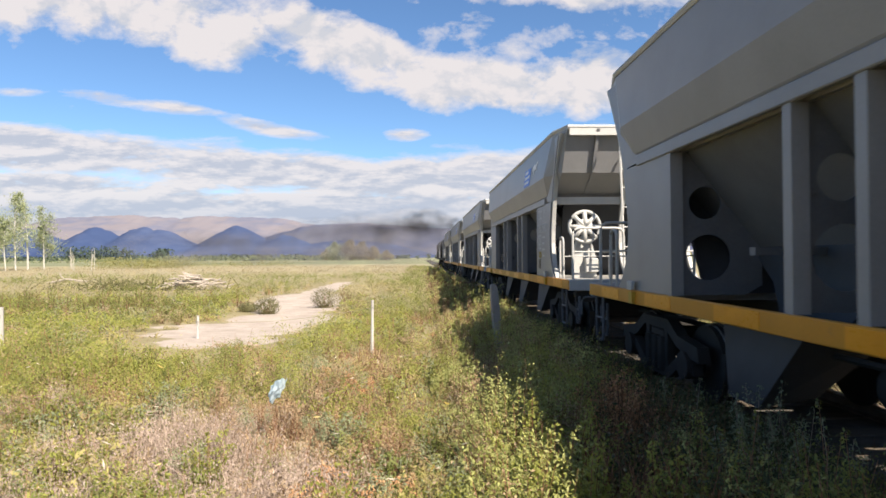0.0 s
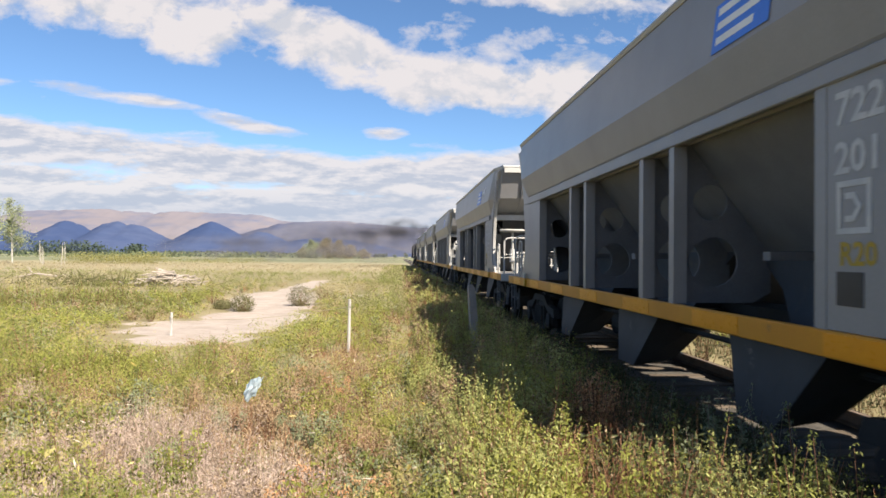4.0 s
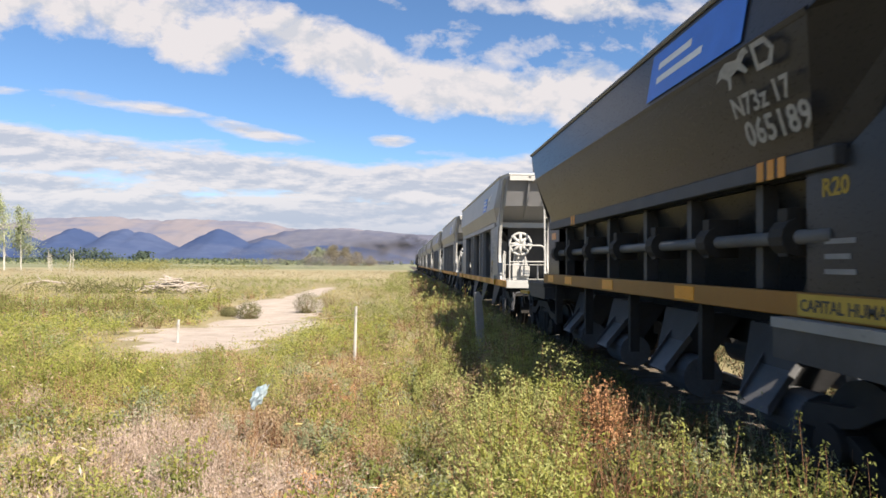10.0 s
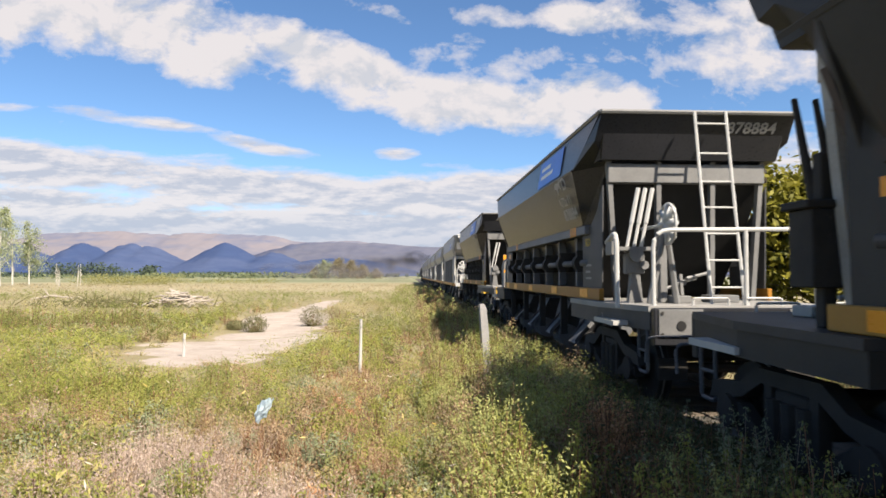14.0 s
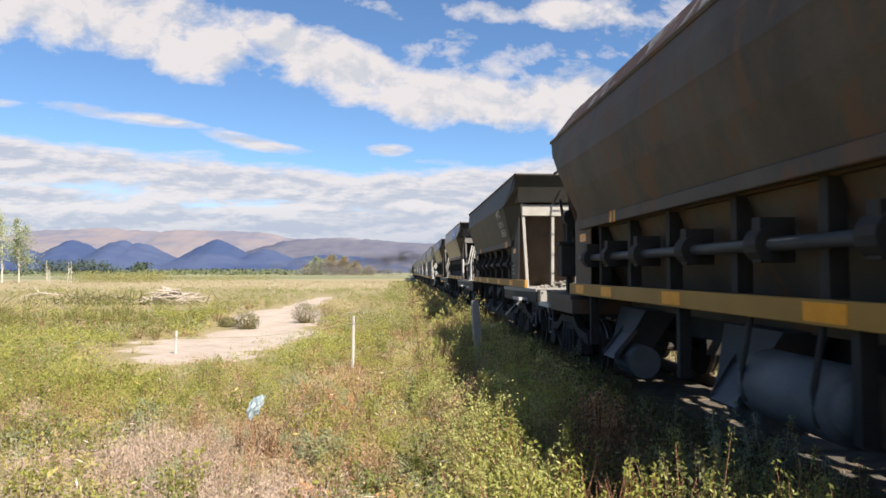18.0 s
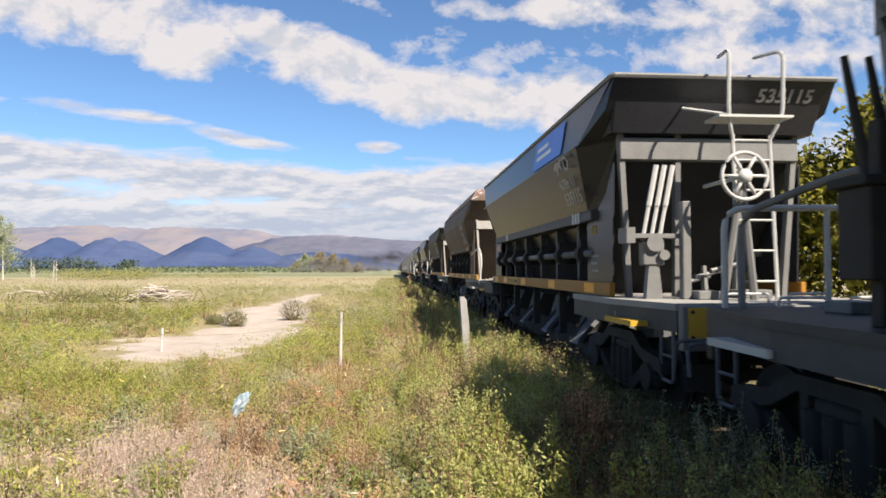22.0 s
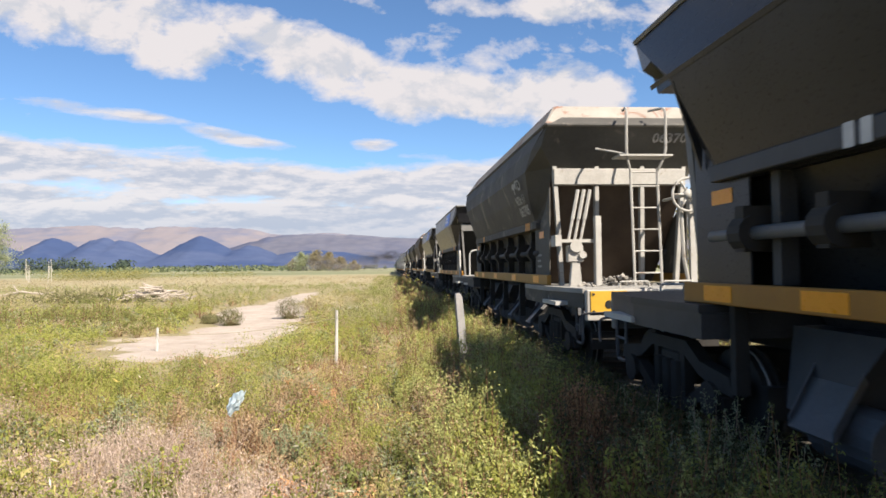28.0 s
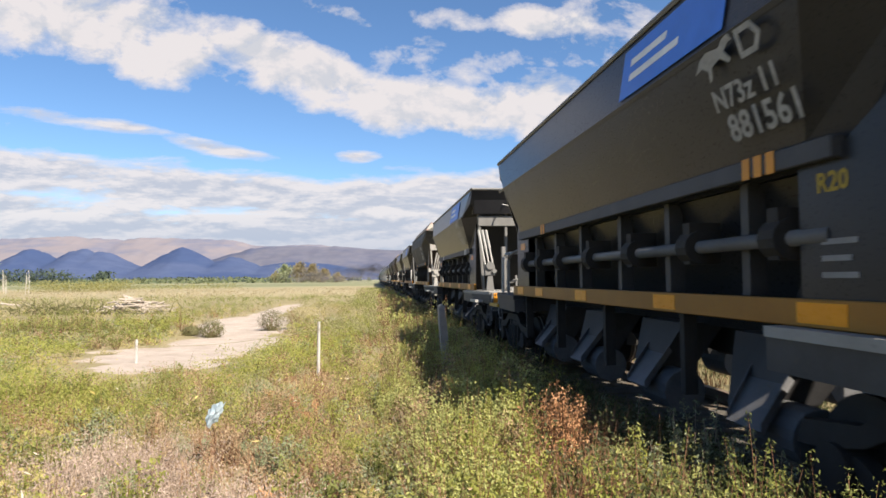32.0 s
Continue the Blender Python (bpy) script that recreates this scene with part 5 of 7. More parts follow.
    bm = boxes((0.58, 0.62, 0, 0.2, 0, 0.003), (0.625, 0.76, 0, 0.04, 0, 0.003), (0.625, 0.76, 0.16, 0.2, 0, 0.003))
    prism([(0.765, 0.0), (0.84, 0.1), (0.765, 0.2), (0.745, 0.155), (0.79, 0.1), (0.745, 0.045)], "z", 0, 0.003, bm)
    part("load_sign", bm, "side_mark", w).matrix_basis = side_pose(-1.509, -3.25, 3.03, lean)
    for i in range(3):
        part("data_line", boxes((0, 0.3 - 0.05 * (i % 2), i * 0.10, i * 0.10 + 0.035, 0, 0.003)), "dull_mark", w).matrix_basis = side_pose(-1.228, -4.15, 1.58)
    return w


M["pale_frame"] = surface("pale_frame", (0.234, 0.226, 0.211), (0.359, 0.351, 0.328), 0.6, 2.5, 0.0, 0.06, (0.140, 0.094, 0.062), 0.64)
# near-black that paints in the shade of recesses
M["recess_shade_black"] = surface("recess_shade_black", (0.008, 0.008, 0.008), (0.020, 0.020, 0.019), 0.8, 1.5, 0.0, 0.05)
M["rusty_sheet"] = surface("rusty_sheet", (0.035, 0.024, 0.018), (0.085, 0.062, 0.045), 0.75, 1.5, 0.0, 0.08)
M["strut_grey"] = surface("strut_grey", (0.034, 0.035, 0.037), (0.062, 0.063, 0.066), 0.55, 2.5, 0.0, 0.05, (0.10, 0.08, 0.06), 0.68)
M["shaft_grey"] = surface("shaft_grey", (0.0836, 0.0854, 0.0880), (0.1364, 0.1382, 0.1408), 0.5, 2.5, 0.0, 0.04, (0.10, 0.08, 0.06), 0.68)
M["flap_grey"] = surface("flap_grey", (0.068, 0.070, 0.074), (0.128, 0.131, 0.136), 0.6, 2.5, 0.0, 0.06, (0.10, 0.08, 0.06), 0.64)
# the wagon's grey darkened for bay shade, also a plain strut grey
M["bay_shade_and_strut_grey"] = surface("bay_shade_and_strut_grey", (0.090, 0.096, 0.108), (0.142, 0.149, 0.162), 0.55, 1.5, 0.0, 0.04, (0.10, 0.095, 0.085), 0.66)
M["rubble_grey"] = surface("rubble_grey", (0.09, 0.085, 0.078), (0.24, 0.225, 0.205), 0.9, 4.0, 0.0, 0.3, random=0.5)
M["dusty_paint"] = surface("dusty_paint", (0.036, 0.035, 0.033), (0.082, 0.079, 0.072), 0.7, 0.9, 0.0, 0.10, (0.14, 0.125, 0.105), 0.60)
M["dull_mark"] = surface("dull_mark", (0.15, 0.15, 0.15), (0.25, 0.25, 0.25), 0.6, 6.0)
# the wagon's grey with the shade of its interior painted in
M["inner_shade_grey"] = surface("inner_shade_grey", (0.034, 0.038, 0.045), (0.062, 0.067, 0.076), 0.6, 1.5, 0.0, 0.04, (0.07, 0.065, 0.06), 0.62)
M["gear_grey"] = surface("gear_grey", (0.055, 0.056, 0.062), (0.115, 0.117, 0.125), 0.6, 4.0, 0.0, 0.05)
M["side_mark"] = surface("side_mark", (0.18, 0.18, 0.175), (0.36, 0.36, 0.35), 0.6, 9.0)
M["grey_mark"] = surface("grey_mark", (0.34, 0.35, 0.36), (0.52, 0.52, 0.52), 0.6, 6.0)
M["worn_paint"] = surface("worn_paint", (0.020, 0.020, 0.019), (0.042, 0.040, 0.037), 0.6, 1.1, 0.0, 0.08, (0.050, 0.030, 0.022), 0.62)
M["rusty_cover"] = surface("rusty_cover", (0.075, 0.041, 0.032), (0.150, 0.086, 0.068), 0.8, 1.6, 0.0, 0.15, (0.315, 0.300, 0.277), 0.56)
M["sill_ochre"] = surface("sill_ochre", (0.215, 0.095, 0.014), (0.300, 0.140, 0.020), 0.5, 1.5, 0.0, 0.03, (0.10, 0.06, 0.03), 0.68)
M["sign_yellow"] = surface("sign_yellow", (0.34, 0.23, 0.03), (0.44, 0.30, 0.045), 0.5, 3.0, 0.0, 0.03, (0.14, 0.10, 0.05), 0.70)
M["load_cover"] = surface("load_cover", (0.195, 0.180, 0.158), (0.315, 0.292, 0.259), 0.85, 1.5, 0.0, 0.15, (0.195, 0.090, 0.060), 0.58)


def locomotive():
    """A dark diesel hood locomotive, seen from behind far down the line."""
    w = thing("locomotive", "dark diesel locomotive at the head of the train", "locomotive", "locomotives of the train")
    part("hood", loft([chamfered(1.25, 8.0, 0.05, 0.1, 1.55), chamfered(1.25, 8.0, 0.1, 0.15, 3.5), chamfered(0.85, 7.8, 0.1, 0.15, 3.95)]), "loco_paint", w)
    part("cab", loft([[(-1.48, 3.6, 1.5), (1.48, 3.6, 1.5), (1.48, 6.0, 1.5), (-1.48, 6.0, 1.5)], [(-1.48, 3.6, 3.6), (1.48, 3.6, 3.6), (1.48, 6.0, 3.6), (-1.48, 6.0, 3.6)], [(-0.9, 3.6, 4.15), (0.9, 3.6, 4.15), (0.9, 6.0, 4.15), (-0.9, 6.0, 4.15)]]), "loco_paint", w)
    part("walkway", boxes((-1.48, 1.48, -8.6, 8.6, 1.30, 1.52)), "running_gear", w)
    part("fuel_tank", boxes((-1.2, 1.2, -2.2, 2.2, 0.45, 1.25), bevel=0.1), "running_gear", w)
    part("rear_railing", tube(bent([(-1.4, -8.5, 1.5), (-1.4, -8.5, 2.5), (1.4, -8.5, 2.5), (1.4, -8.5, 1.5)], 0.1), 0.025, 6), "pale_paint", w)
    part("exhaust_stack", boxes((-0.3, 0.3, -1.5, -0.6, 3.9, 4.2), bevel=0.03), "running_gear", w)
    for x in (-0.75, 0.75):
        part("headlight", drum((x, -8.02, 3.2), 0.16, "y", 0.05, 14), "pale_paint", w)
    for k in (-5.6, 5.6):
        bogie(w, k)
    return w


M["loco_paint"] = surface("loco_paint", (0.030, 0.032, 0.038), (0.060, 0.062, 0.068), 0.45, 1.0, 0.0, 0.03, (0.10, 0.07, 0.05), 0.72)

GREY_AT = [64.4, 49.0, 33.6, 18.25, 2.64, -12.8, -28.1]
DARK_AT = [-43.2, -57.85, -72.3, -86.6, -100.4, -114.3, -128.35, -142.8, -157.0, -171.2]
DARK_KIND = [
    dict(look_of="dark", rear="levers", front="none", plate="yellow_plate", ladder="high", stripes=True, wheel_at=(0.80, 2.70)),
    dict(look_of="dark", rear="stand", rail="big", front="stand", plate="", ladder="plain", wheel_at=(-0.70, 2.30), pale=True),
    dict(look_of="worn", rear="none", front="none", plate="", ladder="plain", ext=True, gear=True),
    dict(look_of="rusty", rear="none", rail="pole", front="levers", plate="", ladder="plain", ext=True, cover=True),
    dict(look_of="dark", rear="stand", front="none", plate="yellow_plate", ladder="high", bars="grey_mark", wheel_at=(-0.12, 2.64)),
    dict(look_of="dark", rear="none", rail="big", front="stand", plate="", ladder="plain", ext=True, gear=True),
    dict(look_of="dusty", rear="stand", front="none", plate="yellow_plate", ladder="high", cover=True, wheel_at=(0.72, 2.70)),
    dict(look_of="dark", rear="levers", front="stand_only", plate="sill_paint", ladder="high", bars="grey_mark", lean_to=-0.16),
    dict(look_of="dark", rear="levers", rail="big", front="stand", plate="yellow_plate", ladder="plain"),
    dict(look_of="dark", rear="levers", front="none", plate="yellow_plate", ladder="plain"),
]
NUMBER = ["065189", "878884", "836511", "066581", "535115", "872457", "063705", "878413", "881561", "870932"]
TYPE = ["N73z 17", "N72z 11", "N72z 11", "N73z 11", "N73z 11", "N73z 11", "N73z 11", "N73z 11", "N73z 11", "N73z 11"]
MOVERS = []          # things of the train and where along it they stand


def build_train():
    tall = grey_wagon("vertical")
    flat = grey_wagon("flat")
    made = [tall, flat]
    sets = []
    for i, u in enumerate(GREY_AT):
        src = flat if i == 4 else tall
        if src in made:
            made.remove(src)
            w = src
        else:
            w = copy_thing(src, Matrix.Identity(4))
        MOVERS.append((w, u))
        sets.append(w)
    for w, words in zip(sets[2:], ("2010983", "2012983", "2012342", "2011989", "2009983")):
        lettering("722  11", 0.27, side_pose(-1.428, -4.13, 2.43), "grey_mark", w)
        lettering(words, 0.26, side_pose(-1.428, -4.13, 2.14), "grey_mark", w)
        lettering(words, 0.21, end_pose(0.36, -6.275, 3.70, -27), "grey_mark", w)
        lettering("R20", 0.19, side_pose(-1.428, -4.17, 1.60), "marking_yellow", w)
    lean = -math.degrees(math.atan2(1.51 - 1.25, 0.83))
    for u, kind, num, typ in zip(DARK_AT, DARK_KIND, NUMBER, TYPE):
        w = dark_wagon(**kind)
        MOVERS.append((w, u))
        # the rusty wagon's lettering is painted dimmer for the shade on its side
        pale = "dull_mark" if kind["look_of"] == "rusty" else "side_mark"
        lettering(typ, 0.22, side_pose(-1.440, -3.38, 2.785, lean), pale, w)
        lettering(num, 0.27, side_pose(-1.377, -3.48, 2.55, lean), pale, w)
        lettering(num, 0.24, end_pose(0.45, -5.385, 3.66, -35.5), "dull_mark", w)
        if kind["look_of"] == "dark" and kind.get("lean_to", 0) >= 0:
            lettering("R20", 0.17, side_pose(-1.228, -4.12, 2.10), "marking_yellow", w)
        if num in ("065189", "535115"):
            y = -3.95 if num == "065189" else 1.9
            part("sill_sign", boxes((-1.293, -1.290, y - 1.05, y, 1.292, 1.44)), "sign_yellow", w, "yellow lettered sign on the sill")
            lettering("CAPITAL HUMANO", 0.115, side_pose(-1.294, y - 0.03, 1.325), "black_panel", w)
        lettering("7" if num == "065189" else "3", 0.12, side_pose(-1.372, -5.45, 1.04), "dull_mark", w)
    a = locomotive()
    MOVERS.append((a, 64.4 + 7.7 + 9.3))
    MOVERS.append((copy_thing(a, Matrix.Identity(4)), 64.4 + 7.7 + 27.8))


build_train()


# ---- plants ----
rng = np.random.default_rng(7)


def leaf_cloud(points, sizes, slim=0.42, up=0.5, sunward=0.85, faces=None, loose=0.75):
    """A four-cornered leaf at each point, its blade turned loosely towards the light, or the way its clump faces."""
    n = len(points)
    f = rng.normal(size=(n, 3)) * loose + np.array([0.25, -0.55, 0.80]) * sunward
    if faces is not None:
        f += faces
    f /= np.linalg.norm(f, axis=1, keepdims=True) + 1e-9
    d = rng.normal(size=(n, 3))
    d[:, 2] += up
    d -= f * np.sum(d * f, axis=1, keepdims=True)
    d /= np.linalg.norm(d, axis=1, keepdims=True) + 1e-9
    s = np.cross(d, f)
    L = sizes[:, None]
    a, c = points - d * L * 0.5, points + d * L * 0.5
    b, e = points + s * L * slim * 0.5, points - s * L * slim * 0.5
    V = np.stack([a, b, c, e], 1).reshape(-1, 3)
    return V, np.arange(4 * n).reshape(n, 4)


def stalks(base, tip, width):
    """Thin three-cornered stems from base to tip, two crossed blades each."""
    n = len(base)
    d = tip - base
    s = np.cross(d, np.array([0.0, 0.0, 1.0]) + rng.normal(size=(n, 3)) * 0.2)
    s /= np.linalg.norm(s, axis=1, keepdims=True) + 1e-9
    t = np.cross(d, s)
    t /= np.linalg.norm(t, axis=1, keepdims=True) + 1e-9
    w = width[:, None]
    V = np.concatenate([np.stack([base - s * w, base + s * w, tip + s * w * 0.3, tip - s * w * 0.3], 1), np.stack([base - t * w, base + t * w, tip + t * w * 0.3, tip - t * w * 0.3], 1)]).reshape(-1, 3)
    return V, np.arange(len(V)).reshape(-1, 4)


def weeds(name, label, leaf_mat, stem_mat, xs, ys, height, spread, stems, leaves, leaf_size, leaf_from=0.35, category="weeds", lod=0.0023, slim=0.36):
    """Many domed bushy weeds as one stand; the leaves grow coarser with distance."""
    n = len(xs)
    if not n:
        return
    z = ground_height(xs, ys)
    dist = np.hypot(xs, ys)
    sz = np.maximum(leaf_size, dist * lod)
    thin = np.clip((leaf_size / sz) ** 0.8, 0.25, 1.0)
    k = np.repeat(np.arange(n), np.maximum(4, (stems * thin).astype(int)))
    m = len(k)
    height, spread = np.broadcast_to(height, n), np.broadcast_to(spread, n)
    grown = rng.uniform(0.65, 1.2, n)
    h, w = height * grown, spread * grown * rng.uniform(0.85, 1.2, n)
    r = rng.uniform(0, 1, m) ** 0.5
    a = rng.uniform(0, 2 * math.pi, m)
    base = np.stack([xs, ys, z], 1)[k]
    base[:, 0] += np.cos(a) * r * w[k] * 0.35
    base[:, 1] += np.sin(a) * r * w[k] * 0.35
    tip = np.stack([xs, ys, z], 1)[k] + np.column_stack([np.cos(a) * r * w[k], np.sin(a) * r * w[k], h[k] * (1 - 0.55 * r ** 2) * rng.uniform(0.72, 1.15, m)])
    if stem_mat:
        V, F = stalks(base, tip, np.maximum(0.0024, dist[k] * 0.00038))
        tagged(from_arrays(name + "_stems", V, F, stem_mat), "thin stems of " + label, category, kind="stuff")
    if leaves:
        per = np.maximum(3, (leaves * thin[k]).astype(int))
        j = np.repeat(np.arange(m), per)
        t = leaf_from + (1 - leaf_from) * rng.uniform(0, 1, len(j)) ** 0.7
        p = base[j] + (tip[j] - base[j]) * t[:, None]
        p += rng.normal(size=p.shape) * (0.012 + w[k[j]] * 0.09)[:, None]
        p[:, 2] = np.maximum(p[:, 2], z[k[j]] + 0.02)
        V, F = leaf_cloud(p, sz[k[j]] * rng.uniform(0.7, 1.6, len(j)), slim, 1.3)
        tagged(from_arrays(name, V, F, leaf_mat), label, category, kind="stuff")


def bushes(name, label, leaf_mat, stem_mat, xs, ys, height, spread, lobes=9, leaves=66, leaf_size=0.020, lod=0.0027, slim=0.42, category="weeds"):
    """Many bushy weeds as one stand: each has several leafy clumps on its shoots, with dark gaps between them."""
    n = len(xs)
    if not n:
        return
    z, dist = ground_height(xs, ys), np.hypot(xs, ys)
    sz = np.maximum(leaf_size, dist * lod)
    thin = np.clip((leaf_size / sz) ** 1.7, 0.06, 1.0)
    grown = rng.uniform(0.7, 1.25, n)
    h, w = np.broadcast_to(height, n) * grown, np.broadcast_to(spread, n) * grown * rng.uniform(0.85, 1.2, n)
    k = np.repeat(np.arange(n), np.maximum(4, (lobes * thin ** 0.4 * rng.uniform(0.8, 1.25, n)).astype(int)))
    m = len(k)
    r, a = rng.uniform(0, 1, m) ** 0.5, rng.uniform(0, 2 * math.pi, m)
    size = w[k] * rng.uniform(0.26, 0.48, m)
    root = np.stack([xs, ys, z], 1)[k]
    tall = np.maximum(h[k] * (1 - 0.45 * r ** 2) * rng.uniform(0.5, 1.0, m) - size, size * 0.6)
    mid = root + np.column_stack([np.cos(a) * r * w[k], np.sin(a) * r * w[k], tall])
    if stem_mat:
        foot = root + (mid - root) * (0.3, 0.3, 0.0)
        tip = mid + np.column_stack([rng.normal(size=(m, 2)) * 0.03, size * rng.uniform(0.8, 2.0, m)])
        V, F = stalks(foot, tip, np.maximum(0.0026, dist[k] * 0.0004))
        tagged(from_arrays(name + "_stems", V, F, stem_mat), "thin stems of " + label, category, kind="stuff")
    j = np.repeat(np.arange(m), np.maximum(6, (leaves * thin[k] * rng.uniform(0.7, 1.3, m)).astype(int)))
    d = rng.normal(size=(len(j), 3))
    d /= np.linalg.norm(d, axis=1, keepdims=True)
    d[:, 2] = np.where(rng.uniform(0, 1, len(j)) < 0.7, np.abs(d[:, 2]), d[:, 2])
    p = mid[j] + d * (size[j] * rng.uniform(0.5, 1.08, len(j)))[:, None] * (1.0, 1.0, 1.45)
    p[:, 2] = np.maximum(p[:, 2], z[k[j]] + 0.015)
    V, F = leaf_cloud(p, sz[k[j]] * rng.uniform(0.65, 1.45, len(j)), slim, 0.7, 0.35, d * 0.9, 0.5)
    tagged(from_arrays(name, V, F, leaf_mat), label, category, kind="stuff")


def scatter(count, near, far, left=-0.80, right=None):
    """Places thinned with distance, over the wedge that opens ahead; bounded on the right by the track."""
    d = near * (far / near) ** rng.uniform(0, 1, count)
    a = rng.uniform(math.atan(left), math.atan(0.85), count)
    x, y = d * np.sin(a), d * np.cos(a)
    keep = (x < 2.35) & (in_wash(x, y) > 1.05 + 0.25 * rng.uniform(-1, 1, count))
    return x[keep], y[keep]


def patchiness(x, y, scale, seed):
    return np.array([noise.noise(Vector((a * scale, b * scale, seed))) for a, b in zip(x, y)])


def clear_of(x, y, spots):
    """True where a place keeps off the given round clearings."""
    keep = np.ones(len(x), bool)
    for cx, cy, r in spots:
        keep &= np.hypot(x - cx, y - cy) > r
    return keep


def build_weeds():
    # a low tangle of dead and half-dry growth
    x, y = scatter(3300, 2.2, 44)
    d = np.hypot(x, y)
    b, c = patchiness(x, y, 0.40, 11.0), patchiness(x, y, 1.1, 21.0)
    bleached = np.exp(-(((x + 2.1) / 1.15) ** 2 + ((y - 5.0) / 1.5) ** 2)) + 0.9 * np.exp(-(((x + 0.9) / 0.7) ** 2 + ((y - 4.0) / 0.6) ** 2)) + 0.7 * np.exp(-(((x + 4.2) / 0.9) ** 2 + ((y - 6.4) / 0.9) ** 2))
    pink = 0.95 * bleached + 0.45 * c > 0.52
    brown = ~pink & (b + 0.8 * c > 0.10) & (d < 26)
    rest = ~pink & ~brown
    low = np.where(np.minimum(in_wash(x, y + 1.5), in_wash(x, y + 3.0)) < 1.25, 0.5, 1.0) * np.where(d > 9, 0.8, 1.0)
    for name, label, leaf, stem, pick, h, s, stems, leaves, size in (
            ("olive_weeds", "yellow green weeds going dry", "leaf_olive", "stem_straw", rest, 0.27, 0.26, 11, 7, 0.027),
            ("dry_weeds", "reddish brown dried weeds", "leaf_russet", "stem_russet", brown, 0.38, 0.22, 15, 9, 0.019),
            ("bleached_weeds", "pinkish grey dead twiggy weeds", "leaf_pink", "stem_pink", pink, 0.42, 0.27, 34, 8, 0.016)):
        weeds(name, label, leaf, stem, x[pick], y[pick], h * low[pick], s, stems, leaves, size)
    # leafy bushes standing out of it, in patches of one colour
    x, y = scatter(1650, 2.5, 30)
    d = np.hypot(x, y)
    a, c = patchiness(x, y, 0.55, 3.0), patchiness(x, y, 1.3, 8.0)
    pale = np.exp(-(((x + 2.1) / 1.2) ** 2 + ((y - 5.0) / 1.4) ** 2)) + np.exp(-(((x + 0.9) / 0.6) ** 2 + ((y - 4.0) / 0.5) ** 2))
    keep = (rng.uniform(0, 1, len(x)) > 0.9 * pale) & (c > -0.36) & (np.minimum(in_wash(x, y + 1.2), in_wash(x, y + 2.6)) > 1.15) & clear_of(x, y, [(-1.19, 5.0, 0.55), (-0.93, 9.9, 0.7), (-0.93, 8.8, 0.5)])
    x, y, d, a, c = x[keep], y[keep], d[keep], a[keep], c[keep]
    kind = 0.5 + 0.75 * patchiness(x, y, 0.8, 14.0) + 0.35 * rng.uniform(-1, 1, len(x))
    lush = np.hypot((x + 5.5) / 3.4, (y - 9.6) / 2.6) < 1
    kind = np.where(lush, kind * 0.55, kind)
    tall = np.where((d > 9) & ~lush, 0.75, 1.0)
    edges = (-9, 0.30, 0.52, 0.64, 0.74, 0.96, 9)
    for i, (name, label, leaf, stem, h, s) in enumerate((
            ("yellow_green_bush_weeds", "leafy yellow-green bushy weeds", "leaf_fresh", "stem_straw", 0.58, 0.27),
            ("green_bush_weeds", "leafy fresh green bushy weeds", "leaf_green", "stem_russet", 0.60, 0.24),
            ("grey_green_bush_weeds", "pale grey-green feathery weeds", "leaf_grey", "stem_pink", 0.50, 0.22),
            ("straw_bush_weeds", "straw-coloured drying bushy weeds", "leaf_olive", "stem_straw", 0.48, 0.23),
            ("brown_bush_weeds", "brown seeding bushy weeds", "leaf_russet", "stem_russet", 0.52, 0.22),
            ("rusty_bush_weeds", "small rust-coloured dried weeds", "leaf_rust", "stem_brown", 0.44, 0.16))):
        pick = (kind >= edges[i]) & (kind < edges[i + 1])
        bushes(name, label, leaf, stem, x[pick], y[pick], h * tall[pick], s, slim=0.34 if i > 3 else 0.42)
    # the lush belt farther out
    y = np.sqrt(rng.uniform(7.0 ** 2, 25.0 ** 2, 1700))
    x = y * rng.uniform(-0.78, -0.02, 1700)
    keep = (np.minimum(in_wash(x, y + 0.8), in_wash(x, y + 2.0)) > 1.12) & (in_wash(x, y) > 1.1) & clear_of(x, y, [(-0.83, 9.9, 0.7), (-0.83, 8.8, 0.5), (-4.57, 12.4, 0.6)])
    x, y = x[keep], y[keep]
    kind = rng.uniform(0, 1, len(x)) + 0.8 * patchiness(x, y, 0.35, 33.0) - 0.30 * (np.hypot((x + 6.0) / 4, (y - 9.5) / 3) < 1)
    for name, label, leaf, lo, hi, h, s in (
            ("lush_weeds", "rank yellow-green weeds", "leaf_fresh", -9, 0.40, 0.46, 0.40),
            ("green_belt_weeds", "low green weeds across the field", "leaf_green", 0.40, 0.60, 0.40, 0.36),
            ("grey_belt_weeds", "low grey-green weeds across the field", "leaf_grey", 0.60, 0.74, 0.34, 0.34),
            ("russet_belt_weeds", "low reddish brown weeds across the field", "leaf_russet", 0.74, 0.88, 0.32, 0.30),
            ("khaki_belt_weeds", "low khaki weeds across the field", "leaf_khaki", 0.88, 9, 0.28, 0.38)):
        pick = (kind >= lo) & (kind < hi)
        bushes(name, label, leaf, "", x[pick], y[pick], h, s, 9, 84, 0.021)
    # the same growth around and behind the place where one stands
    r = 0.9 + 15.0 * rng.uniform(0, 1, 420) ** 0.6
    a = rng.uniform(math.radians(70), math.radians(335), 420)
    x, y = r * np.sin(a), r * np.cos(a)
    keep = x < 2.0
    x, y = x[keep], y[keep]
    kind = rng.integers(0, 4, len(x))
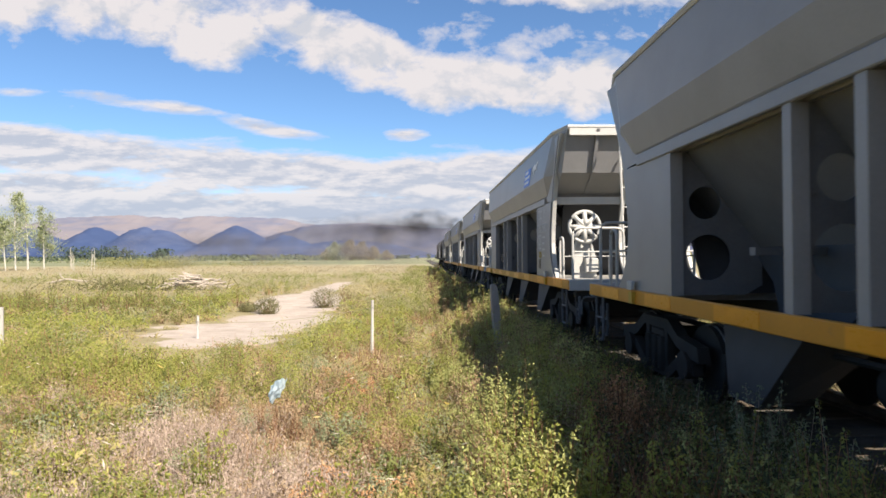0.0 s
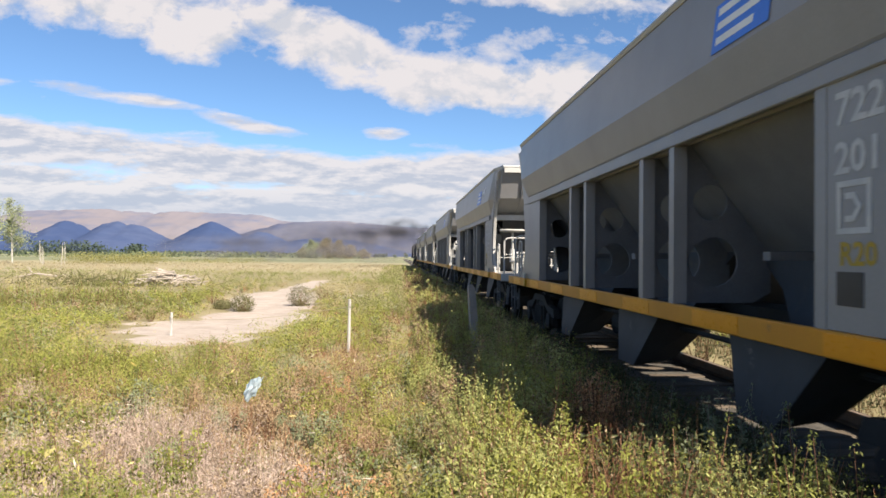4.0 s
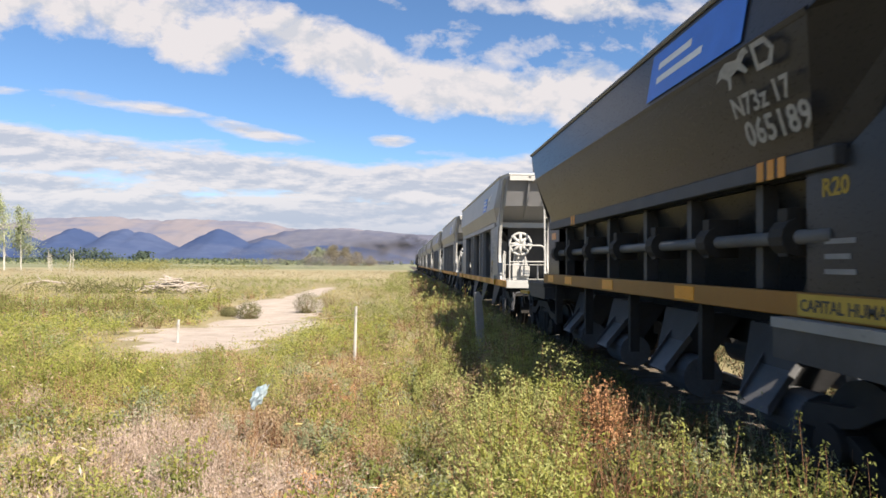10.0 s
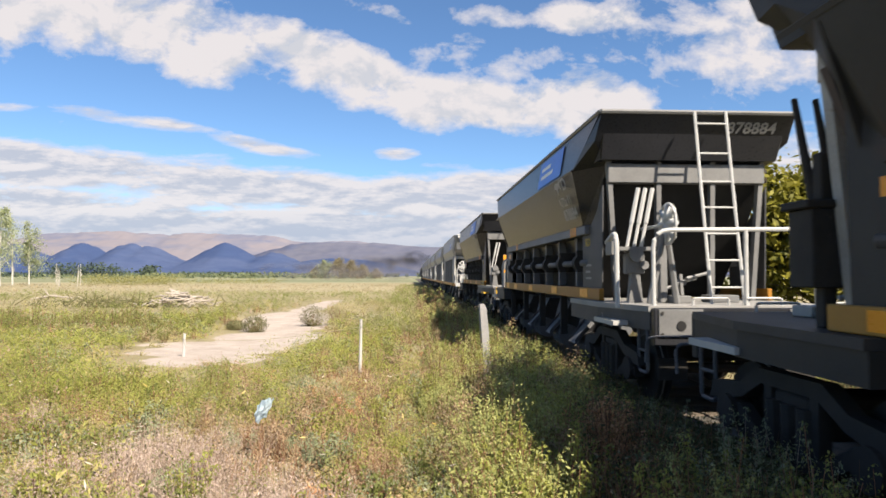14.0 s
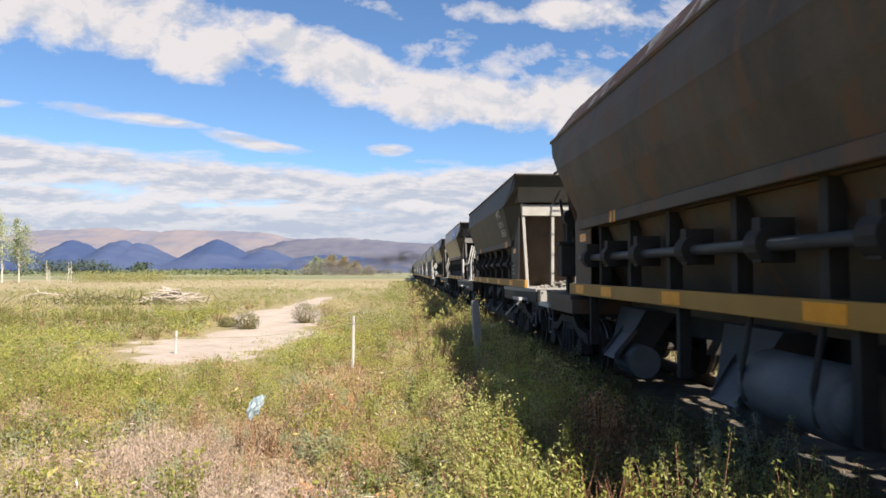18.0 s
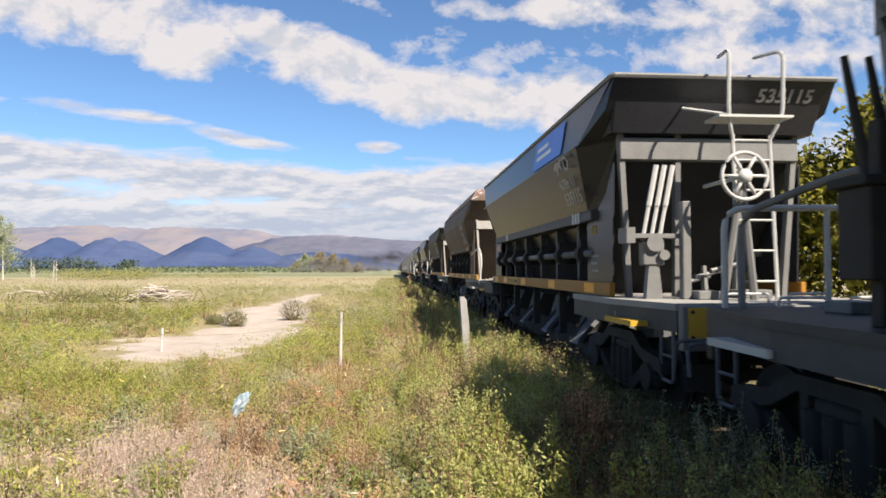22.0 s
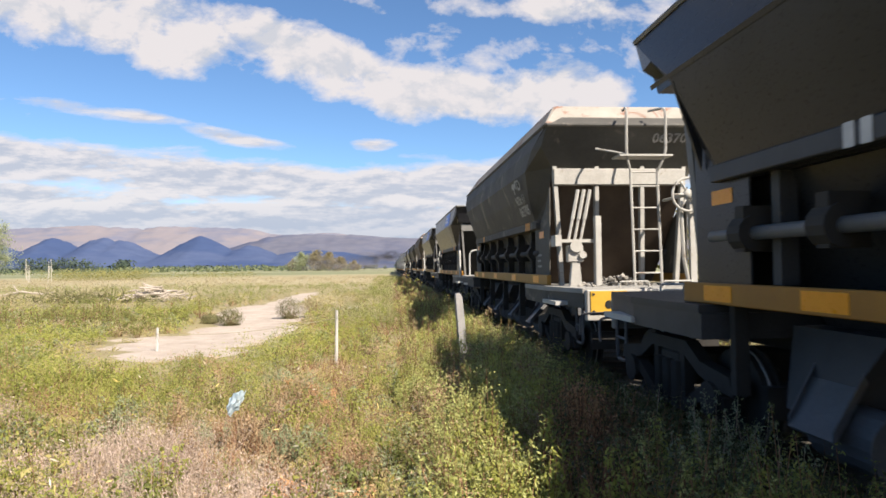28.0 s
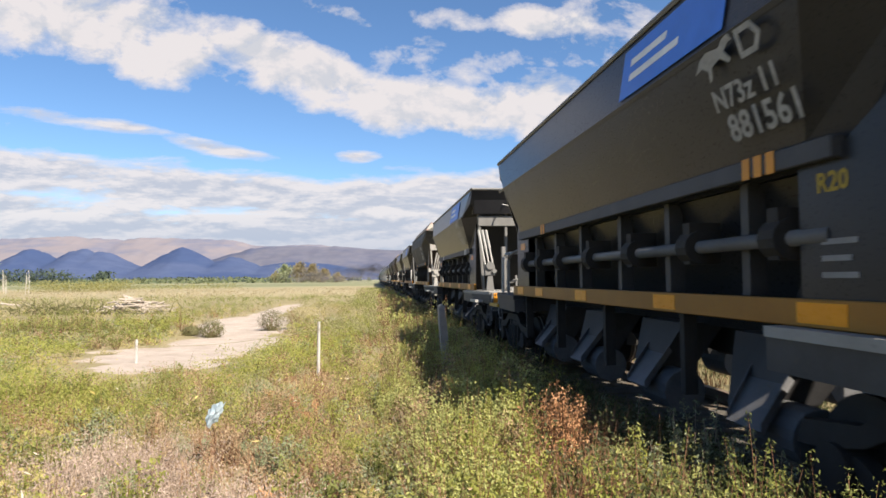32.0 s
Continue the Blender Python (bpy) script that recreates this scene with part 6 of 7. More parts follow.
    for i, (name, label, leaf) in enumerate((("yellow_green_bush_weeds", "round yellow-green bushy weeds", "leaf_fresh"), ("green_bush_weeds", "round fresh green bushy weeds", "leaf_green"), ("brown_bush_weeds", "brown seeding bushy weeds", "leaf_dry"), ("straw_bush_weeds", "straw-coloured drying bushy weeds", "leaf_olive"))):
        weeds(name, label, leaf, "", x[kind == i], y[kind == i], 0.42, 0.42, 16, 8, 0.045, lod=0.006)
    # under-storey that hides the soil
    x, y = scatter(1400, 2.2, 40)
    weeds("ground_litter", "short dry grass and litter between the weeds", "leaf_dry", "", x, y, 0.15, 0.30, 6, 7, 0.030, 0.0)
    # the strip beside the track, partly in the train's shade
    n = 620
    y = 2.6 * (60 / 2.6) ** rng.uniform(0, 1, n)
    x = rng.uniform(0.35, np.where(y < 4.0, 1.5, 1.85), n)
    clear = np.hypot(x - 1.32, y - 4.4) > 0.34
    x, y = x[clear], y[clear]
    high = np.where(y < 4.0, 0.58, np.clip(0.42 + 0.52 * x, 0.5, 1.04)) * (1 + 0.45 * patchiness(x, y, 0.9, 5.0))
    mix = np.clip(0.45 + 0.8 * patchiness(x, y, 1.6, 61.0) + 0.28 * rng.uniform(-1, 1, len(x)), 0, 1)
    ray = np.abs(x / y - 0.297)
    x, y, high, mix = (q[(ray > 0.055) | (y > 4.7)] for q in (x, y, high, mix))
    for name, label, leaf, lo, hi in (("trackside_weeds", "leafy green weeds along the track", "leaf_shrub", -1, 0.56), ("yellow_trackside_weeds", "yellow-green weeds along the track", "leaf_fresh", 0.56, 0.82), ("brown_trackside_weeds", "brown seeding weeds along the track", "leaf_russet", 0.82, 1.01)):
        pick = (mix >= lo) & (mix < hi)
        bushes(name, label, leaf, "stem_russet", x[pick], y[pick], high[pick], 0.25, 12, 66, 0.0222, slim=0.40)
    n = 210
    y = 3.4 * (50 / 3.4) ** rng.uniform(0, 1, n)
    weeds("trackside_scrub", "dry brown scrub along the track", "leaf_dry", "stem_brown", rng.uniform(0.3, 1.8, n), y, 0.66, 0.20, 30, 9, 0.020)
    # leaf colour darkened to stand in for shade beside the train
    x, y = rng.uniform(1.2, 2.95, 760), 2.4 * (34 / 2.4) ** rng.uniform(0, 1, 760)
    bushes("shaded_weeds", "weeds with shade-painted leaves under the edge of the train", "leaf_shade_tint", "stem_brown", x, y, np.where(x < 2.55, np.clip(1.02 - 0.14 * x, 0.40, 0.80), 0.42), 0.28, 9, 32, 0.031)
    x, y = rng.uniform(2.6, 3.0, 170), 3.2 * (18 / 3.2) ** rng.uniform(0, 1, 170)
    bushes("ballast_edge_weeds", "low weeds with shade-painted leaves on the shaded edge of the ballast", "leaf_shade_tint", "stem_brown", x, y, 0.42, 0.24, 8, 30, 0.030)
    # added to screen the bright ground beyond the train, leaves painted shade-dark
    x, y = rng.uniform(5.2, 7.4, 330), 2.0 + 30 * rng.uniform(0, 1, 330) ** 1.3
    weeds("ballast_weeds", "weeds with shade-painted leaves at the far edge of the ballast", "leaf_shade_tint", "stem_brown", x, y, 0.75, 0.34, 12, 12, 0.04)
    x, y = rng.uniform(5.9, 13.0, 330), rng.uniform(1, 40, 330)
    weeds("far_side_weeds", "sunny weeds beyond the track", "leaf_fresh", "", x, y, 0.6, 0.4, 8, 8, 0.06)
    # dense darker row beyond the first weeds, and low bushes along the wash
    x = rng.uniform(-18, -6.2, 260)
    y = 20.5 + 0.10 * (x + 11) + rng.normal(size=260) * 1.6
    bushy = patchiness(x, y, 0.45, 17.0) > -0.12
    x, y = x[bushy], y[bushy]
    weeds("hedge_weeds", "dense dark green weeds along the wash", "leaf_green", "stem_brown", x, y, 0.62 * (1 + 0.6 * patchiness(x, y, 0.6, 2.0)), 0.34, 10, 18, 0.045)
    x, y = rng.uniform(-34, 3, 1100), rng.uniform(22, 60, 1100)
    keep = in_wash(x, y) > 1.1
    x, y = x[keep], y[keep]
    green = patchiness(x, y, 0.16, 41.0) + 0.3 * rng.uniform(-1, 1, len(x)) > -0.02
    bushes("mid_weeds", "low khaki weeds in the middle distance", "leaf_khaki", "", x[~green], y[~green], 0.30, 0.6, 8, 60, 0.03, lod=0.0016)
    bushes("green_mid_weeds", "low green weeds in the middle distance", "leaf_green", "", x[green], y[green], 0.38, 0.6, 8, 60, 0.03, lod=0.0016)
    x, y = rng.uniform(-80, 3, 750), rng.uniform(56, 120, 750)
    weeds("straw_grass", "straw coloured dry grass", "straw", "", x, y, 0.22, 1.2, 10, 10, 0.08, lod=0.0015)
    x, y = rng.uniform(-1.5, 2.2, 900), 16 + 84 * rng.uniform(0, 1, 900) ** 1.4
    green = rng.uniform(0, 1, 900) < 0.55
    bushes("verge_grass", "khaki verge beside the far track", "leaf_khaki", "", x[~green], y[~green], 0.46, 0.42, 8, 60, 0.026, lod=0.0017)
    bushes("green_verge", "green verge beside the far track", "leaf_green", "", x[green], y[green], 0.52, 0.42, 8, 60, 0.026, lod=0.0017)
    # yellow and pale strips of husk lying on the weeds
    for name, mat, cnt, ln in (("yellow_husk", "husk", 80, 0.085), ("pale_husk", "husk_pale", 120, 0.062)):
        x, y = scatter(cnt, 3.2, 11)
        p = np.stack([x, y, ground_height(x, y) + rng.uniform(0.34, 0.54, len(x))], 1)
        V, F = leaf_cloud(p, np.full(len(x), ln) * rng.uniform(0.5, 1.2, len(x)), 0.16, 0.0)
        tagged(from_arrays(name, V, F, mat), "curled dry husks lying on the weeds", "husks", kind="stuff")


M["leaf_pink"] = surface("leaf_pink", (0.242, 0.183, 0.152), (0.382, 0.308, 0.261), 0.8, 0.9, random=0.5, fine=8.0)


def shrub(leaf_mat, stem_mat, label, h, spread, stems, leaves, size, name="trackside_shrub", seed=0):
    """One leafy plant as a thing: upright shoots, each clothed in small leaves that thin out towards its tip."""
    t = thing(name, label, "shrub", "shrubs by the track")
    base = np.zeros((stems, 3))
    base[:, :2] = rng.normal(size=(stems, 2)) * 0.03
    out = rng.normal(size=(stems, 2)) * spread
    rise = h * np.clip(rng.uniform(0.55, 1.0, stems) - 0.5 * np.hypot(out[:, 0], out[:, 1]), 0.25, 1)
    tip = base + np.column_stack([out, rise])
    V, F = stalks(base, tip, np.full(stems, 0.005))
    o = from_arrays("stalk", V, F, stem_mat)
    o.parent = t
    j = np.repeat(np.arange(stems), leaves)
    f = 0.22 + 0.80 * rng.uniform(0, 1, len(j)) ** 0.85
    d = rng.normal(size=(len(j), 3))
    d /= np.linalg.norm(d, axis=1, keepdims=True)
    fat = (0.012 + 0.058 * np.sin(np.clip(f, 0, 1) * math.pi * 0.9)) * rng.uniform(0.4, 1.1, len(j)) * (0.7 + 0.6 * rng.uniform(0, 1, stems))[j]
    p = base[j] + (tip[j] - base[j]) * f[:, None] + d * fat[:, None]
    V, F = leaf_cloud(p, np.full(len(j), size) * rng.uniform(0.6, 1.4, len(j)), 0.42, 0.8, 0.3, d * 0.8, 0.55)
    o = from_arrays("foliage", V, F, leaf_mat)
    o.parent = t
    return t


def place(t, x, y, turn=0.0, dz=-0.02):
    t.matrix_basis = pose(x, y, float(ground_height(x, y)) + dz, 0, 0, turn)
    return t


NEAR_ROW = [(1.76, 2.58), (1.97, 2.71), (2.05, 2.91), (1.93, 2.34), (1.64, 2.01), (1.72, 2.71), (2.09, 2.62), (1.39, 2.71), (1.6, 2.83), (1.31, 2.01), (1.43, 2.09), (1.6, 2.17), (1.68, 2.46), (1.89, 2.46), (1.48, 2.42), (1.8, 2.17), (0.62, 3.2), (1.39, 2.21), (1.33, 2.95), (1.56, 2.62), (1.72, 2.3), (1.76, 2.87), (1.68, 3.07), (1.93, 2.95), (2.01, 3.2), (1.6, 3.16), (1.84, 2.67), (1.52, 1.97), (0.4, 2.7), (1.52, 2.91), (1, 5.7), (1.25, 5.6), (1.05, 6.7), (1.3, 6.9), (1.15, 7.6), (1.3, 8.1), (1.05, 8.6), (1.35, 8.9), (1.4, 9.7), (1.2, 10.4), (1.45, 10.9), (1.3, 11.8), (1.5, 12.8), (1.5, 14.5)]


def build_shrubs():
    lit = [shrub(leaf, "stem_russet", "leafy green shrub at the edge of the weeds", h, 0.17, n, m, size) for leaf, h, n, m, size in (("leaf_shrub", 1.04, 14, 150, 0.021), ("leaf_fresh", 0.92, 10, 120, 0.027), ("leaf_green", 1.16, 18, 130, 0.019))]
    pale = shrub("leaf_grey", "stem_pink", "slender pale grey-green plant in the train's shade", 0.90, 0.10, 7, 110, 0.024)
    twig = shrub("leaf_dry", "stem_russet", "bare dead twiggy bush beside the track", 0.92, 0.24, 80, 5, 0.016)
    rust = shrub("leaf_rust", "stem_brown", "rust-red dried bush beside the track", 1.04, 0.11, 60, 80, 0.020)
    used = set()

    def put(src, x, y):
        m = pose(x, y, float(ground_height(x, y)) - 0.02, 0, 0, random.uniform(0, 360))
        if src.name in used:
            copy_thing(src, m)
        else:
            used.add(src.name)
            src.matrix_basis = m
    for i, (x, y) in enumerate([(0.98, 4.9), (0.80, 4.75), (0.95, 4.15), (0.86, 5.4), (1.12, 6.3), (1.35, 7.2), (1.55, 8.3), (1.75, 9.6), (1.9, 11.0), (0.60, 4.2), (1.75, 3.95), (1.62, 5.9), (1.5, 10.2), (1.85, 12.4), (2.1, 13.8), (1.3, 9.0), (0.55, 3.8), (2.0, 16.0), (2.2, 18.5), (2.05, 21.0)] + NEAR_ROW):
        put(lit[i % 3], x, y)
    for x, y in [(0.58, 3.05), (0.70, 2.92), (0.74, 3.22), (1.04, 2.88), (1.16, 2.98), (0.50, 3.4), (0.86, 3.75)]:
        put(lit[1], x, y)
    for x, y in [(2.05, 4.05), (1.92, 3.85), (2.25, 4.5), (2.5, 4.8), (2.35, 4.15), (1.78, 3.7), (2.6, 4.4), (2.15, 5.2), (2.75, 5.0), (2.45, 3.75)]:
        put(pale, x, y)
    for x, y in [(1.72, 4.75), (1.88, 5.05), (1.62, 5.00), (1.42, 6.6), (1.62, 7.6), (1.85, 5.6), (1.5, 3.9), (0.82, 3.35), (1.2, 3.05), (0.6, 3.7), (1.0, 4.5), (0.9, 6.0), (1.7, 3.2), (1.0, 3.3), (1.25, 3.5), (1.42, 2.9), (1.08, 2.8), (1.5, 3.4), (1.3, 3.9), (1.50, 4.60), (1.58, 4.45), (1.45, 4.75)]:
        put(twig, x, y)
    for x, y in [(1.36, 4.42), (1.30, 4.56)]:
        put(rust, x, y)
    tuft = [shrub(mat, "stem_brown", lab, h, 0.13, 16, 50, 0.034, "weed_tuft") for mat, lab, h in (("leaf_green", "dark green bushy weed among dry plants", 0.50), ("leaf_fresh", "bright green bushy weed in dry grass", 0.56), ("leaf_dry", "brown seeding weed among dry stems", 0.52), ("leaf_grey", "grey-green bushy weed among dry stems", 0.46))]
    for t in tuft:
        tagged(t, category="weed", group="tufts of weed")
    spots = random.Random(4)
    for i in range(70):
        y = 3.4 * (13 / 3.4) ** spots.random()
        x = spots.uniform(-0.62 * y - 0.6, 1.0)
        if float(in_wash(x, y)) > 1.2 and not (y > 8.5 and x < -1.2) and math.hypot(x + 1.19, y - 5.0) > 0.5:
            put(tuft[spots.choice((0, 0, 1, 1, 2, 2, 3))], x, y)


M["leaf_shrub"] = surface("leaf_shrub", (0.160, 0.172, 0.050), (0.415, 0.425, 0.155), 0.55, 1.6, random=0.35, fine=9.0, translucent=0.35)


def low_bush(x, y, w, h, mat, label):
    t = thing("low_bush", label, "bush", "bushes by the wash")
    n = 2600
    p = rng.normal(size=(n, 3))
    p *= (rng.uniform(0.3, 1.0, n) ** 0.5 / np.linalg.norm(p, axis=1))[:, None]
    p = p * (w * 0.5, w * 0.4, h * 0.55) * rng.uniform(0.85, 1.12, (n, 1)) + (0, 0, h * 0.42)
    p[:, 2] = np.maximum(p[:, 2], 0.03)
    V, F = leaf_cloud(p, np.full(n, 0.045), 0.4, 0.8, 0.3, (p - (0, 0, h * 0.3)) * 2.0 / h, 0.5)
    o = from_arrays("foliage", V, F, mat)
    o.parent = t
    b = np.zeros((24, 3))
    V, F = stalks(b + rng.normal(size=(24, 3)) * (0.05, 0.05, 0), p[:24] * (1, 1, 1.0), np.full(24, 0.012))
    o = from_arrays("stalk", V, F, "stem_brown")
    o.parent = t
    place(t, x, y)


def tree(kind, x, y, h, label, leaf, bark, crown=1.0, trunks=1, leaves=900, size=0.35, name="tree", low=0.25, spread=0.12):
    """A tapered trunk with limbs and a crown of many small leaves, loose and uneven."""
    t = thing(name, label, "tree", "")
    bm, tips = bmesh.new(), []
    for k in range(trunks):
        b = Vector((random.uniform(-0.4, 0.4) * (trunks > 1) * crown, random.uniform(-0.4, 0.4) * (trunks > 1) * crown, 0))
        hh = h * random.uniform(0.8, 1.0)
        top = b + Vector((random.uniform(-0.05, 0.05) * h, random.uniform(-0.05, 0.05) * h, hh))
        mid = b.lerp(top, 0.5) + Vector((random.uniform(-0.02, 0.02) * h, random.uniform(-0.02, 0.02) * h, 0))
        r = h * (0.011 if kind == "poplar" else 0.016)
        tube([b, mid, top], [r, r * 0.65, r * 0.15], 7, bm)
        for i in range(14):
            f = low + (1 - low) * (i + random.random()) / 14
            s = b.lerp(mid, f * 2) if f < 0.5 else mid.lerp(top, f * 2 - 1)
            out = crown * h * spread * (1.25 - f) * random.uniform(0.6, 1.3)
            a = random.uniform(0, 6.28)
            e = s + Vector((math.cos(a) * out, math.sin(a) * out, out * (0.9 if kind == "poplar" else 0.35)))
            tube([s, s.lerp(e, 0.5) + Vector((0, 0, out * 0.08)), e], [r * 0.35, r * 0.22, r * 0.06], 5, bm)
            tips += [(s.lerp(e, q), out) for q in (0.5, 0.8, 1.0)]
    part("trunk", bm, bark, t)
    c = np.array([tuple(p) for p, _ in tips])
    o = np.array([q for _, q in tips])
    i = rng.integers(0, len(c), leaves)
    p = c[i] + rng.normal(size=(leaves, 3)) * (o[i] * 0.34 + 0.05)[:, None]
    if kind == "willow":
        p[:, 2] -= np.abs(rng.normal(size=leaves)) * h * 0.05
    V, F = leaf_cloud(p, np.full(leaves, size) * rng.uniform(0.5, 1.3, leaves), 0.5, -0.3 if kind == "willow" else 0.3)
    ob = from_arrays("crown", V, F, leaf)
    ob.parent = t
    t.matrix_basis = pose(x, y, float(ground_height(x, y)) - 0.05)
    return t


M["pale_bark"] = surface("pale_bark", (0.338, 0.323, 0.285), (0.540, 0.525, 0.480), 0.8, 4.0, 0.0, 0.1)


def build_trees():
    for x, y, h in ((-67.0, 104, 10.0), (-60.2, 95.5, 7.6), (-59.4, 96.5, 11.6), (-66.3, 111, 13.6), (-63.6, 111, 9.8), (-73.0, 109, 11.0), (-64.8, 113, 8.0), (-78, 110, 11.5)):
        tree("poplar", x, y, h, "slender young poplar with pale trunk and sparse leaves", "poplar_leaf", "pale_bark", 1.0, 1, 2400, 0.26, "poplar_tree", 0.22, 0.22)
    for x, y, h in ((-70.5, 118, 4.0), (-58.6, 110, 4.2), (-57.0, 114, 3.8), (-52.0, 98, 3.0), (-48.0, 96, 3.4)):
        tree("bare", x, y, h, "thin bare pale sapling", "bark", "bark", 0.6, 2, 30, 0.2, "sapling", 0.2)
    # yellow-green willows behind the train
    for x, y, h in ((15.5, 19.0, 7.3), (19.5, 20.0, 6.0), (23.5, 22.0, 9.2), (28.0, 26.0, 7.6), (12.9, 20.5, 6.0)):
        tree("willow", x, y, h, "yellow-green willow tree beyond the track", "willow_leaf", "dark_bark", 1.9, 3, 11000, 0.29, "willow_tree", 0.12, 0.19)
    tree("dark", 24.5, 30.0, 10.5, "dark conifer behind the willows", "far_tree", "dark_bark", 1.0, 1, 1400, 0.35, "conifer_tree", 0.15, 0.13)
    # autumn trees down the line
    for x, y, h, mat, lab in ((-52, 400, 11, "poplar_leaf", "yellow-green tree by the far track"), (-44, 395, 12, "autumn_leaf", "brown autumn tree by the far track"), (-36, 390, 11, "autumn_leaf", "brown autumn tree by the far track"), (-29, 392, 9, "autumn_leaf", "brown autumn tree by the far track"), (-62, 420, 7, "autumn_leaf", "low autumn tree in the fields"), (-20, 385, 6, "autumn_leaf", "low autumn tree in the fields")):
        tree("round", x, y, h, lab, mat, "bark", 2.0, 2, 3200, 0.8, "field_tree", 0.05, 0.2)

    def belt(name, label, mat, u0, u1, dist, h, n, thick, size, slim=0.5):
        """A far row of trees as one stand of clumps, uneven in height."""
        u = rng.uniform(u0, u1, n)
        hh = h * (0.55 + 0.45 * np.array([abs(noise.noise(Vector((a * 160, dist, 0.3)))) * 2.2 for a in u]).clip(0, 1))
        k = np.repeat(np.arange(n), 16)
        p = np.stack([u[k] * dist + rng.normal(size=len(k)) * h * 0.16, dist + rng.normal(size=len(k)) * thick, hh[k] * rng.uniform(0, 1, len(k)) ** 0.8], 1)
        V, F = leaf_cloud(p, np.full(len(p), size) * rng.uniform(0.6, 1.3, len(p)), 0.7, 0.6)
        tagged(from_arrays(name, V, F, mat), label, "trees", kind="stuff")
    belt("poplar_belt", "distant dark rows of poplars", "far_tree", -0.545, -0.44, 690, 15, 110, 8, 2.2)
    belt("poplar_belt", "distant dark clump of poplars", "far_tree", -0.405, -0.385, 690, 13, 26, 8, 3.0)
    belt("poplar_belt", "distant low dark tree line", "far_tree", -1.2, 0.1, 760, 6, 420, 14, 3.0)
    belt("field_hedge", "distant green hedges and low trees", "far_hedge", -0.42, -0.06, 420, 4.0, 130, 14, 1.5)
    belt("field_hedge", "distant green hedge", "far_hedge", -1.1, -0.4, 330, 2.4, 120, 10, 1.0)
    belt("shrub_row", "yellow-green shrubs in dry grass", "bush_yellow", -0.49, -0.36, 112, 2.0, 420, 4, 0.17)
    belt("shrub_row", "yellow-green low shrubs in dry grass", "bush_yellow", -0.36, -0.20, 130, 1.2, 150, 6, 0.18)


def build_wood_pile():
    t = thing("wood_pile", "heap of bleached grey logs and branches on the dry field", "wood pile")
    for i in range(85):
        a = random.uniform(-0.6, 0.6) + (1.5 if i % 5 == 0 else 0)
        L, r = random.uniform(0.4, 1.3), random.uniform(0.025, 0.07)
        c = Vector((random.gauss(0, 0.80), random.gauss(0, 0.4), 0))
        c.z = 0.10 + max(0, 0.72 - abs(c.x) * 0.32) * random.random()
        d = Vector((math.cos(a), math.sin(a) * 0.5, random.uniform(-0.45, 0.5)))
        m = c + Vector((0, random.uniform(-0.1, 0.1), random.uniform(-0.08, 0.08)))
        part("log", tube([c - d * L / 2, m, c + d * L / 2], [r, r * 0.9, r * 0.6], 7), "bleached_wood", t)
    place(t, -12.2, 34.8)
    t = thing("brush_heap", "low heap of dead brushwood beside the logs", "brushwood")
    n = 260
    b = np.column_stack([rng.normal(size=n) * 2.2, rng.normal(size=n) * 0.6, np.abs(rng.normal(size=n)) * 0.15])
    V, F = stalks(b, b + rng.normal(size=(n, 3)) * (0.5, 0.3, 0.25) + (0, 0, 0.3), np.full(n, 0.03))
    o = from_arrays("brushwood", V, F, "bush_brown")
    o.parent = t
    tagged(o, kind="stuff")
    place(t, -15.8, 35.4)
    t = thing("fallen_branch", "bleached fallen branches on the grass", "branch")
    part("bough", tube([(-1.6, 0, 0.1), (-0.4, 0.1, 0.35), (0.9, 0, 0.2), (1.6, 0.1, 0.3)], [0.09, 0.08, 0.06, 0.03], 7), "bleached_wood", t)
    part("bough", tube([(-0.5, 0, 0.3), (-0.9, 0.1, 0.8)], [0.05, 0.02], 6), "bleached_wood", t)
    place(t, -23.4, 44.0)


def build_fence():
    def post(x, y, top, bottom, r, lean=0.0):
        t = thing("fence_post", "weathered white wooden fence post among weeds", "fence post", "posts of the wire fence")
        part("stake", tube([(0, 0, bottom), (lean * 0.5, 0, (top + bottom) / 2), (lean, 0, top)], [r, r * 0.95, r * 0.85], 8), "post_white", t)
        part("staple", tube([(lean - r, -r - 0.004, top - 0.12), (lean + r, -r - 0.004, top - 0.12)], 0.006, 5), "steel", t)
        t.matrix_basis = pose(x, y, 0)
        return Vector((x + lean, y - 0.05, top - 0.12))
    a = post(-0.82, 10.5, 0.93, -0.2, 0.026, 0.015)
    b = post(-4.58, 13.3, 0.46, -0.4, 0.030, 0.02)
    c = post(-6.66, 10.4, 0.87, -0.3, 0.07)
    for p, q in ((a, b),):
        w = part("fence_wire", tube([p.lerp(q, i / 8) - Vector((0, 0, 0.10 * math.sin(math.pi * i / 8))) for i in range(9)], 0.004, 5), "wire")
        tagged(w, "slack pale wire between the fence posts", "wire")
    t = thing("marker_post", "pale concrete trackside marker post, slightly leaning", "marker post")
    part("slab", loft([[(-0.06, -0.05, -0.3), (0.06, -0.05, -0.3), (0.06, 0.05, -0.3), (-0.06, 0.05, -0.3)], [(-0.055, -0.045, 0.9), (0.055, -0.045, 0.9), (0.055, 0.045, 0.9), (-0.055, 0.045, 0.9)], [(-0.052, -0.04, 1.22), (0.046, -0.04, 1.22), (0.046, 0.04, 1.22), (-0.052, 0.04, 1.22)], [(-0.048, -0.035, 1.27), (0.012, -0.035, 1.28), (0.012, 0.035, 1.28), (-0.048, 0.035, 1.27)]]), "concrete", t)
    t.matrix_basis = pose(1.15, 9.6, -0.06, 0, -4, 10)


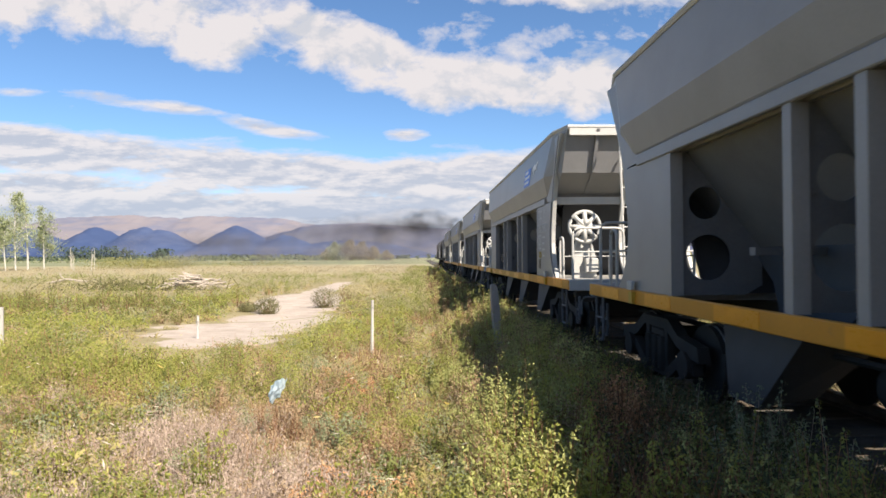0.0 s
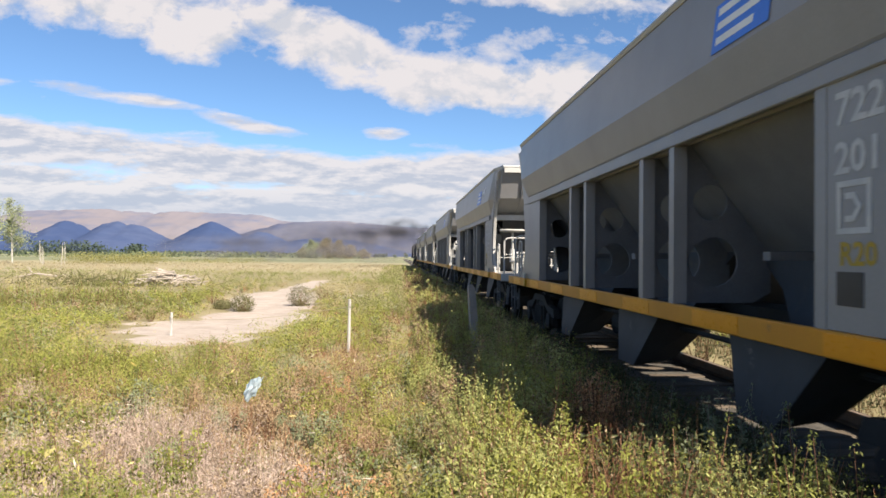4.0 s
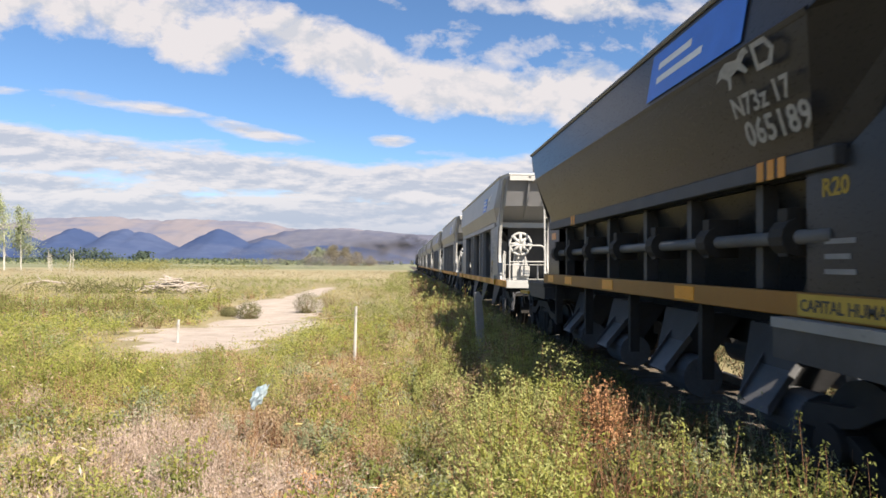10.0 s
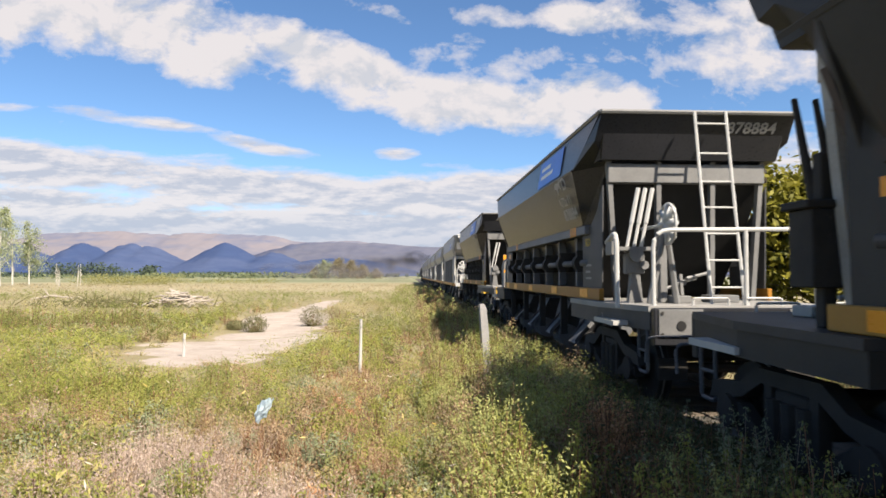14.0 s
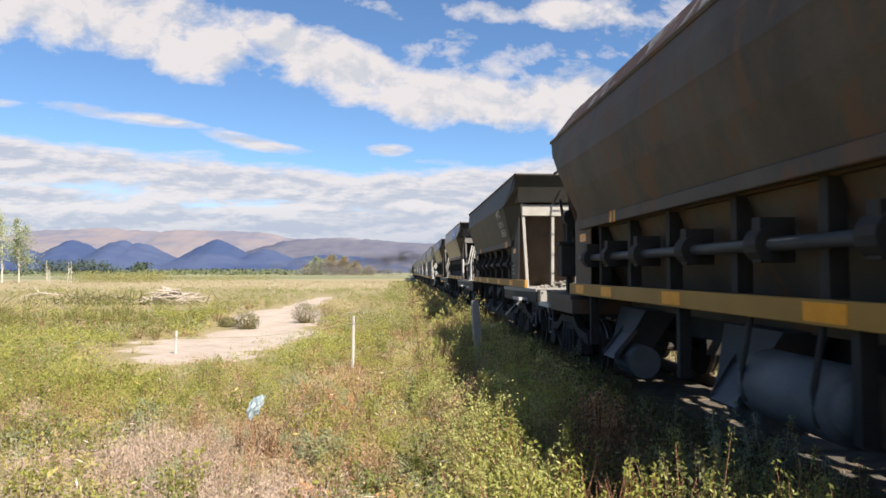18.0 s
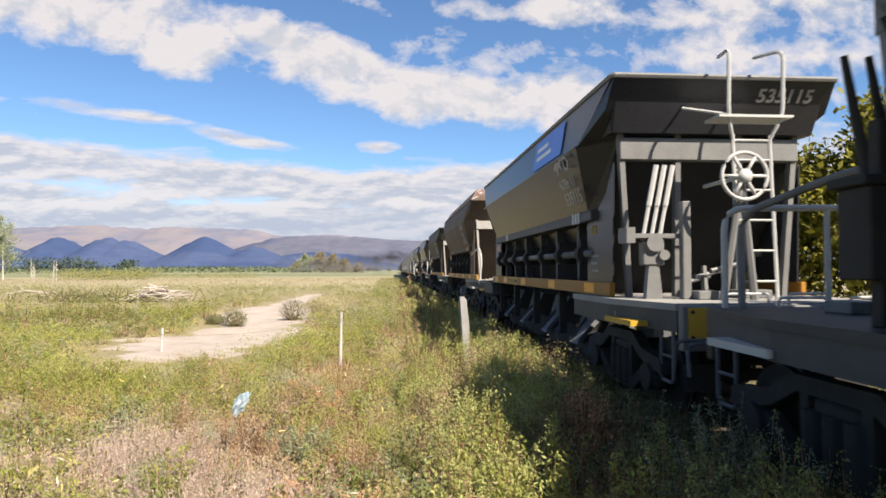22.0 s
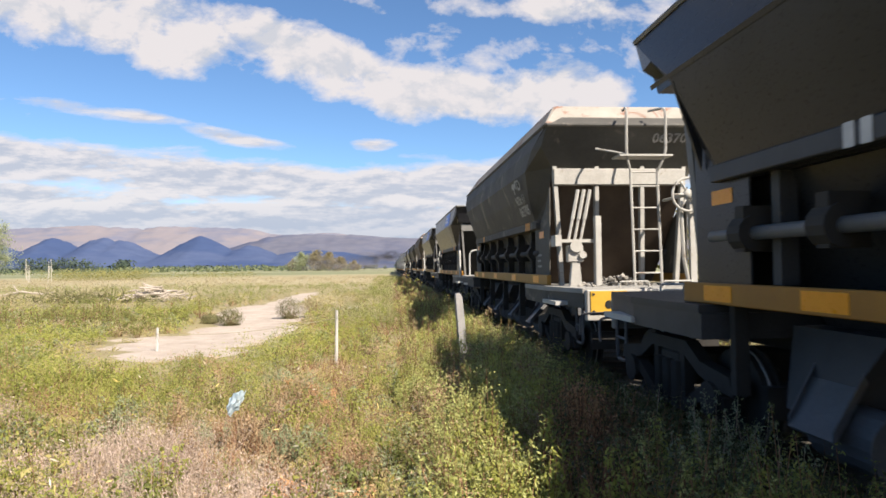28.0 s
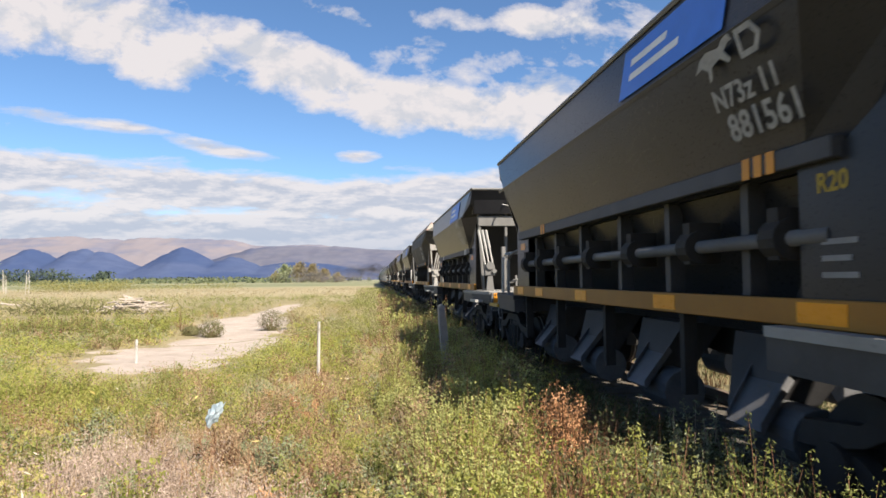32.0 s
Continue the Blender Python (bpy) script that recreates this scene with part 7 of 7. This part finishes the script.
def build_bag():
    bm = bmesh.new()
    bmesh.ops.create_icosphere(bm, subdivisions=3, radius=1.0)
    for v in bm.verts:
        n = v.co.normalized()
        k = 1 + 0.55 * noise.noise(n * 3.1) + 0.40 * noise.noise(n * 7.0)
        v.co = Vector((n.x * 0.048 * k, n.y * 0.04 * k, n.z * 0.085 * k)) + Vector((0.05 * n.z, 0, 0))
    ob = part("plastic_bag", bm, "plastic_bag")
    ob.location = (-1.19, 5.3, 0.55)
    tagged(ob, "crumpled pale blue plastic bag caught on the weeds", "plastic bag")


def build_smoke():
    """Loose drifting exhaust, thick over the engine and thinning to a brownish haze behind it."""
    def smoke(name, tone, dense):
        m = bpy.data.materials.new(name)
        m.use_nodes = True
        tr = m.node_tree
        tr.nodes.clear()
        co = node(tr, "ShaderNodeTexCoord")
        away = node(tr, "ShaderNodeVectorMath")
        away.operation = "DISTANCE"
        link(tr, co.outputs["Generated"], away.inputs[0])
        away.inputs[1].default_value = (0.5, 0.5, 0.5)
        fade = calc(tr, "SUBTRACT", 1.0, calc(tr, "MULTIPLY", away.outputs["Value"], 2.1), clamp=True)
        wisp = node(tr, "ShaderNodeTexNoise", Scale=0.30, Detail=6.0, Roughness=0.55)
        link(tr, co.outputs["Object"], wisp.inputs["Vector"])
        fac = calc(tr, "MULTIPLY", calc(tr, "MULTIPLY", fade, dense), ramp(tr, wisp.outputs[0], [(0.32, (0.25, 0.25, 0.25)), (0.62, (1, 1, 1))]), clamp=True)
        mx = node(tr, "ShaderNodeMixShader")
        link(tr, fac, mx.inputs[0])
        link(tr, node(tr, "ShaderNodeBsdfTransparent").outputs[0], mx.inputs[1])
        link(tr, node(tr, "ShaderNodeBsdfDiffuse", Color=(*tone, 1)).outputs[0], mx.inputs[2])
        link(tr, mx.outputs[0], node(tr, "ShaderNodeOutputMaterial").inputs[0])
        return m
    soot, fume = smoke("soot_smoke", (0.036, 0.038, 0.046), 1.15), smoke("thin_smoke", (0.100, 0.097, 0.108), 1.0)
    puffs = []
    for i, (x, y, z, sx, sz, mat) in enumerate([(4.2, 0, 5.6, 2.6, 1.3, soot), (0.6, -0.5, 5.9, 3.4, 1.9, soot), (-1.5, -1, 4.6, 5.5, 3.2, soot), (-6.0, -2, 4.2, 7.5, 3.2, fume), (-3.0, -2.5, 3.2, 8.0, 3.4, fume),
                                               (-11.0, -3, 3.3, 8.5, 3.4, fume), (-17.0, -4, 3.0, 9.5, 3.0, fume), (-25.0, -5, 2.8, 11.0, 2.6, fume)]):
        bm = bmesh.new()
        bmesh.ops.create_grid(bm, x_segments=24, y_segments=16, size=1.0)
        for v in bm.verts:
            p = v.co.copy()
            v.co = Vector((p.x * sx, 1.2 * noise.noise(Vector((p.x * 1.7, p.y * 1.7, i * 3.1))) - 1.5 * p.length, p.y * sz))
        ob = part("smoke_puff", bm, mat, smooth=True)
        tagged(ob, "dark drifting diesel exhaust smoke", "smoke", kind="stuff")
        puffs.append((ob, x, y, z))
    return puffs


build_shrubs()
build_trees()
build_wood_pile()
build_fence()
build_bag()
for bx, by, bw, bh, bm_, bl in ((-4.85, 20.4, 0.85, 0.62, "bush_brown", "round brown-green bush on the silt"), (-3.35, 22.3, 0.95, 0.82, "bush_brown", "round brown-green bush on the silt"), (-2.55, 22.6, 1.0, 0.80, "leaf_khaki", "pale dry bush beside the silt"), (-5.6, 21.0, 0.7, 0.35, "bush_brown", "low brown bush beside the silt")):
    low_bush(bx, by, bw, bh, bm_, bl)
build_weeds()
SMOKE = build_smoke()


def motions():
    """The train rolls away down the line at a steady pace, and its smoke drifts after it."""
    times = [i * 0.5 for i in range(65)]
    for w, u in MOVERS:
        walk(w, [(t, pose(TRACK, u + SPEED * t, 0)) for t in times])
    for ob, x, y, z in SMOKE:
        walk(ob, [(t, pose(x, 79 + y + SPEED * t, z, 0, 0, 0.4 * t)) for t in times])


motions()
